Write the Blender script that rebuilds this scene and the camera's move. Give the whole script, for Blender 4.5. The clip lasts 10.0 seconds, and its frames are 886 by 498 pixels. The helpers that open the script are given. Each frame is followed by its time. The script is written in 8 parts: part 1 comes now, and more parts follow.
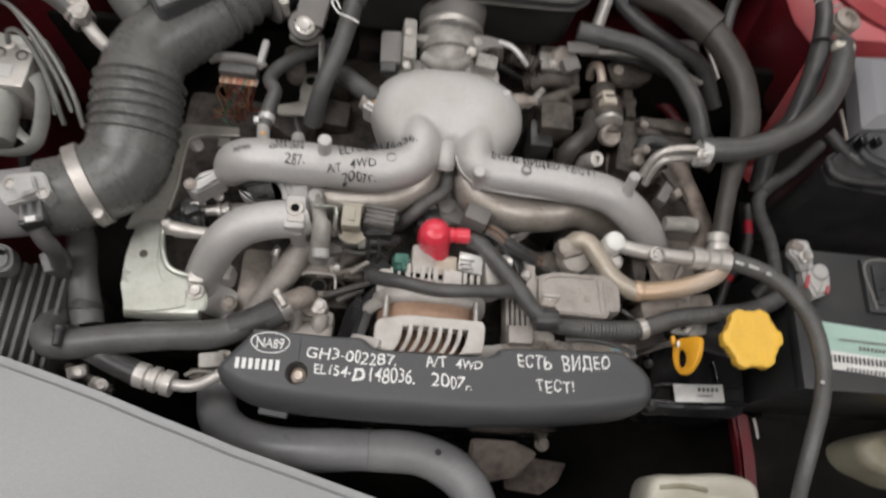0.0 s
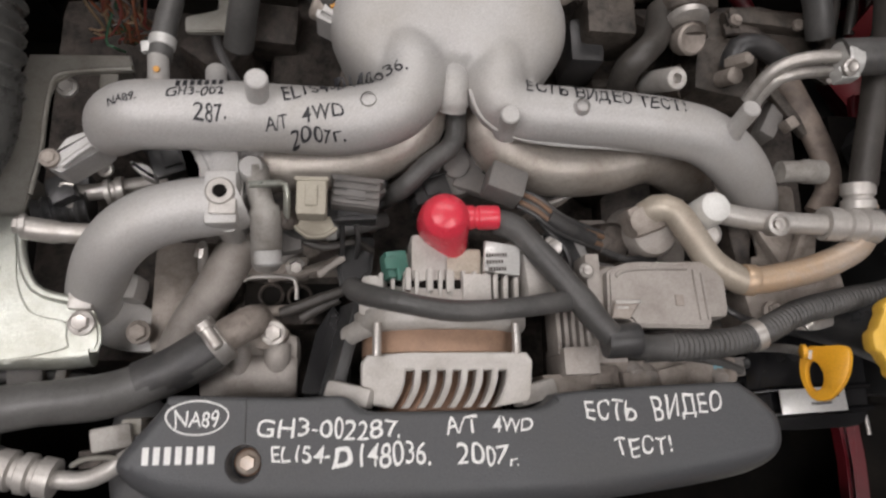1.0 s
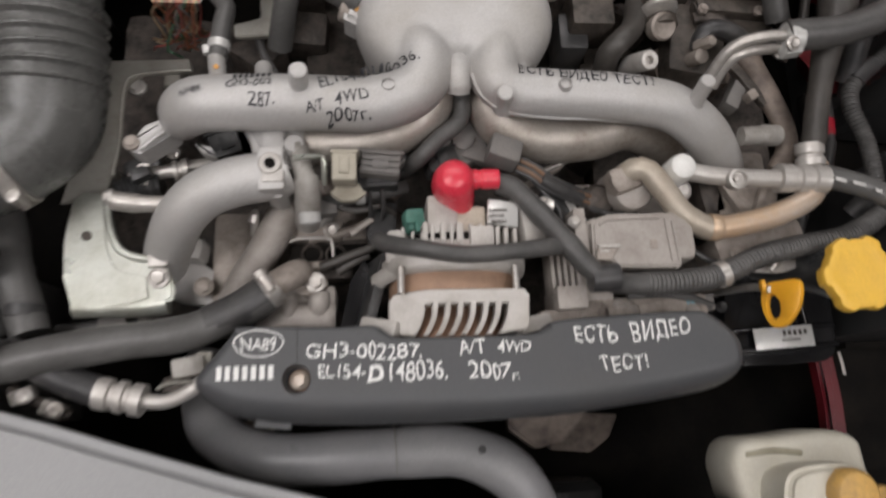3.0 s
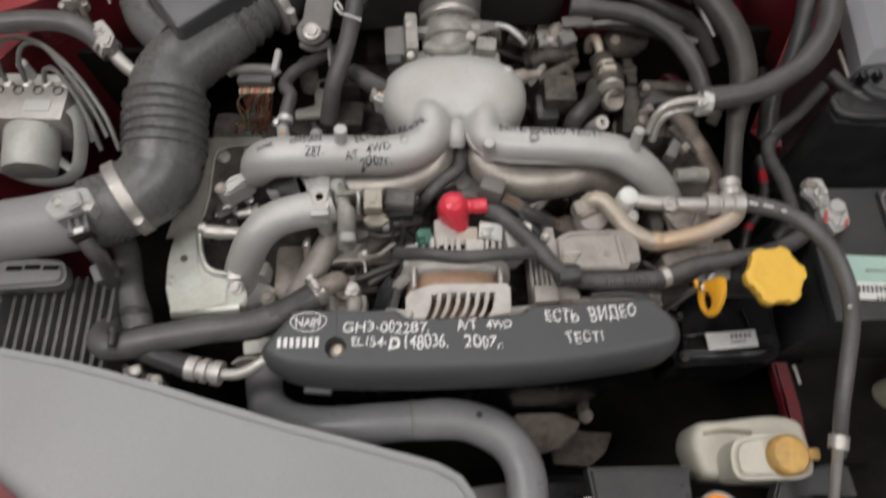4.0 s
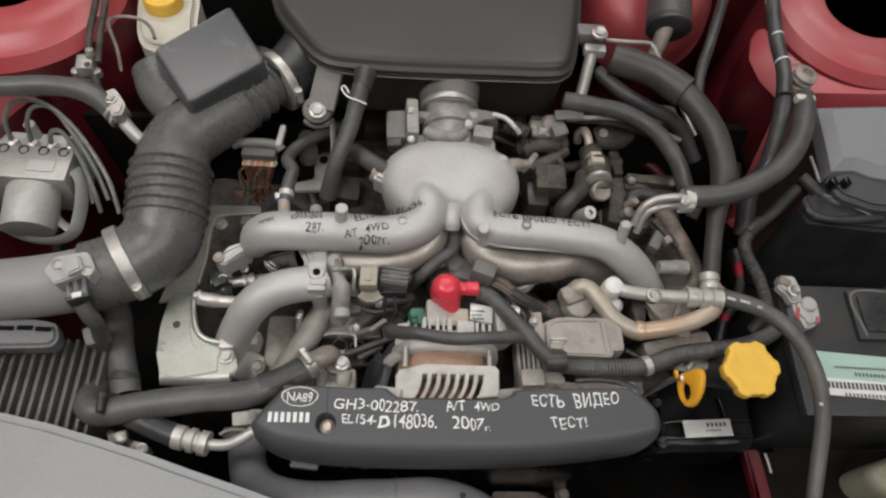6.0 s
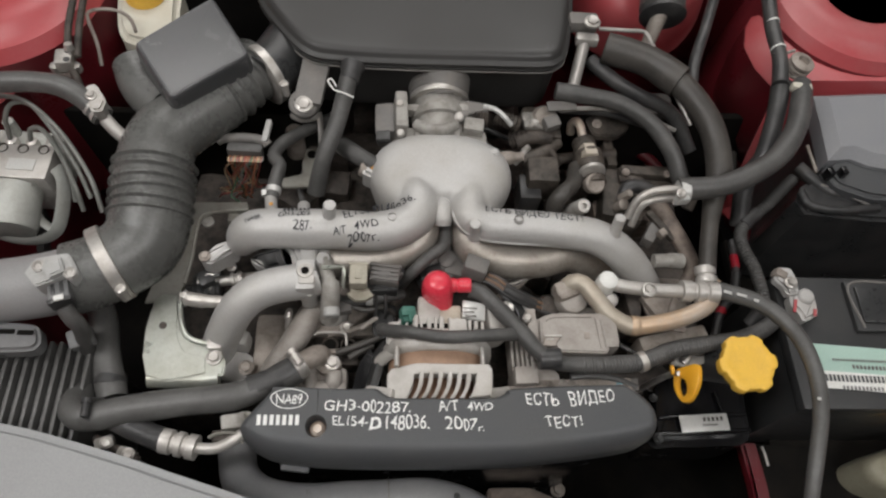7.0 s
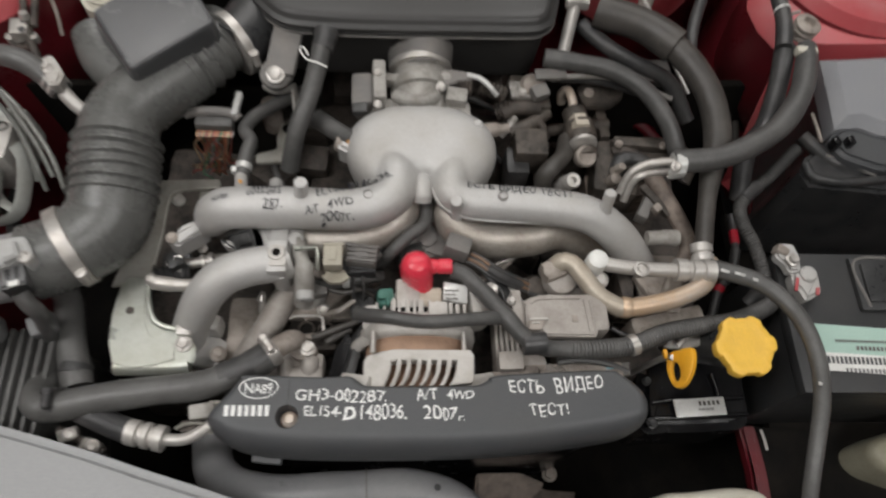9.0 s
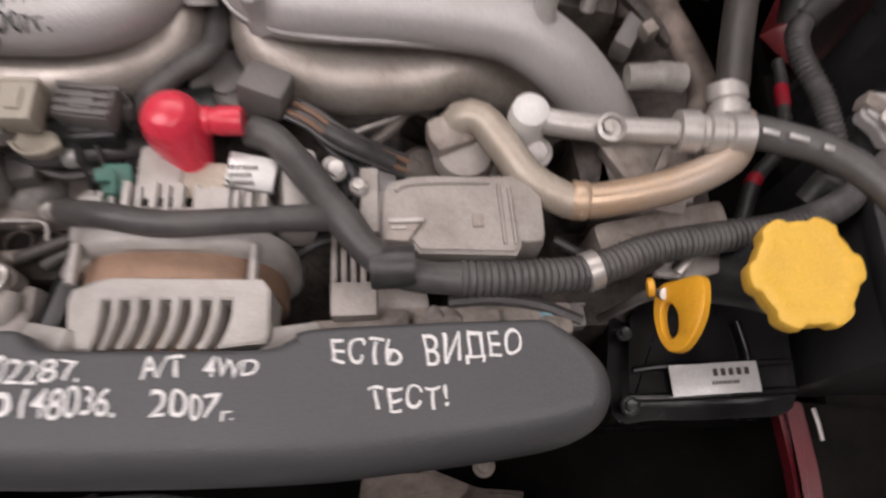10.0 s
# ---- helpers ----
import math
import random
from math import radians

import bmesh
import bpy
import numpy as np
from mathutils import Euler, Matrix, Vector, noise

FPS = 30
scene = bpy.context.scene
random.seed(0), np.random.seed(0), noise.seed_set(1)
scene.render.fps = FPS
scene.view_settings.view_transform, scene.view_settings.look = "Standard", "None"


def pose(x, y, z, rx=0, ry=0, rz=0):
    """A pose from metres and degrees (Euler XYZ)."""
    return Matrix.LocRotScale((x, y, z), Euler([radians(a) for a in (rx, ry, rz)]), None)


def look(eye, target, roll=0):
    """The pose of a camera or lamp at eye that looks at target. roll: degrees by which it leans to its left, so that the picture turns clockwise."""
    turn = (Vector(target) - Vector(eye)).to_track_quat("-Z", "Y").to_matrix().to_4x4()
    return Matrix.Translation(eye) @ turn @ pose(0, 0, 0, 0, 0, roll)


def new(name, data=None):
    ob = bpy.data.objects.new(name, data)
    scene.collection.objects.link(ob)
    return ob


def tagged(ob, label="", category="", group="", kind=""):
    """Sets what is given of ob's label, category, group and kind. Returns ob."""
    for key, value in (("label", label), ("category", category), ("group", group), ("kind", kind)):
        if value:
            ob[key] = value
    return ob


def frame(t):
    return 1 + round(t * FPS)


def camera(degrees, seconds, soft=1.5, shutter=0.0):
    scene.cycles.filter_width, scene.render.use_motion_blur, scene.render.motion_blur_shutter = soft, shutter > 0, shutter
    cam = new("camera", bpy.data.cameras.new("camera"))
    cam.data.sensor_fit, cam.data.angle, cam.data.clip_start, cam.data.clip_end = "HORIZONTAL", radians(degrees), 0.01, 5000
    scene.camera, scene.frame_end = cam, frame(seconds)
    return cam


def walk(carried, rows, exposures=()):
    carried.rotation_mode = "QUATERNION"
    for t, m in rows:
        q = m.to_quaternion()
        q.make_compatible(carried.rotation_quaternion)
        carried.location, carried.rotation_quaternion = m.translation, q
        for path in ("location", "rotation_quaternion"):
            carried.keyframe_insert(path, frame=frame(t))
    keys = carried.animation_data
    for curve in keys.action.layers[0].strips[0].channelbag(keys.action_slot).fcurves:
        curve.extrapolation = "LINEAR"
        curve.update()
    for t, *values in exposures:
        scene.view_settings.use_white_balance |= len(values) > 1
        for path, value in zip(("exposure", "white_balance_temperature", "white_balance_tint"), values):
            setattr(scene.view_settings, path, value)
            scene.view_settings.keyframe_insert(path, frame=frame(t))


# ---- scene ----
from mathutils.bvhtree import BVHTree
cam = camera(64.7, 10.0, soft=2.3, shutter=0.5)
PATH = [
    (0, (0.006, 0.016, 1.479), (0.178, 0.749, -0.374), 17.4),
    (0.5, (0.012, 0.078, 1.371), (0.208, 0.643, -0.537), 20.6),
    (1, (-0.002, 0.177, 1.247), (0.255, 0.626, -0.685), 29.8),
    (1.5, (0.001, 0.192, 1.265), (0.277, 0.581, -0.678), 35.1),
    (2, (-0.002, 0.191, 1.274), (0.281, 0.552, -0.673), 37.2),
    (2.5, (-0.004, 0.176, 1.296), (0.264, 0.538, -0.653), 35.3),
    (2.7, (-0.004, 0.171, 1.301), (0.244, 0.558, -0.646), 31.4),
    (3.8, (0.013, -0.074, 1.476), (0.053, 0.682, -0.376), 1.2),
    (4, (0.022, -0.057, 1.486), (0.088, 0.757, -0.339), 3.2),
    (4.5, (-0.005, -0.026, 1.5), (0.103, 0.875, -0.282), 7.5),
    (5, (-0.014, -0.039, 1.516), (0.109, 0.902, -0.244), 8.8),
    (5.5, (-0.009, -0.043, 1.523), (0.127, 0.914, -0.228), 9.4),
    (7, (0.0, -0.024, 1.511), (0.164, 0.897, -0.257), 10.3),
    (7.5, (0.005, -0.016, 1.508), (0.17, 0.888, -0.268), 10.4),
    (8, (0.002, -0.016, 1.51), (0.171, 0.882, -0.269), 10.6),
    (8.5, (0.006, -0.016, 1.509), (0.169, 0.872, -0.276), 10.3),
    (9, (0.032, 0.003, 1.477), (0.181, 0.852, -0.328), 9.7),
    (9.5, (0.138, 0.072, 1.294), (0.236, 0.802, -0.566), 7.5),
    (9.7, (0.16, 0.09, 1.221), (0.28, 0.796, -0.647), 9.5),
    (10, (0.192, 0.104, 1.14), (0.287, 0.779, -0.74), 7.8),
]
walk(cam, [(t, look(eye, target, roll)) for t, eye, target, roll in PATH],
     [(0.0, 0.0, 6500, 12), (1.0, -0.12, 6550, 15), (2.5, -0.16, 6550, 15), (4.0, -0.08, 6500, 12), (5.5, -0.09, 6500, 11), (8.5, -0.10, 6500, 10), (9.3, -0.10, 6500, 11), (10.0, 0.03, 6700, 22)])

# ---- world and lamps: a workshop lit by tubes under its ceiling ----
world = bpy.data.worlds.new("world")
scene.world = world
world.use_nodes = True
world.node_tree.nodes["Background"].inputs[0].default_value = (0.80, 0.86, 0.92, 1)
world.node_tree.nodes["Background"].inputs[1].default_value = 0.024
scene.view_settings.exposure = 0.0


def ceiling_lamp(x, y, z, sx, sy, watts, target, colour=(1.0, 0.98, 0.95)):
    data = bpy.data.lights.new("ceiling_lamp", "AREA")
    data.shape, data.size, data.size_y, data.energy, data.color = "RECTANGLE", sx, sy, watts, colour
    ob = new("ceiling_lamp", data)
    ob.matrix_world = look((x, y, z), target)
    return ob


ceiling_lamp(0.1, 2.1, 3.35, 3.0, 0.9, 52, (0.05, 0.5, 0.7), (1.0, 0.975, 0.945))
ceiling_lamp(-1.0, 0.1, 3.35, 0.7, 2.6, 60, (-0.1, 0.4, 0.7), (1.0, 0.98, 0.96))
ceiling_lamp(0.9, -0.8, 3.35, 2.2, 0.5, 34, (0.1, 0.4, 0.7), (1.0, 0.98, 0.96))


# ---- materials ----
def material(name, colour, rough=0.5, metal=0.0, dirt=(0.1, 0.09, 0.08), dirty=0.25, scale=40.0, bump=0.15, coat=0.0, spread=0.1, fine=900.0, mid=0.28):
    """A surface with its base colour, cloudy dirt, small stains and specks, grain and fine relief."""
    m = bpy.data.materials.new(name)
    m.use_nodes = True
    nt = m.node_tree
    n, link = nt.nodes, nt.links.new
    b = n["Principled BSDF"]
    co = n.new("ShaderNodeTexCoord")
    big = n.new("ShaderNodeTexNoise")
    big.inputs["Scale"].default_value, big.inputs["Detail"].default_value = scale, 6
    link(co.outputs["Object"], big.inputs["Vector"])
    small = n.new("ShaderNodeTexNoise")
    small.inputs["Scale"].default_value, small.inputs["Detail"].default_value = fine, 3
    link(co.outputs["Object"], small.inputs["Vector"])
    ramp = n.new("ShaderNodeMapRange")
    ramp.inputs["From Min"].default_value, ramp.inputs["From Max"].default_value = 0.42, 0.72
    ramp.inputs["To Max"].default_value = dirty
    link(big.outputs["Fac"], ramp.inputs["Value"])
    mix = n.new("ShaderNodeMix")
    mix.data_type = "RGBA"
    mix.inputs["A"].default_value, mix.inputs["B"].default_value = (*colour, 1), (*dirt, 1)
    # small stains with clear edges, denser where the surface is dirty
    spot = n.new("ShaderNodeTexNoise")
    spot.inputs["Scale"].default_value, spot.inputs["Detail"].default_value = fine * 0.17, 5
    spot.inputs["Roughness"].default_value, spot.inputs["Distortion"].default_value = 0.62, 0.6
    link(co.outputs["Object"], spot.inputs["Vector"])
    edge = n.new("ShaderNodeMapRange")
    edge.inputs["From Min"].default_value, edge.inputs["From Max"].default_value = 0.46, 0.72
    edge.inputs["To Max"].default_value = mid
    link(spot.outputs["Fac"], edge.inputs["Value"])
    both = n.new("ShaderNodeMath")
    both.operation, both.use_clamp = "ADD", True
    link(ramp.outputs["Result"], both.inputs[0])
    link(edge.outputs["Result"], both.inputs[1])
    link(both.outputs["Value"], mix.inputs["Factor"])
    grain = n.new("ShaderNodeHueSaturation")
    val = n.new("ShaderNodeMapRange")
    val.inputs["From Min"].default_value, val.inputs["From Max"].default_value = 0.3, 0.7
    val.inputs["To Min"].default_value, val.inputs["To Max"].default_value = 1 - spread, 1 + spread
    link(small.outputs["Fac"], val.inputs["Value"])
    link(val.outputs["Result"], grain.inputs["Value"])
    link(mix.outputs["Result"], grain.inputs["Color"])
    link(grain.outputs["Color"], b.inputs["Base Color"])
    r = n.new("ShaderNodeMapRange")
    r.inputs["From Min"].default_value, r.inputs["From Max"].default_value = 0.3, 0.7
    r.inputs["To Min"].default_value, r.inputs["To Max"].default_value = max(rough - 0.1, 0.02), min(rough + 0.12, 1)
    blend = n.new("ShaderNodeMix")
    blend.inputs["Factor"].default_value = 0.45 if mid > 0.2 else 0.15
    link(big.outputs["Fac"], blend.inputs["A"])
    link(spot.outputs["Fac"], blend.inputs["B"])
    link(blend.outputs["Result"], r.inputs["Value"])
    link(r.outputs["Result"], b.inputs["Roughness"])
    b.inputs["Metallic"].default_value = metal
    b.inputs["Coat Weight"].default_value, b.inputs["Coat Roughness"].default_value = coat, 0.32
    bp = n.new("ShaderNodeBump")
    bp.inputs["Strength"].default_value, bp.inputs["Distance"].default_value = bump, 0.001
    link(small.outputs["Fac"], bp.inputs["Height"])
    dent = n.new("ShaderNodeBump")
    dent.inputs["Strength"].default_value, dent.inputs["Distance"].default_value = min(1.0, bump * mid * 3.0), 0.002
    link(spot.outputs["Fac"], dent.inputs["Height"])
    link(bp.outputs["Normal"], dent.inputs["Normal"])
    link(dent.outputs["Normal"], b.inputs["Normal"])
    return m


CAST = material("cast_aluminium", (0.515, 0.507, 0.494), 0.48, 0.28, (0.40, 0.375, 0.335), 0.5, 15, 0.4, mid=0.15)
CAST_DULL = material("dull_cast_aluminium", (0.37, 0.328, 0.29), 0.58, 0.25, (0.13, 0.105, 0.09), 0.65, 45, 0.4)
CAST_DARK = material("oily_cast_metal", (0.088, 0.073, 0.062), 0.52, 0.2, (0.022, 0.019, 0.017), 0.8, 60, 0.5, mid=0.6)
MACHINED = material("machined_aluminium", (0.54, 0.52, 0.49), 0.42, 0.45, (0.36, 0.33, 0.3), 0.45, 60, 0.2)
ZINC = material("zinc_plated_steel", (0.50, 0.52, 0.47), 0.34, 0.6, (0.25, 0.23, 0.17), 0.6, 22, 0.2, mid=0.2)
STEEL = material("bright_steel", (0.56, 0.54, 0.51), 0.38, 0.6, (0.3, 0.26, 0.22), 0.45, 80, 0.15)
BRACKET = material("painted_steel_bracket", (0.37, 0.36, 0.325), 0.46, 0.3, (0.22, 0.2, 0.165), 0.5, 25, 0.2)
GOLD_PIPE = material("chromated_steel_pipe", (0.56, 0.41, 0.28), 0.40, 0.4, (0.55, 0.51, 0.47), 1.0, 13, 0.15)
TARNISH = material("tarnished_steel_pipe", (0.50, 0.45, 0.375), 0.42, 0.35, (0.36, 0.30, 0.235), 0.8, 30, 0.15)
RUBBER = material("black_rubber", (0.038, 0.038, 0.039), 0.36, 0.0, (0.10, 0.095, 0.09), 0.55, 26, 0.2)
RUBBER_GREY = material("dusty_rubber", (0.066, 0.065, 0.063), 0.42, 0.0, (0.125, 0.121, 0.116), 0.55, 30, 0.2, mid=0.35)
PLASTIC = material("black_plastic", (0.030, 0.031, 0.032), 0.32, 0.0, (0.07, 0.067, 0.064), 0.4, 25, 0.2)
PLASTIC_GREY = material("dark_grey_plastic", (0.072, 0.075, 0.079), 0.45, 0.0, (0.088, 0.087, 0.085), 0.4, 18, 0.4, mid=0.12)
PLASTIC_DUSTY = material("dusty_plastic", (0.15, 0.143, 0.136), 0.55, 0.0, (0.23, 0.21, 0.19), 0.5, 35, 0.25)
PANEL = material("pale_grey_plastic", (0.305, 0.31, 0.312), 0.55, 0.0, (0.27, 0.27, 0.27), 0.5, 7, 0.15, mid=0.08)
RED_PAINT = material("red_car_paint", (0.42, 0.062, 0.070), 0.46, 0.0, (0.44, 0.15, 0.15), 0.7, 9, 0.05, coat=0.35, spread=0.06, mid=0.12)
RED_RUBBER = material("red_rubber", (0.78, 0.045, 0.08), 0.26, 0.0, (0.6, 0.04, 0.05), 0.3, 30, 0.1, coat=0.3, mid=0.1)
YELLOW = material("yellow_plastic", (0.86, 0.52, 0.07), 0.5, 0.0, (0.7, 0.42, 0.09), 0.4, 40, 0.2, mid=0.1)
PAINT_SPOT = material("ochre_paint", (0.62, 0.30, 0.06), 0.6, 0.0, (0.4, 0.25, 0.1), 0.6, 90, 0.1)
ORANGE = material("orange_plastic", (0.95, 0.30, 0.01), 0.45, 0.0, (0.8, 0.25, 0.02), 0.3, 40, 0.1, mid=0.1)
MILKY = material("milky_plastic", (0.58, 0.56, 0.48), 0.45, 0.0, (0.45, 0.4, 0.3), 0.4, 22, 0.1, mid=0.15)
COPPER = material("copper_windings", (0.28, 0.17, 0.115), 0.5, 0.5, (0.13, 0.09, 0.07), 0.5, 90, 0.3)
STATOR = material("stator_laminations", (0.375, 0.240, 0.163), 0.65, 0.15, (0.24, 0.16, 0.12), 0.6, 50, 0.3)
GREEN = material("green_plastic", (0.035, 0.15, 0.115), 0.45, 0.0, (0.1, 0.2, 0.16), 0.4, 60, 0.1)
MINT = material("pale_green_print", (0.42, 0.58, 0.51), 0.4, 0.0, (0.3, 0.5, 0.42), 0.2, 40, 0.03, mid=0.1)
WHITE = material("white_print", (0.78, 0.78, 0.75), 0.45, 0.0, (0.6, 0.58, 0.54), 0.3, 50, 0.05, mid=0.1)
LABEL = material("silver_label", (0.60, 0.60, 0.58), 0.35, 0.3, (0.5, 0.48, 0.45), 0.3, 60, 0.05, mid=0.1)
INK = material("black_marker", (0.025, 0.025, 0.03), 0.5, 0.0, (0.06, 0.06, 0.06), 0.5, 150, 0.05, mid=0.1)
CHALK = material("white_marker", (0.82, 0.82, 0.80), 0.6, 0.0, (0.62, 0.62, 0.6), 0.4, 150, 0.05, mid=0.1)
GLOSS_BLACK = material("glossy_black_plastic", (0.006, 0.006, 0.007), 0.20, 0.0, (0.02, 0.019, 0.018), 0.3, 30, 0.08, mid=0.12)
PIPE_GREY = material("dusty_grey_plastic", (0.27, 0.268, 0.268), 0.48, 0.0, (0.30, 0.295, 0.29), 0.6, 16, 0.2, mid=0.2)
BOX_GREY = material("dusty_dark_plastic", (0.145, 0.145, 0.147), 0.5, 0.0, (0.22, 0.218, 0.215), 0.6, 20, 0.2)
DUCT = material("dusty_black_duct", (0.102, 0.103, 0.098), 0.27, 0.0, (0.155, 0.154, 0.147), 0.6, 18, 0.25, mid=0.25)
HOSE_GREY = material("grey_dusty_rubber", (0.195, 0.195, 0.20), 0.36, 0.0, (0.29, 0.288, 0.285), 0.5, 20, 0.2, mid=0.12)
CLOUDY = material("cloudy_plastic", (0.34, 0.32, 0.24), 0.5, 0.0, (0.22, 0.2, 0.14), 0.5, 22, 0.1)
SENSOR_GREY = material("pale_grey_plastic_moulding", (0.44, 0.44, 0.43), 0.5, 0.0, (0.3, 0.29, 0.27), 0.5, 40, 0.2)
SENSOR_DARK = material("slate_plastic", (0.25, 0.255, 0.27), 0.42, 0.0, (0.29, 0.29, 0.29), 0.4, 20, 0.2, mid=0.12)
WIRE_BROWN = material("brown_wire", (0.20, 0.11, 0.06), 0.5, 0.0, dirty=0.4)
WIRE_ORANGE = material("orange_wire", (0.52, 0.19, 0.10), 0.45, 0.0, dirty=0.2)
WIRE_RED = material("red_wire", (0.46, 0.11, 0.09), 0.45, 0.0, dirty=0.2)
WIRE_PALE = material("tan_wire", (0.55, 0.40, 0.25), 0.45, 0.0, dirty=0.2)
WIRE_GREY = material("grey_wire", (0.28, 0.26, 0.24), 0.5, 0.0, dirty=0.4)
WIRE_GREEN = material("green_wire", (0.10, 0.28, 0.16), 0.45, 0.0, dirty=0.2)
LID_BLACK = material("smooth_black_plastic", (0.037, 0.036, 0.035), 0.44, 0.0, (0.048, 0.046, 0.044), 0.5, 8, 0.05, spread=0.05, mid=0.1)
BRAKE_LINE = material("coated_steel_line", (0.20, 0.205, 0.19), 0.4, 0.2, (0.12, 0.115, 0.1), 0.5, 30, 0.2)
UNIT_GREY = material("grey_green_painted_metal", (0.46, 0.47, 0.44), 0.5, 0.2, (0.3, 0.28, 0.25), 0.5, 30, 0.2)
DIP_YELLOW = material("deep_yellow_plastic", (0.82, 0.40, 0.025), 0.4, 0.0, (0.6, 0.28, 0.03), 0.5, 50, 0.2, mid=0.1)
# darker copy of the body red, with the shade of low panels in it
SHADED_RED = material("shaded_red_paint", (0.135, 0.011, 0.017), 0.32, 0.0, (0.07, 0.012, 0.014), 0.6, 14, 0.1, coat=0.6)
CAST_GREY = material("grey_cast_aluminium", (0.37, 0.355, 0.33), 0.55, 0.25, (0.15, 0.135, 0.115), 0.6, 50, 0.4)
HOUSING = material("dusty_pale_casting", (0.50, 0.48, 0.45), 0.5, 0.25, (0.34, 0.31, 0.27), 0.55, 40, 0.3, mid=0.2)
CHAMBER = material("glossy_dusty_plastic", (0.066, 0.068, 0.071), 0.22, 0.0, (0.095, 0.095, 0.095), 0.4, 14, 0.08, coat=0.5, spread=0.05, mid=0.1)
DUST_HOSE = material("dust_covered_rubber", (0.115, 0.114, 0.110), 0.38, 0.0, (0.055, 0.053, 0.050), 0.6, 24, 0.2, mid=0.3)
CABLE_RED = material("dark_red_rubber", (0.45, 0.012, 0.03), 0.45, 0.0, (0.12, 0.01, 0.015), 0.7, 30, 0.1)
# stains, plus brown reflections and shade of the lower runners in the colour
CAST_WARM = material("stained_shaded_aluminium", (0.50, 0.465, 0.42), 0.40, 0.55, (0.22, 0.175, 0.13), 0.7, 18, 0.3, mid=0.25)
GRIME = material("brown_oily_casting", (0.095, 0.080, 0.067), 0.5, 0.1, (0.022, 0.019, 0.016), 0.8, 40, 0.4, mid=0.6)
HOSE_BROWN = material("dusty_brown_black_rubber", (0.048, 0.044, 0.040), 0.42, 0.0, (0.095, 0.086, 0.076), 0.6, 26, 0.2, mid=0.35)
BEIGE = material("beige_plastic", (0.40, 0.37, 0.30), 0.5, 0.0, (0.24, 0.21, 0.16), 0.5, 40, 0.2)
SHIELD = material("scorched_sheet_metal", (0.215, 0.175, 0.145), 0.55, 0.2, (0.10, 0.08, 0.07), 0.8, 45, 0.3, mid=0.4)
CONCRETE = material("concrete", (0.30, 0.29, 0.28), 0.8, 0.0, (0.2, 0.19, 0.18), 0.5, 3, 0.3, fine=200)
PLASTER = material("grey_plaster", (0.42, 0.42, 0.41), 0.8, 0.0, (0.6, 0.6, 0.58), 0.3, 2, 0.2, fine=200)
CAST_PALE = material("pale_warm_casting", (0.385, 0.355, 0.325), 0.54, 0.15, (0.22, 0.19, 0.165), 0.6, 40, 0.3, mid=0.25)
BATTERY_BLACK = material("black_battery_plastic", (0.033, 0.034, 0.035), 0.42, 0.0, (0.05, 0.048, 0.046), 0.4, 25, 0.2)
# near-black with little sheen: underbody parts, and painted shade in holes and gaps
UNDERSIDE_SHADE = material("underbody_and_gap_shade", (0.007, 0.0065, 0.006), 0.85, 0.0, (0.02, 0.017, 0.014), 0.6, 20, 0.3)
UNDERSIDE_SHADE.node_tree.nodes["Principled BSDF"].inputs["Specular IOR Level"].default_value = 0.1


# ---- shapes ----
def thing(name, label, category, at=(0, 0, 0), group="", kind=""):
    ob = new(name)
    ob.location = at
    ob.empty_display_size = 0.02
    return tagged(ob, label, category, group, kind)


def part(name, mesh, mat, parent=None, label="", smooth=True):
    """Links a bmesh or a mesh, given in world metres, as one object, under a thing or under a part."""
    if isinstance(mesh, bmesh.types.BMesh):
        me = bpy.data.meshes.new(name)
        bmesh.ops.recalc_face_normals(mesh, faces=mesh.faces)
        mesh.to_mesh(me)
        mesh.free()
    else:
        me = mesh
    if smooth:
        me.polygons.foreach_set("use_smooth", [True] * len(me.polygons))
        me.set_sharp_from_angle(angle=radians(38))
    me.materials.append(mat)
    ob = new(name, me)
    if parent:
        ob.parent = parent
        ob.matrix_parent_inverse = Matrix.Identity(4) if parent.parent else parent.matrix_basis.inverted()
    return tagged(ob, label)


def curve_points(pts, step=0.006):
    """A smooth line through the control points (Catmull-Rom), in even steps."""
    p = [Vector(q) for q in pts]
    if len(p) == 2:
        n = max(2, int((p[1] - p[0]).length / step))
        return [p[0].lerp(p[1], i / n) for i in range(n + 1)], [i / n for i in range(n + 1)]
    ext = [p[0] * 2 - p[1], *p, p[-1] * 2 - p[-2]]
    out, at = [], []
    for i in range(1, len(ext) - 2):
        a, b, c, d = ext[i - 1:i + 3]
        n = max(2, int((c - b).length / step))
        for k in range(n):
            u = k / n
            out.append(0.5 * ((2 * b) + (c - a) * u + (2 * a - 5 * b + 4 * c - d) * u * u + (3 * b - a - 3 * c + d) * u ** 3))
            at.append((i - 1 + u) / (len(p) - 1))
    return out + [p[-1]], at + [1.0]


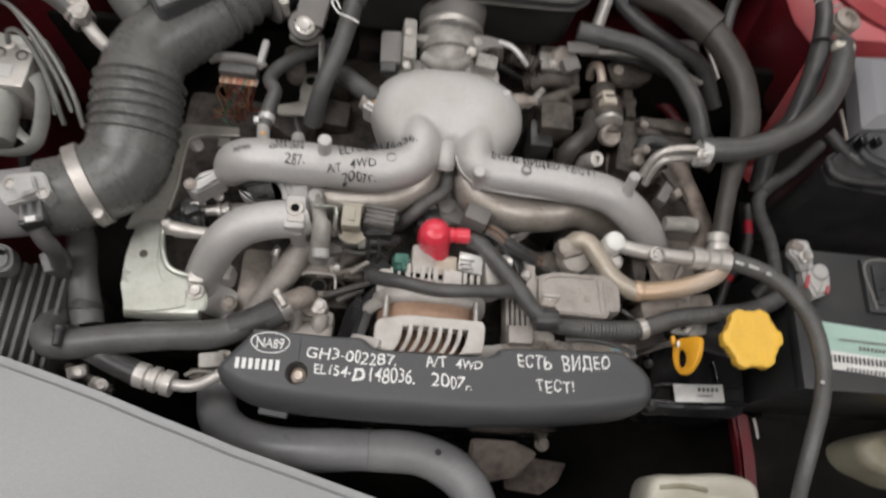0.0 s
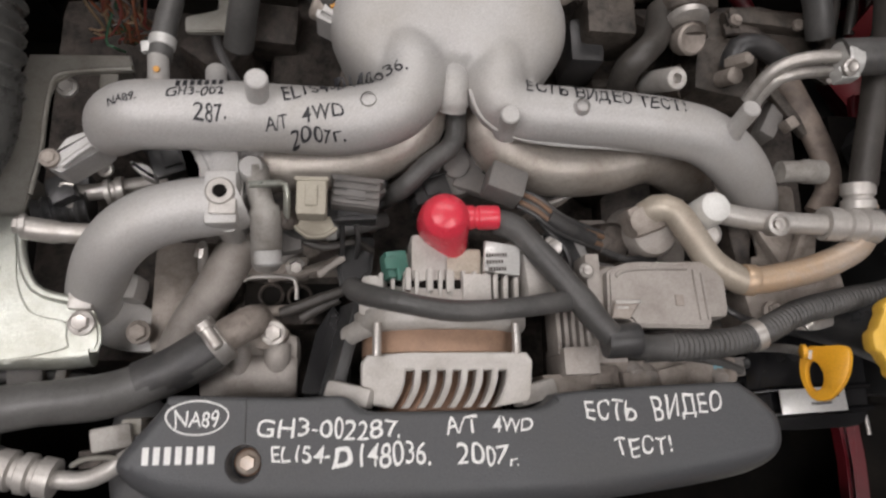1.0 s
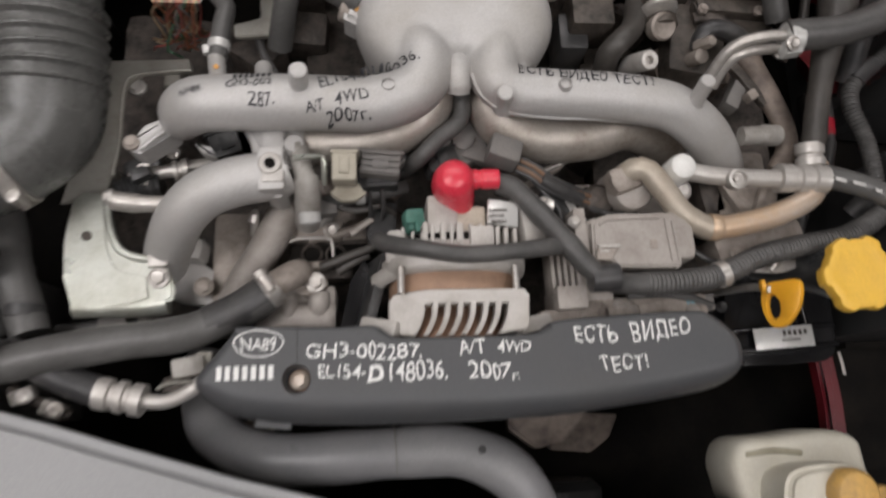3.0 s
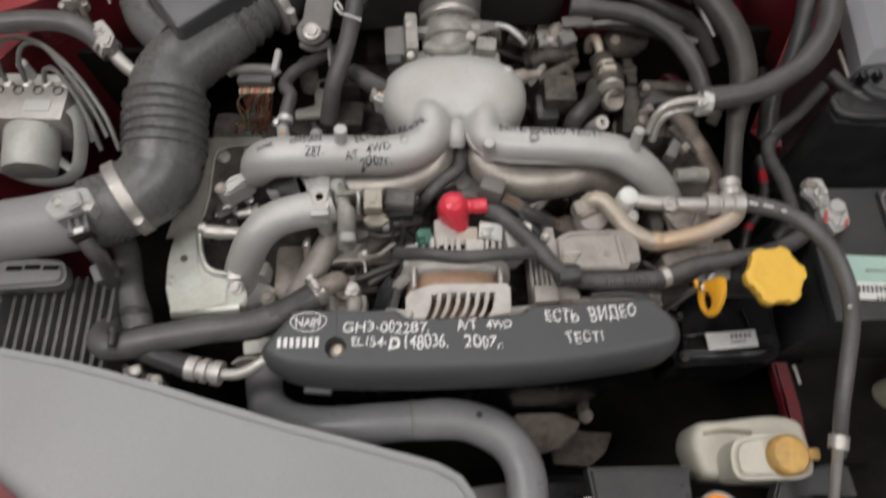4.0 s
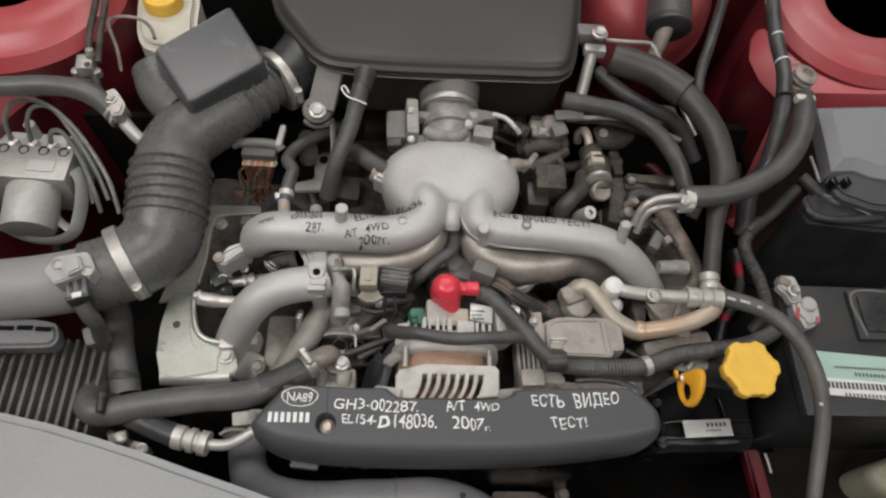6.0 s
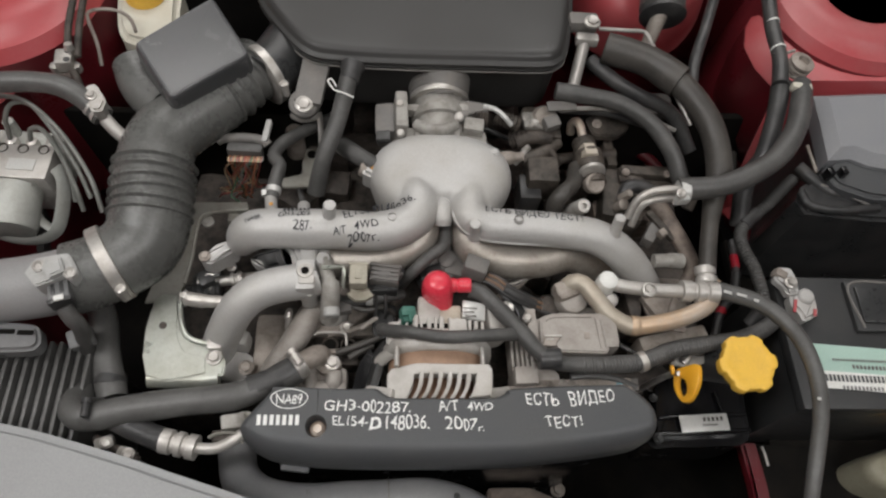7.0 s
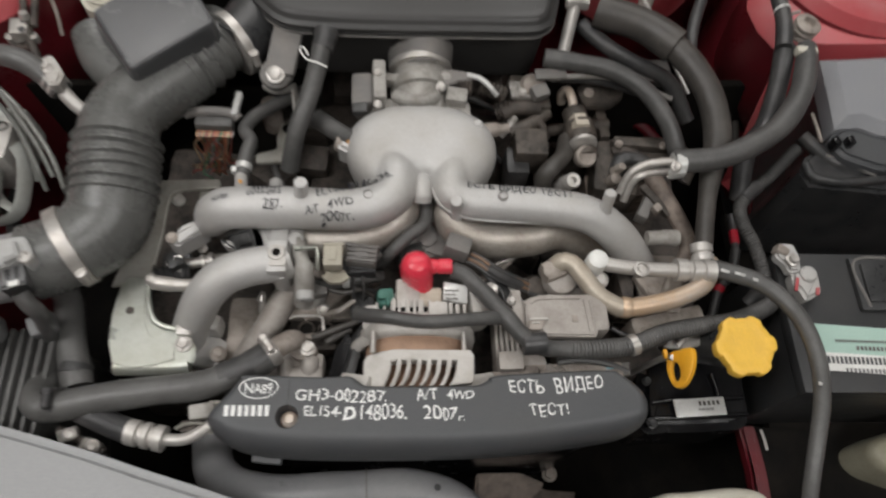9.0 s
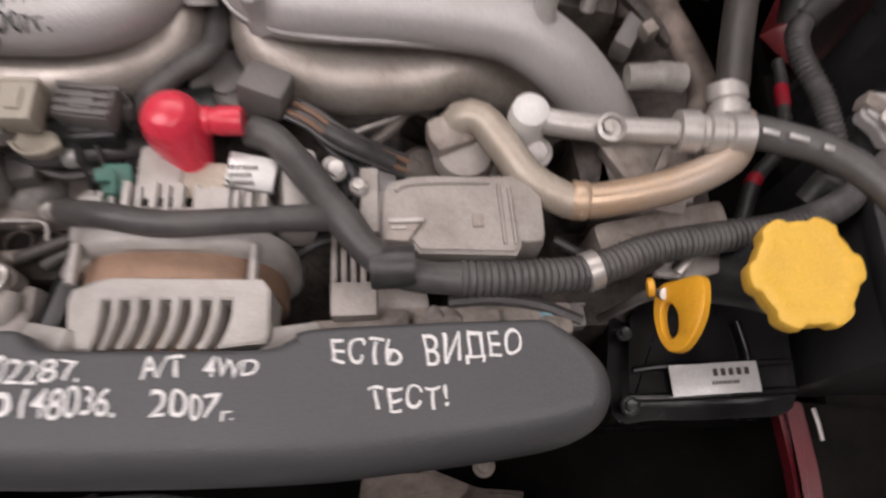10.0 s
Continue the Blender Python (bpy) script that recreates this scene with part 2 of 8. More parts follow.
def sweep(pts, radius, sides=16, step=0.006, flat=1.0, caps=True, up=(0, 0, 1)):
    """A tube along a smooth line. radius: a number, or a function of the way along (0 to 1) and the length so far."""
    line, at = curve_points(pts, step)
    bm = bmesh.new()
    rings, far = [], 0.0
    side = None
    for i, p in enumerate(line):
        t = (line[min(i + 1, len(line) - 1)] - line[max(i - 1, 0)]).normalized()
        if side is None:
            side = t.cross(Vector(up))
            if side.length < 0.05:
                side = t.cross(Vector((1, 0, 0)))
        side = (side - t * side.dot(t)).normalized()
        top = side.cross(t)
        if i:
            far += (p - line[i - 1]).length
        r = radius(at[i], far) if callable(radius) else radius
        rings.append([bm.verts.new(p + (side * math.cos(a) + top * math.sin(a) * flat) * r) for a in (2 * math.pi * k / sides for k in range(sides))])
    for a, b in zip(rings, rings[1:]):
        for k in range(sides):
            bm.faces.new((a[k], a[(k + 1) % sides], b[(k + 1) % sides], b[k]))
    if caps:
        bm.faces.new(rings[0][::-1])
        bm.faces.new(rings[-1])
    return bm


def ribbed(r, pitch, depth):
    return lambda u, far: r + depth * (0.5 + 0.5 * math.cos(2 * math.pi * far / pitch))


def hose(pts, r, sides=16, ends=0.0):
    """A slightly uneven rubber hose."""
    return sweep(pts, lambda u, far: r * (1 + 0.02 * math.sin(far * 90) + 0.015 * math.sin(far * 37 + 1)), sides)


def axes(axis, hint=(0, 0, 1)):
    z = Vector(axis).normalized()
    x = Vector(hint).cross(z)
    if x.length < 0.05:
        x = Vector((1, 0, 0)).cross(z)
    x.normalize()
    return x, z.cross(x), z


def lathe(at, axis, profile, sides=24, arc=(0.0, 360.0), hint=(0, 0, 1), square=2.0):
    """A turned body: profile is (radius, way along the axis) from one end to the other."""
    x, y, z = axes(axis, hint)
    bm = bmesh.new()
    full = abs(arc[1] - arc[0]) > 359
    n = sides if full else sides + 1
    rings = []
    for r, h in profile:
        rings.append([bm.verts.new(Vector(at) + z * h + (x * math.cos(a) + y * math.sin(a)) * max(r, 0.00005) / (abs(math.cos(a)) ** square + abs(math.sin(a)) ** square) ** (1 / square))
                      for a in (radians(arc[0] + (arc[1] - arc[0]) * k / sides) for k in range(n))])
    for a, b in zip(rings, rings[1:]):
        for k in range(sides if full else sides):
            bm.faces.new((a[k], a[(k + 1) % n], b[(k + 1) % n], b[k]))
    if full:
        bm.faces.new(rings[0][::-1])
        bm.faces.new(rings[-1])
    return bm


def block(at, size, turn=(0, 0, 0), bevel=0.003, taper=1.0, segments=2):
    """A box with rounded edges; taper narrows its top."""
    bm = bmesh.new()
    bmesh.ops.create_cube(bm, size=1.0)
    for v in bm.verts:
        k = taper if v.co.z > 0 else 1.0
        v.co = Vector((v.co.x * size[0] * k, v.co.y * size[1] * k, v.co.z * size[2]))
    b = min(bevel, min(size) * 0.45)
    if b > 0:
        bmesh.ops.bevel(bm, geom=bm.edges[:], offset=b, segments=segments, affect="EDGES", profile=0.6)
    bm.transform(pose(*at, *turn))
    return bm


def plate(outline, z0, z1, bevel=0.0015, segments=2):
    """A flat body of that outline between two heights; outline points may carry their own height as an offset base."""
    bm = bmesh.new()
    low = [bm.verts.new((p[0], p[1], z0)) for p in outline]
    top = [bm.verts.new((p[0], p[1], z1)) for p in outline]
    n = len(outline)
    bm.faces.new(low[::-1])
    cap = bm.faces.new(top)
    for k in range(n):
        bm.faces.new((low[k], low[(k + 1) % n], top[(k + 1) % n], top[k]))
    if bevel:
        bmesh.ops.recalc_face_normals(bm, faces=bm.faces[:])
        bmesh.ops.bevel(bm, geom=[e for e in cap.edges], offset=bevel, segments=segments, affect="EDGES")
    return bm


def grid(rows, closed=False, cap=False):
    """A surface through rows of points; cap closes the last ring."""
    bm = bmesh.new()
    vs = [[bm.verts.new(p) for p in row] for row in rows]
    for a, b in zip(vs, vs[1:]):
        n = len(a)
        for k in range(n if closed else n - 1):
            bm.faces.new((a[k], a[(k + 1) % n], b[(k + 1) % n], b[k]))
    if cap:
        bm.faces.new(vs[-1])
    return bm


def join(*bms):
    out = bmesh.new()
    for bm in bms:
        me = bpy.data.meshes.new("joined")
        bm.to_mesh(me)
        bm.free()
        out.from_mesh(me)
        bpy.data.meshes.remove(me)
    return out


def smooth_outline(pts, n=6):
    """Rounds a closed outline."""
    p = [Vector(q) for q in pts]
    out = []
    for i in range(len(p)):
        a, b, c, d = p[i - 1], p[i], p[(i + 1) % len(p)], p[(i + 2) % len(p)]
        for k in range(n):
            u = k / n
            out.append(0.5 * ((2 * b) + (c - a) * u + (2 * a - 5 * b + 4 * c - d) * u * u + (3 * b - a - 3 * c + d) * u ** 3))
    return out


def inset(pts, d):
    """Moves a closed outline inward by d (outward: minus)."""
    p = [Vector((q[0], q[1], 0)) for q in pts]
    n = len(p)
    turn = 1 if sum(p[i - 1].x * p[i].y - p[i].x * p[i - 1].y for i in range(n)) > 0 else -1
    out = []
    for i in range(n):
        t = (p[(i + 1) % n] - p[i - 1]).normalized()
        out.append(p[i] + Vector((-t.y, t.x, 0)) * d * turn)
    return out


def rounded(corners, f=0.10, n=3):
    """A polygon with rounded corners."""
    m = len(corners)
    pts = []
    for i in range(m):
        a, b, c = Vector(corners[i - 1]), Vector(corners[i]), Vector(corners[(i + 1) % m])
        p0, p1 = b.lerp(a, f), b.lerp(c, f)
        pts += [p0.lerp(b, u / n).lerp(b.lerp(p1, u / n), u / n) for u in range(n + 1)]
    return pts


def layered(outline, rings, cap=True, foot=False):
    """A moulded body: the outline drawn in by (inset, height) ring after ring, closed on top."""
    bm = grid([[(p.x, p.y, z) for p in inset(outline, d)] for d, z in rings], closed=True, cap=cap)
    if foot:
        bm.verts.ensure_lookup_table()
        bm.faces.new(bm.verts[:len(outline)][::-1])
    return bm


def bolt(at, axis=(0, 0, 1), r=0.006, h=0.005, flange=1.35):
    """A hexagon head on its washer flange."""
    return join(lathe(at, axis, [(r * flange, -0.002), (r * flange, 0.0015), (r * 1.05, 0.0025)], 16),
                lathe(at, axis, [(r, 0.0), (r, h - 0.0008), (r * 0.85, h), (r * 0.5, h - 0.0004)], 6))


def clamp(line_at, axis, r, width=0.010, mat=None, parent=None, name="hose_clamp", screw=(0, 0, 1)):
    """A metal band round a hose with its worm screw."""
    ring = part(name, lathe(line_at, axis, [(r, -width / 2), (r + 0.0012, -width / 2 + 0.0008), (r + 0.0012, width / 2 - 0.0008), (r, width / 2)], 28), mat or STEEL, parent, "bright metal band")
    up = (Vector(screw) - Vector(axis).normalized() * Vector(screw).dot(Vector(axis).normalized())).normalized()
    sc = Vector(line_at) + up * (r + 0.004)
    part("screw", lathe(sc, up.cross(Vector(axis)), [(0.0035, -0.009), (0.0045, -0.008), (0.0045, 0.006), (0.006, 0.006), (0.006, 0.011), (0.004, 0.012)], 10), mat or STEEL, ring)
    return ring


def lettering(name, text, start, end, mat, parent, surface, stretch=1.0, lift=0.0009, weight=0.0, seed=0.0):
    """Hand lettering laid on a surface, its baseline from start to end; the surface is a BVH tree looked at from above."""
    cu = bpy.data.curves.new(name, "FONT")
    cu.body, cu.offset = text, weight
    seed = seed or len(text) * 1.37 + start[0] * 50
    cu.resolution_u = 4
    tmp = new(name, cu)
    bpy.context.view_layer.update()
    me = bpy.data.meshes.new_from_object(tmp)
    bpy.data.objects.remove(tmp)
    cut = bmesh.new()
    cut.from_mesh(me)
    bmesh.ops.triangulate(cut, faces=cut.faces[:])
    for _ in range(3):
        bmesh.ops.subdivide_edges(cut, edges=[e for e in cut.edges if e.calc_length() > 0.16], cuts=1)
        bmesh.ops.triangulate(cut, faces=cut.faces[:])
    cut.to_mesh(me)
    cut.free()
    a, b = Vector(start), Vector(end)
    xs = [v.co.x for v in me.vertices]
    x0, k = min(xs), (b - a).xy.length / (max(xs) - min(xs))
    ux = Vector(((b - a).x, (b - a).y, 0)).normalized()
    uy = Vector((-ux.y, ux.x, 0))
    size = k * 0.8
    for v in me.vertices:
        u, w = (v.co.x - x0) * k, v.co.y * k * stretch
        wob = noise.noise_vector(Vector((u / size * 1.1 + seed, w / size * 0.9, seed * 3.7)))
        p = a + ux * (u + wob.x * size * 0.20) + uy * (w + wob.y * size * 0.22)
        hit, normal, _, _ = surface.ray_cast(Vector((p.x, p.y, 2.0)), Vector((0, 0, -1)))
        v.co = hit + normal * lift if hit else Vector((p.x, p.y, a.z))
    return part(name, me, mat, parent, smooth=False)


def tree_of(*obs):
    bm = bmesh.new()
    for ob in obs:
        bm.from_mesh(ob.data)
    t = BVHTree.FromBMesh(bm)
    bm.free()
    return t


def bars(name, start, end, height, count, mat, parent, surface, lift=0.0007):
    """Writing that is left as plain strokes: upright bars along a line."""
    a, b = Vector(start), Vector(end)
    ux = Vector(((b - a).x, (b - a).y, 0)).normalized()
    uy = Vector((-ux.y, ux.x, 0))
    w = (b - a).xy.length / count
    bm = bmesh.new()
    for i in range(count):
        quad = []
        for u, v in ((0.12, 0), (0.72, 0), (0.72, 1), (0.12, 1)):
            p = a + ux * (w * (i + u)) + uy * (height * v)
            hit, normal, _, _ = surface.ray_cast(Vector((p.x, p.y, 2.0)), Vector((0, 0, -1)))
            quad.append(bm.verts.new(hit + normal * lift if hit else p))
        bm.faces.new(quad)
    return part(name, bm, mat, parent, smooth=False)


# ---- the workshop round the car ----
def structure(name, mesh, mat, label, smooth=False):
    return tagged(part(name, mesh, mat, smooth=smooth), label, "structure", kind="structure")


structure("floor", block((0, 0.5, -0.05), (9, 9, 0.1), bevel=0), CONCRETE, "bare grey concrete workshop floor")
structure("ceiling", block((0, 0.5, 3.55), (9, 9, 0.1), bevel=0), PLASTER, "plain grey workshop ceiling")
structure("wall_north", block((0, 5.05, 1.75), (9.2, 0.1, 3.5), bevel=0), PLASTER, "plain grey plastered wall")
structure("wall_south", block((0, -4.05, 1.75), (9.2, 0.1, 3.5), bevel=0), PLASTER, "plain grey plastered wall")
structure("wall_west", block((-4.55, 0.5, 1.75), (0.1, 9, 3.5), bevel=0), PLASTER, "plain grey plastered wall")
structure("wall_east", block((4.55, 0.5, 1.75), (0.1, 9, 3.5), bevel=0), PLASTER, "plain grey plastered wall")

# ---- the car's body round the engine ----
body = thing("car_body", "red painted car body round the open engine bay", "car", (0.07, 0.9, 0.0))
part("heat_shield", plate(rounded([(0.152, 0.130), (0.212, 0.130), (0.246, 0.116), (0.216, 0.082), (0.180, 0.074), (0.148, 0.098)], 0.12, 2), 0.470, 0.492, 0.004), SHIELD, body, "tan scuffed metal shield")
part("heat_shield", plate(rounded([(0.236, 0.123), (0.262, 0.114), (0.306, 0.111), (0.292, 0.082), (0.266, 0.064), (0.214, 0.069), (0.212, 0.092)], 0.12, 2), 0.405, 0.424, 0.004), SHIELD, body, "pinkish scuffed metal shield")
part("shield_bolt", bolt((0.264, 0.134, 0.440), (0, 0, 1), r=0.008, h=0.010), CAST_DULL, body)
part("undertray", block((0.07, 0.42, 0.36), (1.36, 1.2, 0.02), bevel=0.004), UNDERSIDE_SHADE, body, "grimy black undertray")
part("front_wheel", lathe((-0.60, 0.62, 0.30), (1, 0, 0), [(0.12, -0.09), (0.28, -0.09), (0.30, -0.07), (0.30, 0.07), (0.28, 0.09), (0.12, 0.09)], 32), RUBBER, body, "black tyre")
part("front_wheel", lathe((0.74, 0.62, 0.30), (1, 0, 0), [(0.12, -0.09), (0.28, -0.09), (0.30, -0.07), (0.30, 0.07), (0.28, 0.09), (0.12, 0.09)], 32), RUBBER, body, "black tyre")


def apron(side, x, lean, cut=-1.0, wall=True):
    """One inner wing: its sheet-metal wall, or the flange that rolls outward on top."""
    rows = []
    for i in range(27):
        y = -0.10 + i * 0.041
        bulge = 0.13 * math.exp(-((y - 0.72) / 0.16) ** 2)
        row = []
        for u in range(12):
            f = u / 11
            z = 0.36 + (0.40 if y > cut else 0.13) * f
            row.append((x - side * (bulge * min(1, f * 1.6)) + side * lean * f + side * 0.012 * math.sin(9 * y + 5 * f), y, z))
        edge = row[-1]
        row += [(edge[0] + side * dx, y, edge[2] + dz) for dx, dz in ((0.01, 0.015), (0.03, 0.025), (0.30, 0.04))]
        rows.append(row[:12] if wall else row[11:])
    return grid(rows)


# walls carry their shade as a darker red, flanges keep the plain paint
part("inner_wing", apron(-1, -0.50, 0.05), SHADED_RED, body, "red inner wall, darkened for its shade")
part("inner_wing", apron(1, 0.70, -0.03, 0.625), SHADED_RED, body, "red inner wall, darkened for its shade")
part("wing_flange", apron(-1, -0.50, 0.05, wall=False), RED_PAINT, body)
part("wing_flange", apron(1, 0.70, -0.03, 0.625, wall=False), RED_PAINT, body)


def outer_wing(side, x):
    """The outer panel of one wing: a rolled gutter, a crowned top and a curved flank."""
    rows = []
    for i in range(25):
        y = -0.12 + i * 0.0475
        bow = 0.03 * math.sin(math.pi * min(1.0, (y + 0.25) / 1.4))
        rows.append([(x + side * (dx + bow * k), y, z) for dx, z, k in ((-0.10, 0.775, 0.2), (-0.095, 0.797, 0.2), (-0.06, 0.806, 0.4), (-0.02, 0.795, 0.7), (0.008, 0.765, 1.0), (0.020, 0.70, 1.0), (0.024, 0.58, 1.0), (0.018, 0.42, 0.8))])
    return grid(rows)


part("outer_wing", outer_wing(-1, -0.90), RED_PAINT, body)
part("outer_wing", outer_wing(1, 1.00), RED_PAINT, body)


def strut_tower(at, r, hole, top, nuts):
    """A domed spring tower with a rolled step and an open hole that shows the mount."""
    profile = [(r * 1.45, -0.30), (r * 1.36, -0.06), (r * 1.30, -0.022), (r * 1.2, -0.006), (r * 1.08, -0.003), (r * 1.0, 0.004), (r * 0.92, 0.008), (hole * 1.15, 0.009), (hole * 1.03, 0.006), (hole, -0.002), (hole * 0.985, -0.006)]
    t = part("strut_tower", lathe((at[0], at[1], top), (0, 0, 1), profile[:1:-1], 48), RED_PAINT, body)
    # shade of the upright side is put into its colour
    part("tower_wall", lathe((at[0], at[1], top), (0, 0, 1), profile[2::-1], 48), SHADED_RED, t, "red side wall, darkened for its shade")
    part("strut_mount", lathe((at[0], at[1], top - 0.006), (0, 0, 1), [(hole * 0.984, 0.0), (hole * 0.93, -0.016), (hole * 0.80, -0.024), (hole * 0.62, -0.020), (hole * 0.55, -0.012), (hole * 0.30, -0.010), (hole * 0.28, -0.016), (0.006, -0.016)], 40), RUBBER_GREY, t, "black rubber mount")
    for k in nuts:
        a = radians(k)
        part("nut", bolt((at[0] + math.cos(a) * r * 0.84, at[1] + math.sin(a) * r * 0.84, top + 0.009), r=0.008, h=0.010), STEEL, t)


strut_tower((-0.538, 0.738, 0.820), 0.118, 0.062, 0.815, (20, 140, 260))
strut_tower((0.697, 0.782, 0.820), 0.105, 0.062, 0.815, (0, 120, 312))

# bulkhead behind the engine, with its pressed swages
rows = []
for i in range(40):
    x = -0.62 + i * 0.0355
    rows.append([(x, 0.90 + 0.012 * math.sin(x * 14) + (0.02 if abs(x - 0.42) < 0.1 else 0.0), 0.36 + 0.05 * k) for k in range(9)] + [(x, 0.885, 0.80), (x, 0.90, 0.815), (x, 1.05, 0.82)])
# upright face in the shaded red, ledge in the plain paint
part("bulkhead", grid([r[:10] for r in rows]), SHADED_RED, body, "red bulkhead, darkened for its shade")
part("bulkhead_ledge", grid([r[9:] for r in rows]), RED_PAINT, body)
part("bulkhead_dome", lathe((0.405, 0.872, 0.760), (0.05, -0.5, 0.85), [(0.13, -0.07), (0.112, -0.025), (0.095, 0.002), (0.075, 0.012), (0.05, 0.015)], 40), RED_PAINT, body)
pad = (-0.437, 0.290)
part("insulation", block(((pad[0] + pad[1]) / 2, 0.872, 0.585), (pad[1] - pad[0], 0.02, 0.43), bevel=0.008), UNDERSIDE_SHADE, body, "black felt insulation")
# added black sheets stand in for the shade before the inner wings
part("shade_sheet", block((0.475, 0.668, 0.535), (0.27, 0.014, 0.25), (0, -4, 0), 0.006), UNDERSIDE_SHADE, body, "added black sheet for the dark gap")
part("shade_sheet", block((-0.392, 0.607, 0.575), (0.125, 0.012, 0.25), (0, 0, 0), 0.005), UNDERSIDE_SHADE, body, "added black sheet for the dark gap")
part("apron_rail", plate(rounded([(0.548, 0.697), (0.640, 0.710), (0.636, 0.686), (0.546, 0.674)], 0.1, 2), 0.588, 0.60, 0.003, 2), RUBBER_GREY, body, "dusty black rail")
for q in ((0.562, 0.664, 0.575), (0.587, 0.668, 0.575), (0.612, 0.672, 0.575)):
    part("rail_post", sweep([q, (q[0] - 0.004, q[1] - 0.030, 0.572), (q[0] - 0.006, q[1] - 0.062, 0.560)], 0.0065, 10), HOSE_BROWN, body)
# rail and floor panel also use the red with shade in it
part("side_rail", sweep([(0.386, 0.718, 0.555), (0.412, 0.682, 0.555), (0.444, 0.656, 0.555), (0.482, 0.606, 0.545)], 0.010, 14), SHADED_RED, body)
part("apron_floor", plate(rounded([(0.612, 0.395), (0.690, 0.395), (0.690, 0.560), (0.618, 0.560)], 0.1, 2), 0.496, 0.506, 0.003, 2), SHADED_RED, body, "dark red floor of the wing")
part("evaporator_box", plate(rounded([(0.405, 0.765), (0.484, 0.768), (0.488, 0.690), (0.470, 0.668), (0.436, 0.674), (0.408, 0.716)], 0.14, 2), 0.52, 0.60, 0.006, 3), HOSE_BROWN, body, "dusty brown-black box")
part("box_edge", sweep([(0.412, 0.716, 0.603), (0.437, 0.705, 0.603), (0.456, 0.694, 0.602), (0.470, 0.682, 0.601)], 0.0022, 8), CAST_DULL, body)
part("cross_panel", block((0.07, 1.16, 0.82), (1.5, 0.2, 0.03), bevel=0.01), PLASTIC, body, "black plastic cowl")
# front end: lower cross member and lamp edge
part("cross_member", block((0.07, -0.16, 0.60), (1.40, 0.06, 0.12), bevel=0.02), UNDERSIDE_SHADE, body)
part("front_wing_edge", sweep([(-0.560, 0.090, 0.790), (-0.480, 0.040, 0.790), (-0.413, -0.006, 0.790), (-0.378, -0.033, 0.790), (-0.335, -0.062, 0.785), (-0.300, -0.090, 0.775)], 0.045, 18), RED_PAINT, body)
# stay is coloured dark for the shade it stands in
part("apron_stay", plate(rounded([(0.499, 0.177, 0.563), (0.521, 0.178, 0.563), (0.525, 0.120, 0.563), (0.523, 0.040, 0.563), (0.500, 0.040, 0.563), (0.503, 0.120, 0.563)], 0.12, 2), 0.545, 0.563, 0.004, 2), SHADED_RED, body)
# near-black colour holds the shade over this panel
part("apron_panel", plate([(0.523, 0.178, 0.555), (0.600, 0.172, 0.555), (0.600, 0.040, 0.555), (0.525, 0.040, 0.555)], 0.546, 0.555, 0.002, 2), UNDERSIDE_SHADE, body, "panel coloured black for its shade")
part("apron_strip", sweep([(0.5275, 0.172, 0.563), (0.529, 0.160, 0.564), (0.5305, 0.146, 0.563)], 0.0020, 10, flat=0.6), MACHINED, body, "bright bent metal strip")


# added plate: hides the red wing and stands for the dark below the battery
part("dark_cover_plate", block((0.735, 0.20, 0.535), (0.37, 0.62, 0.02), bevel=0.006), UNDERSIDE_SHADE, body, "added black plate that keeps the low wing dark")

# radiator below the front of the bay
radiator = thing("radiator", "black radiator with cooling fan shroud behind the grille", "radiator", (0.07, -0.05, 0.4))
part("core", block((0.07, -0.07, 0.52), (0.70, 0.03, 0.32), bevel=0.004), UNDERSIDE_SHADE, radiator)
part("top_tank", block((0.10, -0.10, 0.675), (0.66, 0.05, 0.05), bevel=0.012), PLASTIC_DUSTY, radiator)
part("top_plate", plate([(0.200, 0.031, 0.700), (0.311, 0.030, 0.700), (0.308, -0.025, 0.700), (0.205, -0.022, 0.700)], 0.672, 0.70, 0.004, 3), PLASTIC, radiator)
part("seam_strip", sweep([(0.152, -0.025, 0.690), (0.210, -0.025, 0.700), (0.292, -0.027, 0.700)], 0.002, 8), STEEL, radiator)
part("hose_neck", sweep([(0.131, -0.024, 0.700), (0.133, -0.052, 0.700), (0.131, -0.085, 0.690)], 0.017, 18), PLASTIC_DUSTY, radiator)
part("drain_bolt", bolt((0.196, -0.009, 0.700), r=0.007, h=0.012), STEEL, radiator)
part("side_bracket", plate([(0.416, 0.013, 0.680), (0.478, 0.030, 0.680), (0.499, 0.026, 0.680), (0.502, -0.005, 0.680), (0.451, -0.003, 0.680), (0.405, -0.008, 0.680)], 0.66, 0.68, 0.003), PLASTIC, radiator)
part("fan_motor", lathe((0.442, -0.034, 0.660), (0, 0, 1), [(0.034, -0.03), (0.034, 0.0), (0.030, 0.006), (0.012, 0.008), (0.010, 0.016), (0.003, 0.017)], 28), PLASTIC, radiator)
part("shroud_top", plate([(0.075, 0.017, 0.660), (0.120, 0.022, 0.660), (0.111, -0.050, 0.660), (0.080, -0.049, 0.660)], 0.60, 0.66, 0.004), PLASTIC_DUSTY, radiator)
part("fan_shroud", block((0.20, -0.04, 0.50), (0.46, 0.05, 0.26), bevel=0.015), GLOSS_BLACK, radiator)
part("fan_motor", lathe((0.20, -0.02, 0.50), (0, 1, 0), [(0.05, 0), (0.05, 0.05), (0.04, 0.06), (0.01, 0.062)], 24), PLASTIC, radiator)

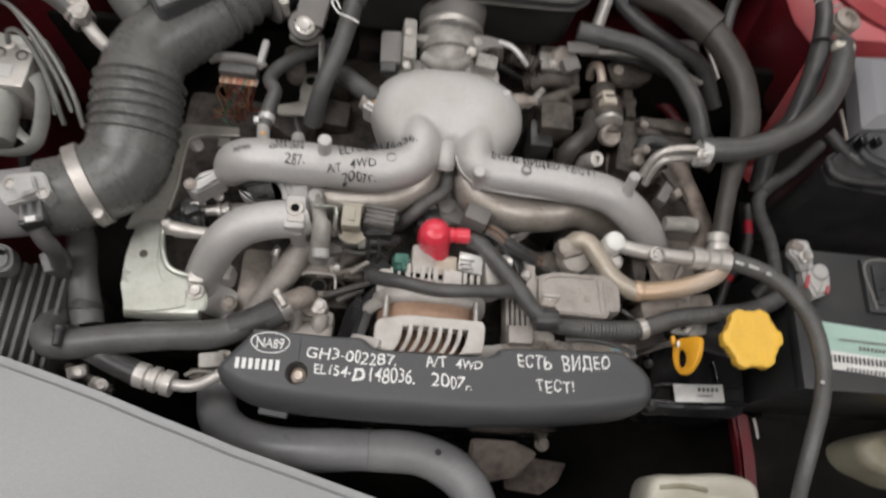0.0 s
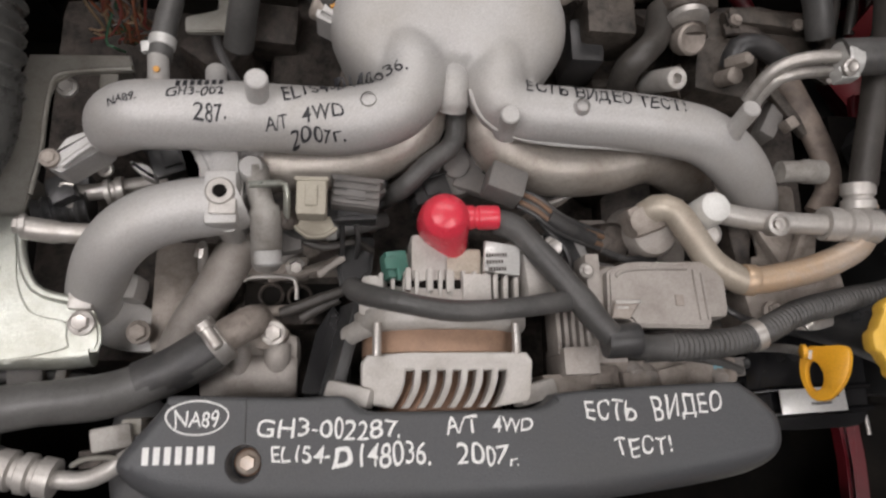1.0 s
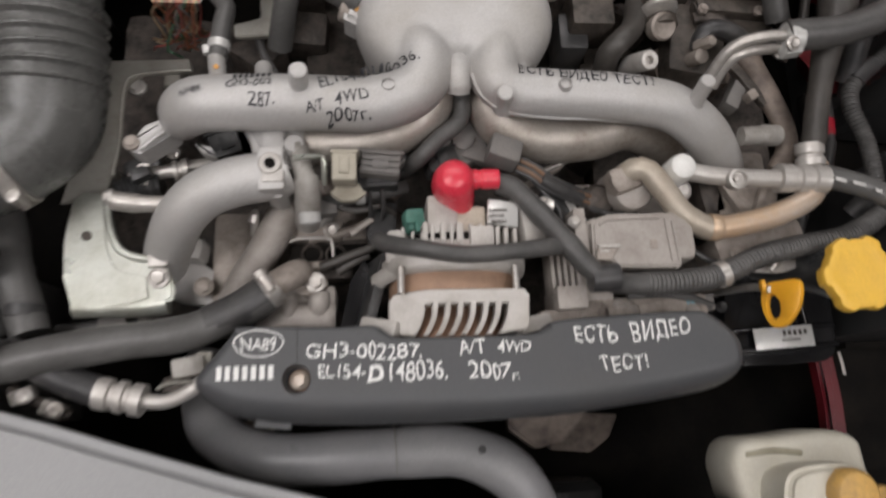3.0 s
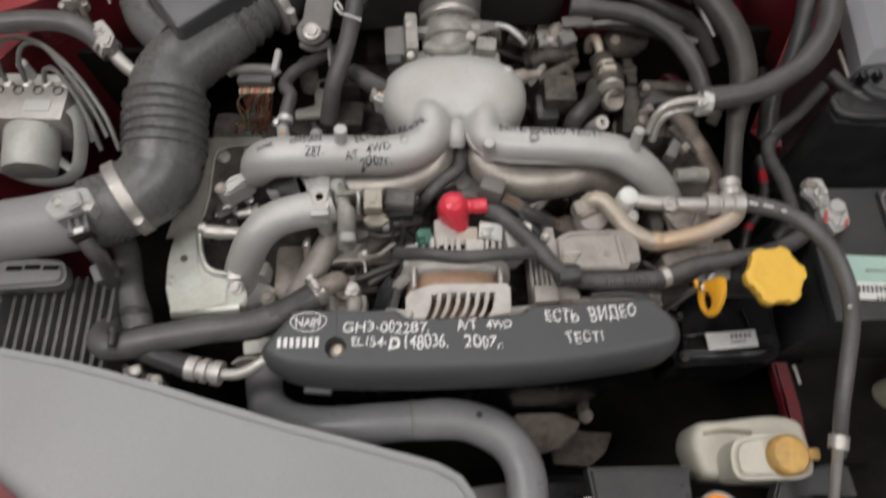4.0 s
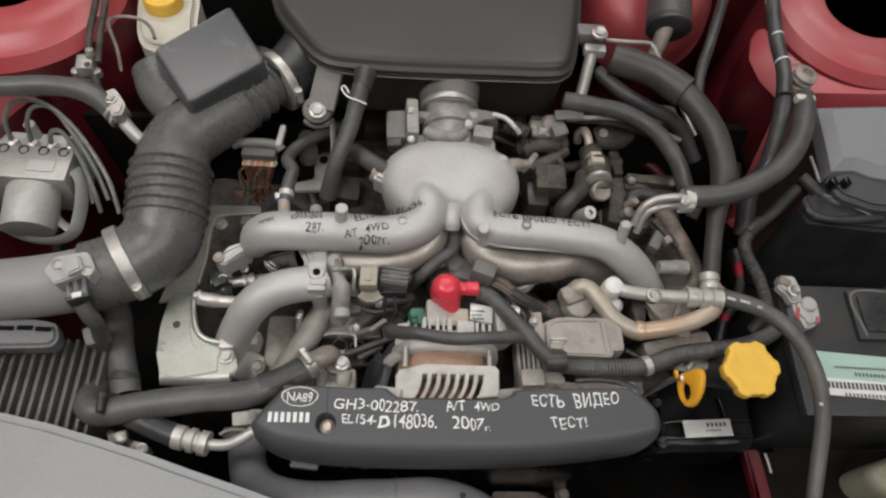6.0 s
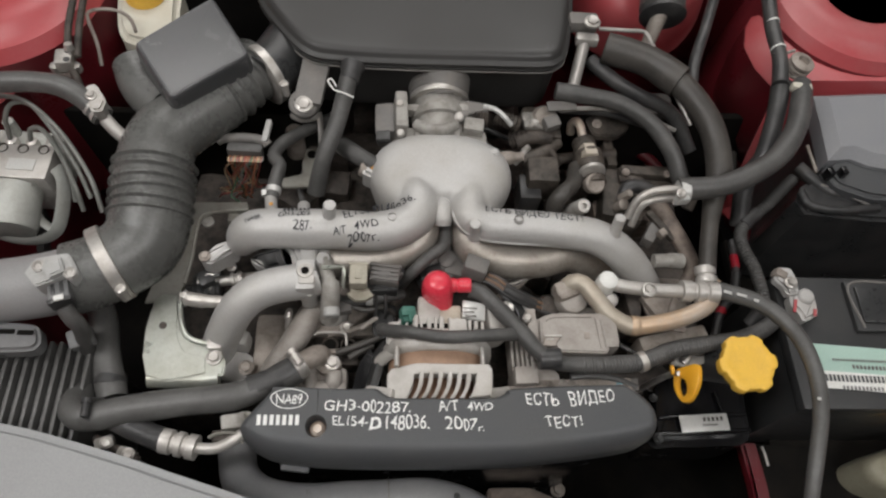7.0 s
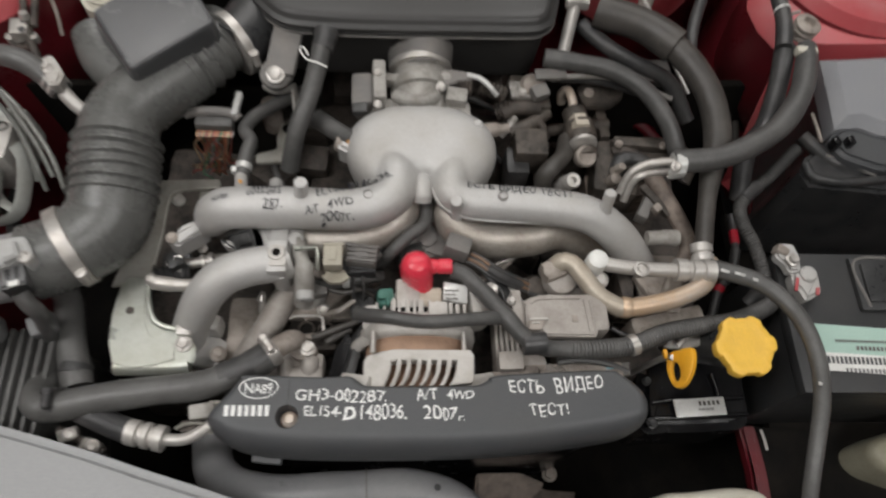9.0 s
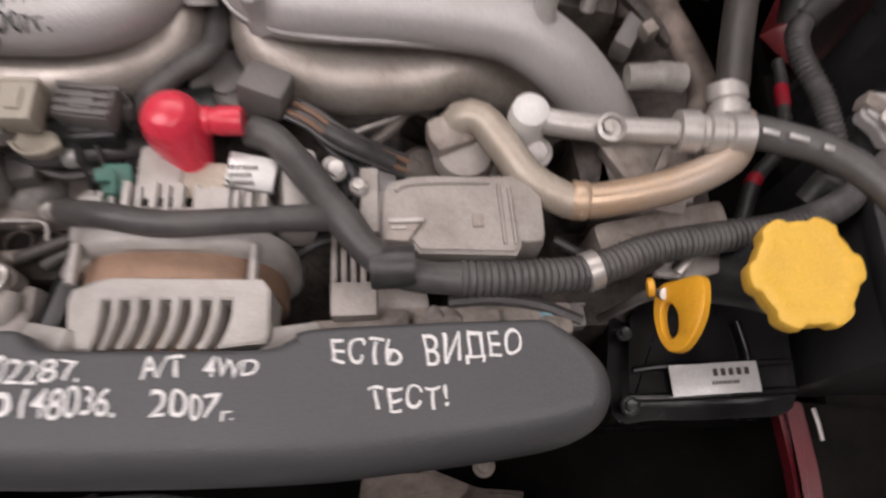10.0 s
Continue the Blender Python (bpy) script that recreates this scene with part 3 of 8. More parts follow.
# pale panel over the radiator
edge = [(-0.560, 0.187), (-0.500, 0.177), (-0.450, 0.167), (-0.400, 0.1565), (-0.350, 0.1460), (-0.300, 0.1325), (-0.250, 0.1180), (-0.200, 0.1015), (-0.150, 0.0860), (-0.118, 0.0755), (-0.061, 0.0600), (-0.005, 0.0440), (0.035, 0.0325), (0.059, 0.019), (0.072, 0.000), (0.0755, -0.028), (0.072, -0.060), (0.063, -0.125), (-0.300, -0.110), (-0.420, -0.020), (-0.560, 0.090)]
cover = thing("plastic_sheet", "large pale grey smooth plastic sheet over the radiator", "plastic sheet", (*edge[5], 0.777))
pm = plate(edge, 0.756, 0.777, 0.010, 5)
part("panel", pm, PANEL, cover)
part("panel_rib", sweep([(-0.098, -0.024, 0.778), (-0.106, -0.032, 0.778), (-0.122, -0.048, 0.778)], 0.002, 8), WHITE, cover, "white edge mark")
part("panel_stay", block((-0.20, -0.02, 0.700), (0.03, 0.03, 0.13), bevel=0.004), PLASTIC, cover)

# ---- the engine ----
engine = thing("engine", "flat four cylinder petrol engine of grimy cast aluminium", "engine", (0.07, 0.35, 0.37))
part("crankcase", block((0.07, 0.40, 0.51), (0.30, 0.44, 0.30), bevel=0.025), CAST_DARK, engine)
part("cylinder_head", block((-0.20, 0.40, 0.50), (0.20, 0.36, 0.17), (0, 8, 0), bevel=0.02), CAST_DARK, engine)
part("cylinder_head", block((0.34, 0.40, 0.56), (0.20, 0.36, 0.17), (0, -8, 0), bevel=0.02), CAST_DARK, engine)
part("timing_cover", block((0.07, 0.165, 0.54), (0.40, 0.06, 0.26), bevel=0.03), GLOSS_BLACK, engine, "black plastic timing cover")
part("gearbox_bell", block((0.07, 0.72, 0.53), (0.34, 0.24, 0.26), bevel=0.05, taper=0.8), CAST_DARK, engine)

# intake manifold: plenum, four runners, plates and nipples
manifold = thing("intake_manifold", "silver cast aluminium intake manifold with curved runners", "manifold", (0.07, 0.40, 0.66))
pc = Vector((0.067, 0.452, 0.795))
rows = []
for i in range(15):
    f = i / 14
    a = radians(90 * f)
    ring = []
    for k in range(72):
        b = 2 * math.pi * k / 72
        c, s = math.cos(b), math.sin(b)
        e = 0.86
        rx, ry = 0.088, 0.057
        k2 = 0.02 + 0.98 * math.cos(a) ** 0.42
        # two shoulders where the runners leave the front
        sh = 0.010 * math.exp(-((b - radians(235)) / 0.34) ** 2) + 0.010 * math.exp(-((b - radians(305)) / 0.34) ** 2)
        dip = -0.012 * math.exp(-((b - radians(270)) / 0.20) ** 2)
        ring.append(pc + Vector((math.copysign(abs(c) ** e, c) * rx * k2, math.copysign(abs(s) ** e, s) * (ry + sh + dip) * k2 + 0.004, -0.016 + 0.034 * math.sin(a) ** 0.8 + 0.4 * sh * math.sin(2 * a))))
    rows.append(ring)
skirt = [[Vector((pc.x + (q.x - pc.x) * k, pc.y + (q.y - pc.y) * k, q.z - d)) for q in rows[0]] for k, d in ((0.80, 0.10), (0.92, 0.045), (0.995, 0.012), (1.0, 0.004))]
pb = grid(skirt + rows, closed=True)
pb.verts.ensure_lookup_table()
pb.faces.new(pb.verts[-72:])
pb.faces.new(pb.verts[:72])
LR, LL = 0.0213, 0.0233
left_rear = sweep([(0.020, 0.454, 0.760), (0.029, 0.434, 0.779), (0.0368, 0.4142, 0.793), (0.0363, 0.3928, 0.7965), (0.02, 0.3788, 0.794), (-0.009, 0.3715, 0.793), (-0.044, 0.3715, 0.793), (-0.083, 0.3725, 0.793), (-0.128, 0.3715, 0.793), (-0.149, 0.3725, 0.788), (-0.163, 0.3735, 0.773), (-0.170, 0.374, 0.757), (-0.172, 0.374, 0.746)], lambda u, far: LL * (1 + 0.24 * math.exp(-((u - 0.10) / 0.10) ** 2) - 0.28 * max(0.0, min(1.0, (u - 0.82) / 0.16))), 32)
right_rear = sweep([(0.124, 0.458, 0.760), (0.110, 0.437, 0.779), (0.1008, 0.4162, 0.793), (0.0983, 0.3945, 0.7965), (0.114, 0.384, 0.794), (0.146, 0.382, 0.793), (0.19, 0.38, 0.793), (0.228, 0.376, 0.793), (0.258, 0.371, 0.788), (0.288, 0.359, 0.772), (0.317, 0.346, 0.74), (0.346, 0.336, 0.69)], lambda u, far: LR * (1 + 0.24 * math.exp(-((u - 0.10) / 0.10) ** 2)), 32)
casting = part("plenum_casting", join(pb, left_rear, right_rear), CAST, manifold)
rm = casting.modifiers.new("remesh", "REMESH")
rm.mode, rm.voxel_size, rm.use_smooth_shade = "VOXEL", 0.0021, True
sm = casting.modifiers.new("smooth", "SMOOTH")
sm.factor, sm.iterations = 0.5, 10
# first two, lower runners: browner than the main casting, for reflections and shade
part("runner", sweep([(0.101, 0.402, 0.771), (0.1, 0.384, 0.763), (0.113, 0.367, 0.756), (0.147, 0.358, 0.751), (0.191, 0.362, 0.747), (0.234, 0.375, 0.739), (0.288, 0.373, 0.699)], 0.0222, 28), CAST_WARM, manifold)
part("runner", sweep([(0.046, 0.398, 0.772), (0.043, 0.379, 0.762), (0.017, 0.363, 0.755), (-0.022, 0.356, 0.750), (-0.056, 0.354, 0.750), (-0.090, 0.351, 0.745)], 0.0200, 28), CAST_WARM, manifold)
part("runner", sweep([(-0.082, 0.323, 0.765), (-0.093, 0.318, 0.766), (-0.120, 0.313, 0.766), (-0.146, 0.304, 0.763), (-0.168, 0.290, 0.748), (-0.186, 0.276, 0.715), (-0.205, 0.262, 0.665)], lambda u, far: 0.0210 * (1 + 0.05 * (u < 0.08)), 32), CAST, manifold)
for pts in ([(0.054, 0.398, 0.806), (0.044, 0.376, 0.800), (0.023, 0.361, 0.795), (-0.009, 0.353, 0.792), (-0.044, 0.354, 0.790), (-0.075, 0.355, 0.790)], [(0.077, 0.394, 0.806), (0.084, 0.379, 0.800), (0.102, 0.366, 0.796), (0.137, 0.361, 0.792), (0.185, 0.360, 0.790), (0.232, 0.358, 0.786)]):
    part("seam", sweep(pts, 0.0016, 8), CAST, manifold)
# flanges where the runners meet the heads
part("flange", plate(smooth_outline([(-0.214, 0.272, 0.700), (-0.185, 0.272, 0.700), (-0.152, 0.251, 0.700), (-0.149, 0.231, 0.700), (-0.165, 0.225, 0.700), (-0.199, 0.234, 0.700)]), 0.655, 0.672, 0.002), CAST, manifold)
part("flange_tab", block((-0.196, 0.262, 0.695), (0.018, 0.022, 0.05), (0, 0, 0), 0.004), MACHINED, manifold)
part("flange_web", block((-0.180, 0.273, 0.688), (0.038, 0.020, 0.034), (0, 0, -8), 0.006), CAST, manifold)
part("flange_bolt", bolt((-0.195, 0.242, 0.714), r=0.0068, h=0.006), STEEL, manifold)
part("flange_bolt", bolt((-0.162, 0.238, 0.690), r=0.0068, h=0.006), CAST_DULL, manifold)
part("flange", block((0.362, 0.342, 0.665), (0.085, 0.07, 0.02), (0, 0, 0), 0.008), CAST_DULL, manifold)
# left end tab of the rear runner
part("end_tab", plate(rounded([(-0.180, 0.378), (-0.203, 0.368), (-0.209, 0.357), (-0.217, 0.354), (-0.216, 0.347), (-0.204, 0.342), (-0.196, 0.348), (-0.176, 0.362)], 0.2, 3), 0.728, 0.757, 0.003), CAST, manifold)
part("end_lug", plate(rounded([(-0.160, 0.352), (-0.146, 0.349), (-0.140, 0.338), (-0.153, 0.344)], 0.2, 2), 0.738, 0.756, 0.002), CAST, manifold)
part("end_tab_rib", sweep([(-0.176, 0.366, 0.762), (-0.188, 0.358, 0.760), (-0.203, 0.346, 0.757)], 0.0024, 8), CAST, manifold)
part("end_tab_bolt", bolt((-0.211, 0.351, 0.758), r=0.005, h=0.004), CAST_DULL, manifold)
# plate between the two left runners
part("joining_plate", plate(smooth_outline([(-0.114, 0.362, 0.770), (-0.102, 0.361, 0.770), (-0.080, 0.362, 0.770), (-0.078, 0.331, 0.770), (-0.079, 0.301, 0.770), (-0.096, 0.300, 0.770), (-0.099, 0.324, 0.770), (-0.105, 0.343, 0.770)], 3), 0.735, 0.774, 0.004, 3), CAST, manifold)
part("joining_plate", plate([(-0.078, 0.365, 0.770), (-0.065, 0.365, 0.770), (-0.065, 0.344, 0.770), (-0.078, 0.344, 0.770)], 0.72, 0.775, 0.003), CAST, manifold)
part("boss_block", block((-0.090, 0.318, 0.772), (0.022, 0.038, 0.028), (0, 0, 3), 0.004), CAST, manifold)
part("web", plate(rounded([(-0.127, 0.366, 0.770), (-0.075, 0.369, 0.770), (-0.073, 0.322, 0.770), (-0.117, 0.326, 0.770), (-0.112, 0.332, 0.770), (-0.112, 0.342, 0.770), (-0.116, 0.351, 0.770), (-0.123, 0.357, 0.770)], 0.2, 3), 0.742, 0.769, 0.004, 3), CAST, manifold)
part("web_rib", block((-0.089, 0.344, 0.774), (0.018, 0.038, 0.012), (0, 0, 4), 0.003), CAST, manifold)
# dark disc paints the shade inside the boss hole
part("bore_shade", lathe((-0.090, 0.321, 0.7888), (0, 0, 1), [(0.0042, -0.004), (0.0042, 0.0004), (0.002, 0.0005)], 14), UNDERSIDE_SHADE, manifold)
part("boss", lathe((-0.090, 0.321, 0.7875), (0, 0, 1), [(0.0105, -0.03), (0.0098, 0.0), (0.0085, 0.0015), (0.0048, 0.0015), (0.0044, -0.012)], 24), MACHINED, manifold)
part("boss", block((-0.088, 0.311, 0.778), (0.018, 0.011, 0.02), (0, 0, 0), 0.002), MACHINED, manifold)
part("stub", sweep([(0.067, 0.414, 0.790), (0.067, 0.402, 0.797), (0.067, 0.392, 0.796), (0.067, 0.384, 0.790)], lambda u, far: 0.0112 - 0.0012 * (u > 0.86), 22, 0.002), CAST, manifold)
part("web", block((0.071, 0.429, 0.780), (0.026, 0.04, 0.02), (0, 0, 0), 0.006), CAST, manifold)


def nipple(base, tip, r, mat=CAST, hollow=False):
    axis = Vector(tip) - Vector(base)
    h = axis.length
    prof = [(r * 1.5, -0.004), (r * 1.2, 0.003), (r, 0.006), (r, h - 0.001), (r * 0.86, h)]
    prof += [(r * 0.6, h), (r * 0.58, h - 0.004)] if hollow else [(r * 0.3, h - 0.0003)]
    return part("nipple", lathe(base, axis, prof, 18), mat, manifold)


nipple((-0.095, 0.390, 0.792), (-0.099, 0.412, 0.778), 0.0074, CAST)
nipple((-0.065, 0.377, 0.806), (-0.063, 0.380, 0.836), 0.0074)
nipple((0.270, 0.370, 0.800), (0.270, 0.377, 0.831), 0.0066)
nipple((-0.133, 0.389, 0.790), (-0.139, 0.422, 0.778), 0.0072)
nipple((0.105, 0.371, 0.795), (0.102, 0.370, 0.820), 0.0068)
nipple((0.007, 0.378, 0.812), (0.007, 0.378, 0.814), 0.0050)
nipple((0.154, 0.380, 0.812), (0.154, 0.380, 0.813), 0.0048)
part("paint_mark", lathe((-0.135, 0.404, 0.794), (0, -0.3, 1), [(0.0022, -0.002), (0.0022, 0.0003), (0.002, 0.0005)], 12), PAINT_SPOT, manifold)
part("paint_mark", block((-0.016, 0.461, 0.795), (0.010, 0.006, 0.003), (0, 0, 20), 0.001), PAINT_SPOT, manifold)
for q in ((0.009, 0.472, 0.806), (0.131, 0.479, 0.806), (-0.000, 0.428, 0.790)):
    part("cover_screw", bolt(q, r=0.005, h=0.004), CAST, manifold)
part("side_port", plate(rounded([(-0.031, 0.453), (-0.021, 0.479), (0.000, 0.482), (0.010, 0.460), (-0.004, 0.444), (-0.019, 0.447)], 0.14, 2), 0.765, 0.794, 0.004, 3), CAST, manifold)
part("port_face", lathe((-0.028, 0.467, 0.782), (-0.92, 0.36, 0.1), [(0.012, -0.006), (0.012, 0.003), (0.010, 0.0045), (0.0035, 0.0045), (0.0030, 0.001)], 20), CAST_DULL, manifold)
part("side_port", lathe((0.149, 0.483, 0.790), (0.95, 0.1, 0.1), [(0.009, -0.02), (0.009, 0.006), (0.006, 0.012), (0.006, 0.022)], 16), CAST_DULL, manifold)

bpy.context.view_layer.update()
mt = BVHTree.FromObject(casting, bpy.context.evaluated_depsgraph_get())
lettering("lettering", "NA89.", (-0.158, 0.3685, 0.810), (-0.139, 0.3725, 0.810), INK, manifold, mt, lift=0.0006, stretch=1.1, weight=0.006)
bars("lettering", (-0.117, 0.382, 0.810), (-0.086, 0.386, 0.810), 0.0055, 7, INK, manifold, mt)
lettering("lettering", "GH3-002", (-0.122, 0.374, 0.810), (-0.086, 0.377, 0.810), INK, manifold, mt, lift=0.0006, stretch=1.0, weight=0.006)
lettering("lettering", "287.", (-0.104, 0.360, 0.810), (-0.083, 0.361, 0.810), INK, manifold, mt, lift=0.0006, stretch=1.15, weight=0.006)
lettering("lettering", "EL154-D148036.", (-0.048, 0.375, 0.810), (0.033, 0.399, 0.810), INK, manifold, mt, lift=0.0006, stretch=1.2, weight=0.006)
lettering("lettering", "A/T", (-0.059, 0.356, 0.810), (-0.044, 0.358, 0.810), INK, manifold, mt, lift=0.0006, stretch=1.1, weight=0.006)
lettering("lettering", "4WD", (-0.035, 0.3615, 0.810), (-0.008, 0.3660, 0.810), INK, manifold, mt, lift=0.0006, stretch=1.05, weight=0.006)
lettering("lettering", "2007г.", (-0.043, 0.3500, 0.806), (-0.007, 0.3520, 0.806), INK, manifold, mt, lift=0.0006, stretch=0.8, weight=0.006)
lettering("lettering", "ЕСТЬ ВИДЕО ТЕСТ!", (0.115, 0.390, 0.810), (0.230, 0.379, 0.810), INK, manifold, mt, lift=0.0006, stretch=1.25, weight=0.006)

# belt cover with the white lettering
belt = thing("belt_cover", "dark grey plastic belt cover with white hand lettering", "engine cover", (0.06, 0.15, 0.66))
TOP = 0.787
# the outline seen from above: rear edge with the step in front of the alternator, then the ends and the front
cover_line = [(-0.110, 0.188), (-0.070, 0.187), (-0.034, 0.186), (-0.012, 0.187), (-0.003, 0.1855), (0.006, 0.179), (0.015, 0.1765), (0.045, 0.1765), (0.103, 0.1765), (0.122, 0.178), (0.131, 0.183), (0.141, 0.1875), (0.199, 0.191), (0.240, 0.1925), (0.262, 0.193), (0.271, 0.190), (0.284, 0.181), (0.2945, 0.170), (0.298, 0.160),
              (0.2965, 0.148), (0.290, 0.138), (0.277, 0.131), (0.257, 0.1265), (0.220, 0.121), (0.180, 0.1165), (0.145, 0.113), (0.090, 0.111), (0.030, 0.1105), (-0.020, 0.111), (-0.067, 0.113), (-0.105, 0.118), (-0.120, 0.1225), (-0.132, 0.129), (-0.140, 0.136), (-0.1445, 0.145), (-0.142, 0.152), (-0.134, 0.162), (-0.121, 0.178), (-0.116, 0.185)]
rim_line = smooth_outline([(x, y, 0.0) for x, y in cover_line], 3)
cover_bm = bmesh.new()
layers = [[] for _ in range(14)]
for i, p in enumerate(rim_line):
    t = (rim_line[(i + 1) % len(rim_line)] - rim_line[i - 1]).normalized()
    out_x, out_y = -t.y, t.x
    front, rear, side = max(0.0, -out_y) ** 2, max(0.0, out_y) ** 2, out_x ** 2
    roll = 0.032 * front + 0.015 * side + 0.004 * rear
    draw = Vector((-out_x, -out_y, 0)) * (0.0205 * front + 0.012 * side + 0.004 * rear)
    layers[0].append(Vector((p.x, p.y, 0.738)) + draw * 0.12)
    layers[1].append(Vector((p.x, p.y, 0.741)))
    for k in range(11):
        a = radians(9 * k)
        layers[2 + k].append(Vector((p.x, p.y, TOP - roll * (1 - math.sin(a)))) + draw * (1 - math.cos(a)))
    layers[13].append(Vector((p.x, p.y, TOP)) + draw * 1.06)
rings = [[cover_bm.verts.new(q) for q in row] for row in layers]
count = len(rim_line)
for lo, hi in zip(rings, rings[1:]):
    for k in range(count):
        cover_bm.faces.new((lo[k], lo[(k + 1) % count], hi[(k + 1) % count], hi[k]))
hole = (-0.0665, 0.1465)
well = [[cover_bm.verts.new((hole[0] + r * math.cos(2 * math.pi * k / 32), hole[1] + r * 1.04 * math.sin(2 * math.pi * k / 32), z)) for k in range(32)] for r, z in ((0.0112, TOP), (0.0106, TOP - 0.0012), (0.0102, TOP - 0.004), (0.0096, TOP - 0.018), (0.0030, TOP - 0.0185))]
for lo, hi in zip(well, well[1:]):
    for k in range(32):
        cover_bm.faces.new((lo[k], lo[(k + 1) % 32], hi[(k + 1) % 32], hi[k]))
edges_ = [cover_bm.edges.get((ring[k], ring[(k + 1) % len(ring)])) or cover_bm.edges.new((ring[k], ring[(k + 1) % len(ring)])) for ring in (rings[-1], well[0]) for k in range(len(ring))]
bmesh.ops.triangle_fill(cover_bm, use_beauty=True, use_dissolve=False, edges=edges_)
for v in cover_bm.verts:
    v.co.z -= 0.012 * max(0.0, v.co.x - 0.10)
shell = part("shell", cover_bm, PLASTIC_GREY, belt)
bt = tree_of(shell)
part("bolt_washer", lathe((hole[0] + 0.0008, hole[1], TOP - 0.0178), (0, 0, 1), [(0.0088, 0.0), (0.0088, 0.0012), (0.0075, 0.0016)], 24), COPPER, belt, "rusty washer")
part("cover_bolt", bolt((hole[0] + 0.0008, hole[1], TOP - 0.0155), r=0.0056, h=0.005), GOLD_PIPE, belt, "worn yellowish bolt")
part("moulding_seam", sweep([(-0.0665, 0.1855, TOP + 0.0001), (-0.0662, 0.172, TOP + 0.0001), (-0.0662, 0.1595, TOP + 0.0001)], 0.0005, 6), PLASTIC, belt)
part("front_tab", block((-0.090, 0.114, 0.735), (0.030, 0.008, 0.008), (0, 0, -6), 0.002), PLASTIC_GREY, belt)
oval = []
c0 = Vector((-0.0955, 0.1745, 0.787))
for k in range(40):
    a = 2 * math.pi * k / 40
    oval.append((c0.x + 0.0186 * math.cos(a) * (1 + 0.04 * math.sin(3 * a)), c0.y + 0.0102 * math.sin(a), 0.7868))
oval.append(oval[0])
part("lettering_ring", sweep(oval, 0.0007, 6, 0.004, flat=0.5), CHALK, belt)
lettering("lettering", "NA89", (-0.1085, 0.1690, 0.787), (-0.0815, 0.1690, 0.787), CHALK, belt, bt, 1.2, weight=0.005)
bars("lettering", (-0.127, 0.147, 0.787), (-0.082, 0.147, 0.787), 0.0105, 7, CHALK, belt, bt)
lettering("lettering", "GH3-002287.", (-0.059, 0.162, 0.787), (0.030, 0.160, 0.787), CHALK, belt, bt, 1.0, weight=0.005)
lettering("lettering", "EL154-", (-0.050, 0.1465, 0.787), (-0.0135, 0.1455, 0.787), CHALK, belt, bt, 1.2, weight=0.005)
lettering("lettering", "D", (-0.0118, 0.1430, 0.787), (0.0000, 0.1428, 0.787), CHALK, belt, bt, 1.0, weight=0.042)
lettering("lettering", "148036.", (0.0050, 0.1440, 0.787), (0.0492, 0.1440, 0.787), CHALK, belt, bt, 1.3, weight=0.005)
lettering("lettering", "A/T", (0.059, 0.1625, 0.787), (0.0805, 0.1632, 0.787), CHALK, belt, bt, 1.05, weight=0.005)
lettering("lettering", "4WD", (0.090, 0.1632, 0.787), (0.1155, 0.1625, 0.787), CHALK, belt, bt, 1.15, weight=0.005)
lettering("lettering", "2007", (0.0655, 0.1428, 0.787), (0.100, 0.1422, 0.787), CHALK, belt, bt, 1.1, weight=0.005)
lettering("lettering", "г.", (0.1012, 0.1412, 0.787), (0.1070, 0.1412, 0.787), CHALK, belt, bt, 0.9, weight=0.006)
lettering("lettering", "ЕСТЬ", (0.1525, 0.1685, 0.787), (0.1880, 0.1672, 0.787), CHALK, belt, bt, 1.35, weight=0.005)
lettering("lettering", "ВИДЕО", (0.2005, 0.1692, 0.787), (0.2510, 0.1738, 0.787), CHALK, belt, bt, 1.3, weight=0.005)
lettering("lettering", "ТЕСТ!", (0.172, 0.145, 0.787), (0.212, 0.147, 0.787), CHALK, belt, bt, 1.15, weight=0.005)

# alternator
AX, AR = 0.062, 0.060
AZ = 0.728
alternator = thing("alternator", "alternator with pale aluminium housing and copper windings", "alternator", (AX, 0.23, 0.66))
yf, yb, ys, yr = 0.182, 0.212, 0.232, 0.275
SQ = 3.2
HX = 0.057
comb = [(AX - HX + 0.002, yf), (AX - HX, yf + 0.004), (AX - HX, yb - 0.003), (AX - HX + 0.004, yb + 0.002), (AX - HX + 0.012, yb + 0.002), (AX - HX + 0.022, yb + 0.002), (AX - HX + 0.032, yb + 0.002), (AX + HX - 0.004, yb + 0.002), (AX + HX, yb - 0.003), (AX + HX, yf + 0.004), (AX + HX - 0.002, yf)]
for k in range(7):
    x = AX + 0.0345 - 0.0102 * k
    edge_ = [(0.0012, 0.0), (0.0006, 0.008), (-0.0012, 0.014), (-0.0040, 0.020), (-0.0068, 0.024)]
    right = [(x + 0.0032 + dx, yb - 0.0095 - dy) for dx, dy in edge_]
    left = [(x - 0.0026 + dx, yb - 0.0095 - dy) for dx, dy in edge_]
    comb += right[::-1] + left
shell_ = plate(comb, 0.748, 0.7895, 0.0011, 2)
for v in shell_.verts:
    if v.co.z > 0.77:
        u = (v.co.x - AX) / HX
        v.co.z -= 0.30 * max(0.0, yb - 0.006 - v.co.y) + (0.005 * u ** 4 if u > 0 else 0.028 * max(0.0, (-u - 0.30) / 0.70) ** 1.6)
part("front_housing", shell_, HOUSING, alternator)
part("winding", lathe((AX, yf, AZ), (0, 1, 0), [(0.036, -0.010), (0.044, -0.006), (0.044, yb - yf - 0.004), (0.036, yb - yf)], 48, square=SQ), COPPER, alternator)
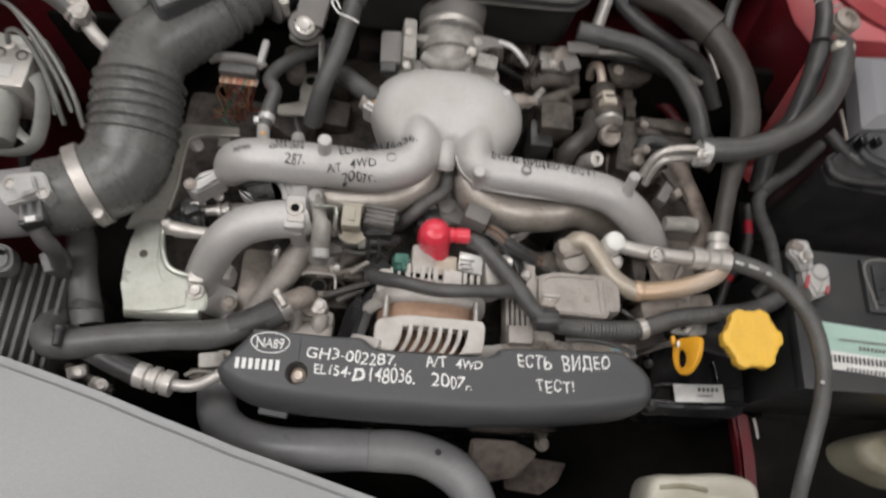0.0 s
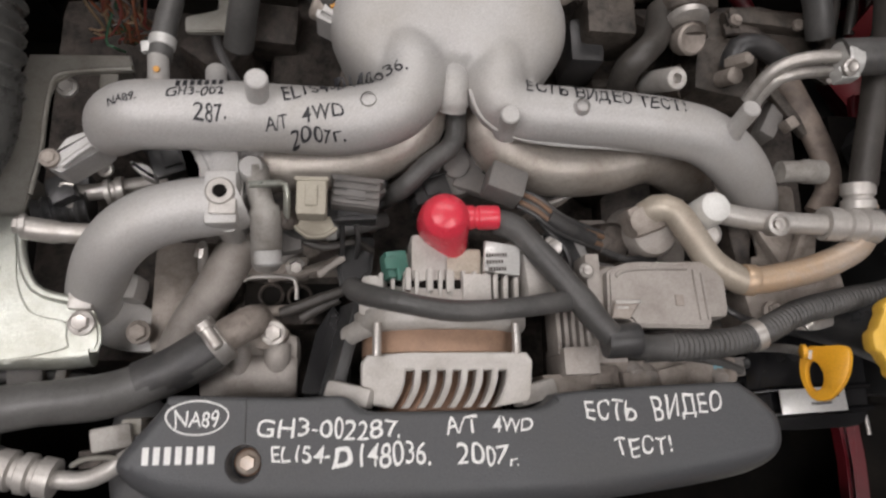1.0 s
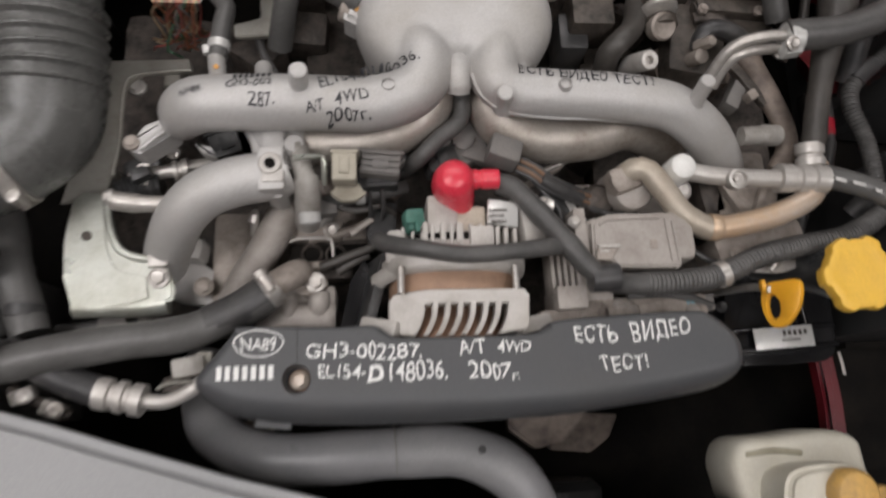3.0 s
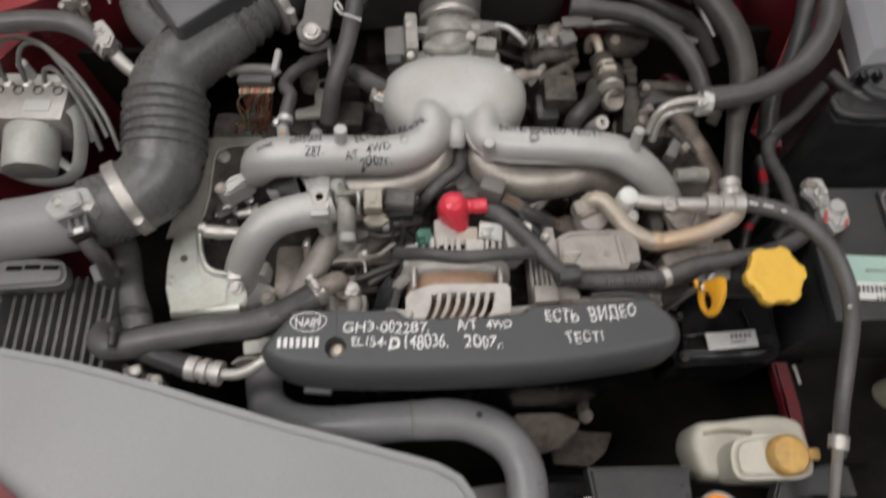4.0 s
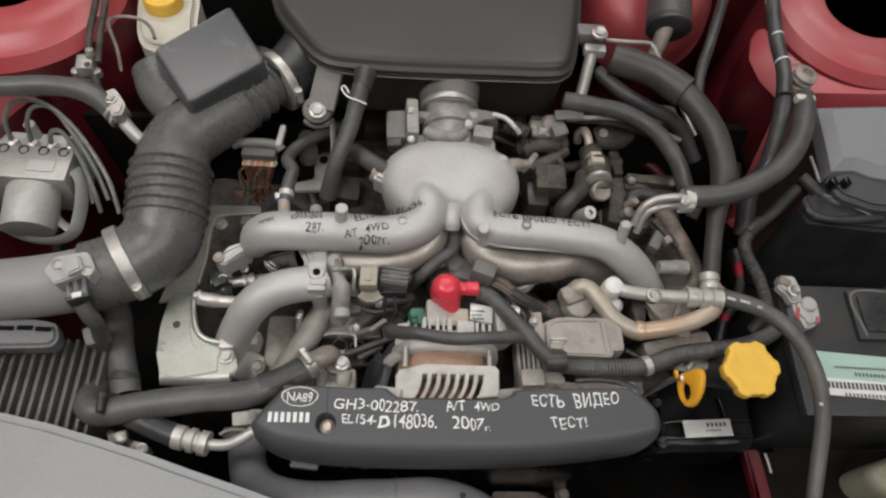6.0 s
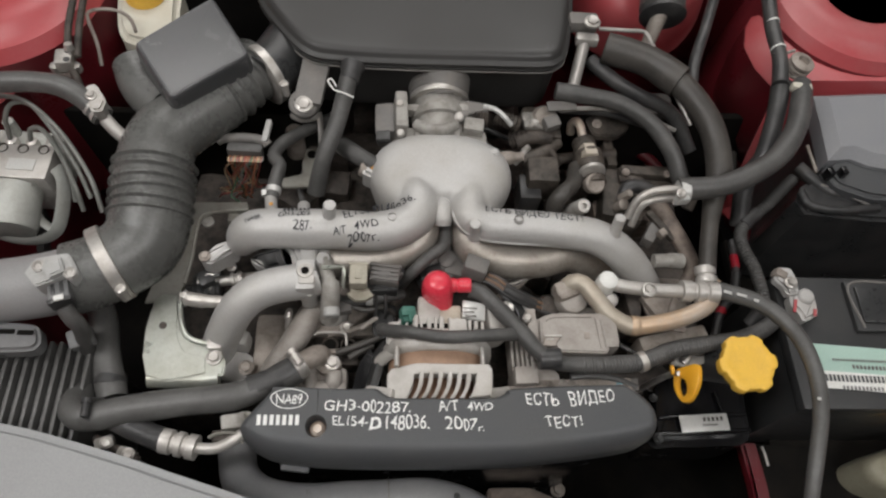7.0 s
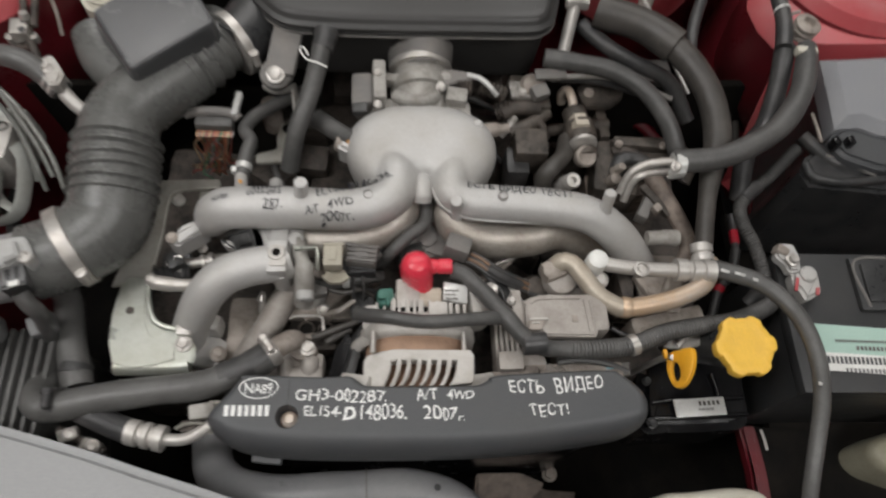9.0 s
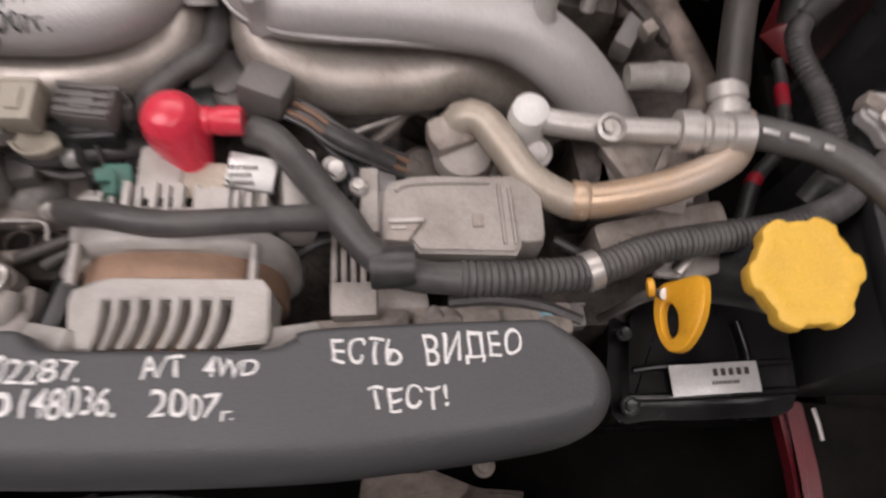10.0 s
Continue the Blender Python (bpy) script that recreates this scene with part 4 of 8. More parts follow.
for s in (-1, 1):
    part("through_bolt", sweep([(AX + s * 0.047, yb, AZ + 0.054), (AX + s * 0.047, ys + 0.002, AZ + 0.054)], 0.0030, 10), STEEL, alternator)
    part("mounting_ear", block((AX + s * 0.064, yf + 0.006, AZ + 0.030), (0.034, 0.014, 0.014), (0, s * 24, s * 14), 0.004), HOUSING, alternator)
part("stator", lathe((AX, yb, AZ), (0, 1, 0), [(AR - 0.006, 0.002), (AR - 0.004, 0.003), (AR - 0.004, ys - yb - 0.003), (AR - 0.006, ys - yb)], 64, square=2.6), STATOR, alternator, "rusty brown laminations")
part("rear_housing", lathe((AX, ys, AZ), (0, 1, 0), [(AR - 0.010, -0.003), (AR - 0.001, -0.002), (AR + 0.002, 0.001), (AR + 0.003, 0.004), (AR + 0.003, 0.012), (AR - 0.002, 0.014), (AR - 0.006, 0.016), (AR - 0.012, 0.030), (AR - 0.025, yr - ys + 0.012), (0.01, yr - ys + 0.014)], 64, square=2.8), HOUSING, alternator)
for k in range(12):
    x = -0.044 + 0.008 * k
    part("rear_fin", block((AX + x, ys + 0.026, AZ + AR - 0.014 - 5.0 * x * x), (0.0030, 0.026, 0.014), (8, 0, 0), 0.001), HOUSING, alternator)
# dark ring stands for the shade between the rear fins
part("vent_shade", lathe((AX, ys + 0.022, AZ), (0, 1, 0), [(AR - 0.0125, -0.006), (AR - 0.009, -0.005), (AR - 0.011, 0.010), (AR - 0.016, 0.012)], 40, square=2.6), UNDERSIDE_SHADE, alternator)
part("regulator", block((0.051, 0.280, 0.762), (0.026, 0.034, 0.03), (0, 0, 0), 0.004), HOUSING, alternator)
part("regulator", block((0.0745, 0.2765, 0.760), (0.027, 0.022, 0.03), (0, 0, 0), 0.003), TARNISH, alternator, "tan brush holder")
part("regulator", block((0.083, 0.258, 0.768), (0.020, 0.020, 0.03), (0, 0, 0), 0.002), HOUSING, alternator)
for x in (0, 1, 2):
    part("pin", block(((0.036, 0.264, 0.772), (0.051, 0.264, 0.772), (0.064, 0.263, 0.772))[x], (0.004, 0.016, 0.02), (0, 0, 0), 0.001), HOUSING, alternator)
plab = part("rating_plate", block((0.102, 0.280, 0.776), (0.027, 0.022, 0.004), (-6, 10, -6), 0.001), LABEL, alternator, "silver rating plate")
pt = tree_of(plab)
for q0, q1, n in (((0.090, 0.280, 0.790), (0.106, 0.281, 0.790), 8), ((0.090, 0.275, 0.790), (0.103, 0.276, 0.790), 6), ((0.091, 0.270, 0.790), (0.105, 0.271, 0.790), 7)):
    bars("print", q0, q1, 0.0028, n, CAST_DARK, plab, pt)
part("connector", block((0.027, 0.275, 0.770), (0.016, 0.019, 0.018), (0, 12, 8), 0.003), GREEN, alternator, "green plug")
part("connector_lock", block((0.024, 0.274, 0.783), (0.010, 0.008, 0.005), (0, 12, 8), 0.0015), GREEN, alternator)
part("rear_arm", sweep([(0.060, 0.239, 0.775), (0.039, 0.237, 0.774), (0.019, 0.236, 0.768), (0.006, 0.233, 0.758), (-0.005, 0.229, 0.742)], 0.0075, 12, flat=0.7), HOUSING, alternator)
part("connector_rib", block((0.029, 0.270, 0.782), (0.003, 0.014, 0.004), (0, 12, 8), 0.001), GREEN, alternator)
part("rear_side", block((0.125, 0.274, 0.755), (0.022, 0.052, 0.034), (0, 16, 6), 0.006), HOUSING, alternator)
part("rear_side", block((0.015, 0.254, 0.755), (0.018, 0.030, 0.034), (0, -14, -4), 0.006), HOUSING, alternator)
for q in ((0.096, 0.259, 0.772), (0.103, 0.258, 0.772), (0.111, 0.258, 0.770)):
    part("pin", block(q, (0.0035, 0.016, 0.02), (0, 0, 0), 0.001), HOUSING, alternator)

# red boot on the charging stud
boot = thing("terminal_boot", "bright red rubber boot on the charging terminal", "terminal cover", (0.064, 0.303, 0.780))
bc = Vector((0.060, 0.304, 0.790))
tail = Vector((0.0675, 0.2905, 0.778))
tip_ = bmesh.new()
for r_, c_, z_ in ((0.0150, bc, -0.030), (0.0180, bc, -0.012), (0.0178, bc, 0.0), (0.0158, bc, 0.009), (0.0108, bc, 0.015), (0.004, bc, 0.0172), (0.0100, tail, -0.016), (0.0108, tail, -0.005), (0.0080, tail, 0.004)):
    for k in range(24):
        a = 2 * math.pi * k / 24
        tip_.verts.new(c_ + Vector((r_ * math.cos(a), r_ * math.sin(a), z_)))
bmesh.ops.convex_hull(tip_, input=tip_.verts[:])
skin = part("hood", tip_, RED_RUBBER, boot)
rm = skin.modifiers.new("remesh", "REMESH")
rm.mode, rm.voxel_size, rm.use_smooth_shade = "VOXEL", 0.0013, True
sm = skin.modifiers.new("smooth", "SMOOTH")
sm.factor, sm.iterations = 0.5, 6
part("sleeve", lathe(bc + Vector((0.012, 0.002, -0.002)), (1, 0.02, 0.02), [(0.0085, 0), (0.0085, 0.008), (0.0075, 0.009), (0.0075, 0.011), (0.0085, 0.012), (0.0085, 0.024), (0.0078, 0.026), (0.006, 0.026)], 20), RED_RUBBER, boot)

# ---- hoses, pipes and wiring at the front ----
def line_thing(name, label, category, pts, r, mat, piece="tube", **kw):
    t = thing(name, label, category, pts[0])
    part(piece, hose(pts, r, **kw), mat, t)
    return t


cable = thing("charging_cable", "thick dark grey charging cable in a split sleeve", "cable", (0.103, 0.306, 0.775))
part("sleeve", sweep([(0.099, 0.307, 0.776), (0.114, 0.301, 0.776), (0.132, 0.281, 0.778), (0.152, 0.253, 0.786), (0.171, 0.229, 0.786), (0.192, 0.219, 0.780), (0.225, 0.218, 0.774), (0.260, 0.221, 0.768), (0.297, 0.228, 0.758), (0.343, 0.247, 0.746), (0.393, 0.259, 0.735), (0.441, 0.269, 0.730), (0.490, 0.294, 0.715), (0.521, 0.330, 0.700)], lambda u, far: 0.0093 + (0.0012 * (0.5 + 0.5 * math.cos(2 * math.pi * far / 0.0042)) if far > 0.16 else 0.0004 * math.sin(far * 160)), 14, 0.0009), RUBBER_GREY, cable)
part("tape", lathe((0.183, 0.222, 0.783), (1, 0.05, 0), [(0.0115, -0.012), (0.012, -0.010), (0.012, 0.010), (0.0115, 0.012)], 18), RUBBER, cable, "black tape")
part("clip", lathe((0.297, 0.228, 0.758), (1, 0.35, 0), [(0.0112, -0.0045), (0.0120, -0.004), (0.0120, 0.004), (0.0112, 0.0045)], 18), STEEL, cable, "metal clip")

strap = thing("alternator_harness", "black harness looped over the alternator", "cable", (0.016, 0.273, 0.770))
part("loop", hose([(-0.002, 0.261, 0.765), (0.004, 0.255, 0.776), (0.030, 0.246, 0.795), (0.065, 0.240, 0.798), (0.104, 0.242, 0.798), (0.145, 0.249, 0.785), (0.166, 0.254, 0.760)], 0.0072), RUBBER_GREY, strap)
part("branch", hose([(0.072, 0.393, 0.775), (0.070, 0.368, 0.770), (0.050, 0.350, 0.770), (0.035, 0.335, 0.765), (0.025, 0.335, 0.740), (0.016, 0.341, 0.700)], 0.0075), RUBBER_GREY, strap)
part("plug", block((0.106, 0.335, 0.775), (0.028, 0.022, 0.022), (-10, 5, -18), 0.003), PLASTIC_DUSTY, strap, "grey plug")
for k, m in enumerate((RUBBER, WIRE_BROWN, RUBBER, WIRE_BROWN, RUBBER)):
    o = Vector((0.0015 * k, 0.0028 * (k - 2), 0.001 * (k % 2)))
    part("wire", sweep([Vector(q) + o for q in [(0.117, 0.327, 0.768), (0.129, 0.321, 0.768), (0.144, 0.312, 0.762), (0.165, 0.306, 0.752), (0.192, 0.303, 0.735)]], 0.0021, 8), m, strap)
part("wire_sleeve", sweep([(0.140, 0.315, 0.763), (0.155, 0.309, 0.757), (0.180, 0.304, 0.742)], 0.007, 10), RUBBER, strap)
kn = thing("knock_sensor", "dark grey round knock sensor on the block", "sensor", (0.075, 0.356, 0.730))
part("disc", lathe((0.074, 0.359, 0.742), (0.05, -0.15, 1), [(0.024, -0.02), (0.025, 0.0), (0.022, 0.006), (0.010, 0.006), (0.010, 0.011), (0.007, 0.012)], 28), PLASTIC_DUSTY, kn)
part("arm", block((0.091, 0.346, 0.742), (0.035, 0.018, 0.014), (0, 0, -16), 0.004), PLASTIC_DUSTY, kn)

# water hose to the radiator
water = thing("coolant_hose", "thick black rubber coolant hose bent in a U", "hose", (-0.095, 0.226, 0.730))
part("tube", hose([(-0.095, 0.224, 0.735), (-0.119, 0.209, 0.735), (-0.162, 0.191, 0.735), (-0.217, 0.184, 0.735), (-0.271, 0.176, 0.735), (-0.303, 0.169, 0.735), (-0.323, 0.169, 0.735), (-0.335, 0.180, 0.725), (-0.340, 0.201, 0.700), (-0.339, 0.225, 0.670), (-0.346, 0.268, 0.650)], 0.0155, 20), DUST_HOSE, water)
part("tube", hose([(-0.304, 0.196, 0.700), (-0.316, 0.230, 0.700), (-0.325, 0.258, 0.700), (-0.338, 0.298, 0.690), (-0.354, 0.325, 0.680)], 0.0165, 20), DUST_HOSE, water)
part("hose_end", hose([(-0.096, 0.2245, 0.7352), (-0.119, 0.2095, 0.7352), (-0.146, 0.1975, 0.7352)], 0.0158, 20), RUBBER, water, "clean black end")
part("collar", lathe((-0.311, 0.217, 0.700), (0.05, 1, 0.0), [(0.0168, -0.006), (0.0180, -0.005), (0.0180, 0.005), (0.0168, 0.006)], 20), RUBBER, water)
clamp((-0.095, 0.227, 0.740), (0.75, 0.55, 0), 0.0165, 0.012, STEEL, water)
clamp((-0.309, 0.171, 0.735), (1, 0.05, 0), 0.0162, 0.009, RUBBER, water)
neck = thing("water_outlet", "cast aluminium water outlet with bolted flange", "pipe", (-0.077, 0.236, 0.730))
part("elbow", sweep([(-0.090, 0.230, 0.738), (-0.080, 0.236, 0.738), (-0.073, 0.241, 0.731), (-0.072, 0.246, 0.705)], 0.0120, 18), CAST_DULL, neck)
part("flange", plate(smooth_outline([(-0.083, 0.248, 0.720), (-0.061, 0.246, 0.720), (-0.048, 0.235, 0.720), (-0.057, 0.224, 0.720), (-0.074, 0.226, 0.720)]), 0.705, 0.722, 0.002), CAST_DULL, neck)
part("flange_bolt", bolt((-0.058, 0.233, 0.727), r=0.0065, h=0.006), STEEL, neck)
part("body", sweep([(-0.110, 0.203, 0.696), (-0.077, 0.204, 0.697), (-0.042, 0.204, 0.696)], lambda u, far: 0.0185 - 0.003 * (u > 0.94), 20, 0.004), CAST_PALE, neck)
part("web", block((-0.078, 0.222, 0.690), (0.074, 0.026, 0.036), (0, 0, 0), 0.007), CAST_PALE, neck)
part("boss", sweep([(-0.083, 0.223, 0.712), (-0.083, 0.214, 0.712), (-0.083, 0.205, 0.707)], 0.0078, 16), CAST_PALE, neck)
part("boss", sweep([(-0.056, 0.226, 0.712), (-0.056, 0.219, 0.712), (-0.056, 0.211, 0.707)], 0.0098, 16), CAST_PALE, neck)
stub = thing("heater_pipe", "grey cast pipe between the runners and the block", "pipe", (-0.087, 0.303, 0.700))
part("tube", sweep([(-0.075, 0.313, 0.720), (-0.090, 0.296, 0.710), (-0.108, 0.266, 0.700), (-0.126, 0.240, 0.690), (-0.143, 0.210, 0.670)], 0.0155, 18), CAST_PALE, stub)

# air-conditioning line in front of the cover
ac = thing("refrigerant_line", "refrigerant line with a crimped aluminium ferrule", "pipe", (-0.216, 0.140, 0.730))
part("rubber", hose([(-0.313, 0.181, 0.720), (-0.264, 0.157, 0.725), (-0.231, 0.144, 0.730)], 0.013), RUBBER, ac)
part("ferrule", sweep([(-0.233, 0.144, 0.730), (-0.196, 0.136, 0.730)], lambda u, far: 0.0135 - 0.0028 * (abs(u - 0.36) < 0.07) - 0.0028 * (abs(u - 0.68) < 0.07), 20, 0.0015), MACHINED, ac)
part("tube", sweep([(-0.198, 0.136, 0.730), (-0.178, 0.135, 0.732), (-0.163, 0.140, 0.735), (-0.143, 0.153, 0.738), (-0.127, 0.168, 0.730)], 0.0062, 14), MACHINED, ac)
link = thing("engine_hook", "zinc plated lifting bracket beside the belt cover", "bracket", (-0.155, 0.169, 0.740))
part("tab", block((-0.160, 0.162, 0.735), (0.026, 0.016, 0.018), (0, 8, 10), 0.003), CAST_GREY, link)
part("tab", block((-0.164, 0.149, 0.730), (0.034, 0.012, 0.010), (0, 0, 4), 0.002), CAST_DARK, link)
part("strip", sweep([(-0.183, 0.145, 0.738), (-0.174, 0.149, 0.740), (-0.154, 0.149, 0.740), (-0.148, 0.140, 0.735)], 0.0018, 8, flat=2.0), BRACKET, link)
part("post", block((-0.149, 0.169, 0.700), (0.014, 0.012, 0.07), (0, 0, 0), 0.003), BRACKET, link)

# top radiator hose
rad = thing("radiator_hose", "thick grey-black radiator hose running to the radiator", "hose", (0.125, -0.011, 0.720))
part("tube", hose([(-0.177, 0.177, 0.600), (-0.174, 0.151, 0.620), (-0.156, 0.111, 0.655), (-0.112, 0.087, 0.682), (-0.060, 0.083, 0.694), (0.010, 0.086, 0.700), (0.066, 0.085, 0.700), (0.109, 0.066, 0.700), (0.130, 0.032, 0.700), (0.132, -0.013, 0.700), (0.133, -0.052, 0.700), (0.130, -0.085, 0.700)], 0.0225, 24), HOSE_GREY, rad)
part("band", lathe((0.010, 0.087, 0.700), (1, 0.05, 0), [(0.0226, -0.0006), (0.0230, 0.0), (0.0226, 0.0006)], 28), PLASTIC_DUSTY, rad, "moulded ring")
part("mark", lathe((0.083, 0.0865, 0.7225), (0, 0.1, 1), [(0.0036, -0.003), (0.0036, 0.0006), (0.002, 0.0008)], 14), PLASTIC, rad, "small black plug")
clamp((0.132, -0.011, 0.700), (0.05, -1, 0), 0.0232, 0.016, MACHINED, rad)

# ---- air intake ----
box = thing("resonator_box", "large flat black plastic air box behind the throttle", "air box", (0.1, 0.72, 0.76))
outline = [(-0.184, 0.769, 0.840), (-0.174, 0.692, 0.840), (-0.146, 0.643, 0.840), (-0.106, 0.598, 0.840), (-0.062, 0.588, 0.840), (0.025, 0.587, 0.840), (0.129, 0.590, 0.840), (0.192, 0.592, 0.840), (0.215, 0.599, 0.840), (0.230, 0.621, 0.840), (0.244, 0.697, 0.840), (0.259, 0.814, 0.840), (0.278, 0.958, 0.840), (0.038, 0.957, 0.840), (-0.189, 0.904, 0.840)]
so = smooth_outline(outline, 5)
part("lid", layered(so, ((0.004, 0.833), (0.0005, 0.834), (-0.0005, 0.8365), (0.000, 0.839), (0.0022, 0.8405), (0.0048, 0.8412), (0.0062, 0.8425), (0.0080, 0.8458), (0.0108, 0.8482), (0.0145, 0.8494), (0.019, 0.8498), (0.026, 0.8500))), LID_BLACK, box)
part("tray", layered(so, ((0.014, 0.742), (0.013, 0.744), (0.011, 0.752), (0.009, 0.80), (0.006, 0.827), (0.002, 0.828), (0.000, 0.829), (0.000, 0.832), (0.004, 0.8335)), foot=True), LID_BLACK, box)
part("lip", sweep([(p.x, p.y, 0.8262) for p in inset(so[10:55], 0.001)], 0.0016, 8), PLASTIC_DUSTY, box)
part("outlet", sweep([(0.070, 0.648, 0.800), (0.070, 0.602, 0.795), (0.071, 0.581, 0.785)], lambda u, far: 0.040 - 0.006 * u, 28), PLASTIC_DUSTY, box)
leg = part("leg", block((-0.097, 0.575, 0.812), (0.036, 0.062, 0.012), (18, 0, -10), 0.005), PLASTIC_DUSTY, box)
part("leg_eye", lathe((-0.107, 0.550, 0.798), (0, -0.3, 1), [(0.018, -0.008), (0.019, -0.004), (0.019, 0.003), (0.017, 0.005), (0.010, 0.005)], 24), PLASTIC_DUSTY, leg)
part("leg_bolt", bolt((-0.106, 0.543, 0.806), (0, -0.3, 1), r=0.008, h=0.006), STEEL, leg)
leg = part("leg", sweep([(0.262, 0.659, 0.825), (0.255, 0.633, 0.810), (0.248, 0.604, 0.790)], 0.008, 12, flat=1.3), MACHINED, box)
part("leg_head", block((0.262, 0.653, 0.828), (0.030, 0.014, 0.014), (0, 0, -4), 0.003), MACHINED, leg)
part("leg_bolt", bolt((0.264, 0.661, 0.852), r=0.008, h=0.006), STEEL, leg)
part("lug", block((0.256, 0.673, 0.838), (0.040, 0.022, 0.020), (0, 0, 0), 0.005), PLASTIC_DUSTY, box)
part("wire_stay", sweep([(0.278, 0.667, 0.835), (0.313, 0.666, 0.835), (0.344, 0.670, 0.830), (0.352, 0.657, 0.825), (0.368, 0.647, 0.810)], 0.0028, 8), MACHINED, box, "bent bright wire")
part("wire_stay", sweep([(0.368, 0.647, 0.810), (0.385, 0.629, 0.790), (0.397, 0.612, 0.775), (0.423, 0.578, 0.750)], 0.0028, 8), MACHINED, box, "bent bright wire")

throttle = thing("throttle_body", "cast throttle body with sensor and lever", "throttle body", (0.074, 0.562, 0.760))
part("barrel", lathe((0.067, 0.555, 0.775), (0.0, 1, 0.12), [(0.030, -0.045), (0.034, -0.035), (0.034, -0.012), (0.038, -0.010), (0.038, 0.0), (0.035, 0.002), (0.034, 0.016), (0.037, 0.018), (0.037, 0.030), (0.033, 0.032)], 36), CAST_GREY, throttle)
part("collar", lathe((0.066, 0.583, 0.782), (0.0, 1, 0.12), [(0.036, -0.008), (0.0385, -0.006), (0.0385, 0.006), (0.0405, 0.008), (0.0405, 0.020), (0.037, 0.024)], 36), PLASTIC_DUSTY, throttle)
part("hose_band", lathe((0.066, 0.575, 0.782), (0.0, 1, 0.12), [(0.0388, -0.004), (0.0395, -0.003), (0.0395, 0.003), (0.0388, 0.004)], 36), STEEL, throttle, "bright metal band")
part("flange", plate(smooth_outline([(0.006, 0.512, 0.780), (0.011, 0.527, 0.780), (0.030, 0.530, 0.780), (0.098, 0.535, 0.780), (0.122, 0.531, 0.780), (0.126, 0.514, 0.780), (0.117, 0.501, 0.780), (0.016, 0.494, 0.780)], 3), 0.74, 0.786, 0.003, 3), CAST_GREY, throttle)
part("rib", block((0.037, 0.509, 0.792), (0.006, 0.022, 0.012), (0, 0, 8), 0.002), CAST_GREY, throttle)
part("rib", block((0.087, 0.512, 0.792), (0.006, 0.022, 0.012), (0, 0, -6), 0.002), CAST_GREY, throttle)
part("sensor", block((0.015, 0.539, 0.790), (0.016, 0.056, 0.044), (0, 4, 2), 0.004), CAST_GREY, throttle)
for q in ((0.014, 0.545, 0.812), (0.015, 0.501, 0.810)):
    part("screw", bolt(q, (-0.2, -0.2, 1), r=0.0038, h=0.003), STEEL, throttle)
cap_ = part("sensor_cap", block((-0.003, 0.534, 0.782), (0.026, 0.046, 0.034), (0, -6, 2), 0.005), PLASTIC_DUSTY, throttle)
part("socket", block((-0.006, 0.505, 0.795), (0.018, 0.014, 0.010), (0, -6, 2), 0.002), PLASTIC, cap_)
part("web", block((0.031, 0.554, 0.788), (0.030, 0.012, 0.016), (0, 0, 0), 0.004), CAST_GREY, throttle)
part("bypass", sweep([(0.035, 0.522, 0.800), (0.050, 0.512, 0.806), (0.069, 0.511, 0.806), (0.084, 0.524, 0.800)], 0.0075, 14), CAST_GREY, throttle)
part("lever", plate(smooth_outline([(0.085, 0.555, 0.800), (0.096, 0.564, 0.800), (0.128, 0.559, 0.800), (0.127, 0.549, 0.800), (0.103, 0.542, 0.800), (0.092, 0.530, 0.800)], 3), 0.795, 0.801, 0.0015), PLASTIC_DUSTY, throttle)
part("lever_post", lathe((0.096, 0.553, 0.790), (0, -0.3, 1), [(0.008, -0.02), (0.008, 0.01), (0.005, 0.012)], 14), CAST_GREY, throttle)
part("screw", bolt((0.089, 0.531, 0.808), (0, -0.4, 1), r=0.0045, h=0.004), STEEL, throttle)
part("return_spring", sweep([(0.111, 0.545, 0.790), (0.120, 0.543, 0.790), (0.129, 0.542, 0.790)], ribbed(0.009, 0.004, 0.0025), 14, 0.001), CAST_DARK, throttle)
part("bracket", block((0.109, 0.528, 0.785), (0.026, 0.020, 0.03), (0, 0, -8), 0.003), CAST_GREY, throttle)
part("cable", sweep([(0.122, 0.556, 0.800), (0.137, 0.552, 0.800), (0.148, 0.541, 0.800), (0.159, 0.535, 0.790)], 0.0035, 8), LABEL, throttle)
duct = thing("intake_duct", "black ribbed rubber intake duct with resonator chamber", "air duct", (-0.276, 0.436, 0.780))
part("bellows", sweep([(-0.169, 0.611, 0.800), (-0.191, 0.573, 0.800), (-0.216, 0.543, 0.800)], lambda u, far: 0.0348 + 0.0046 * (0.5 + 0.5 * math.cos(2 * math.pi * far / 0.0133)) ** 5, 36, 0.0012), DUCT, duct)
part("elbow", sweep([(-0.206, 0.553, 0.800), (-0.237, 0.523, 0.800), (-0.265, 0.496, 0.798), (-0.275, 0.472, 0.793), (-0.276, 0.448, 0.788)], lambda u, far: 0.0375 + 0.0080 * u, 36), DUCT, duct)
part("bellows", sweep([(-0.276, 0.453, 0.789), (-0.276, 0.430, 0.785), (-0.275, 0.408, 0.781), (-0.275, 0.388, 0.777)], lambda u, far: 0.0448 + 0.0046 * (0.5 + 0.5 * math.cos(2 * math.pi * far / 0.0126)) ** 5, 36, 0.0012), DUCT, duct)
part("elbow", sweep([(-0.275, 0.396, 0.778), (-0.275, 0.384, 0.775), (-0.278, 0.366, 0.770), (-0.291, 0.348, 0.768), (-0.307, 0.335, 0.768)], lambda u, far: 0.047 - 0.004 * u + 0.0012 * math.exp(-((u - 0.62) / 0.08) ** 2), 36), DUCT, duct)
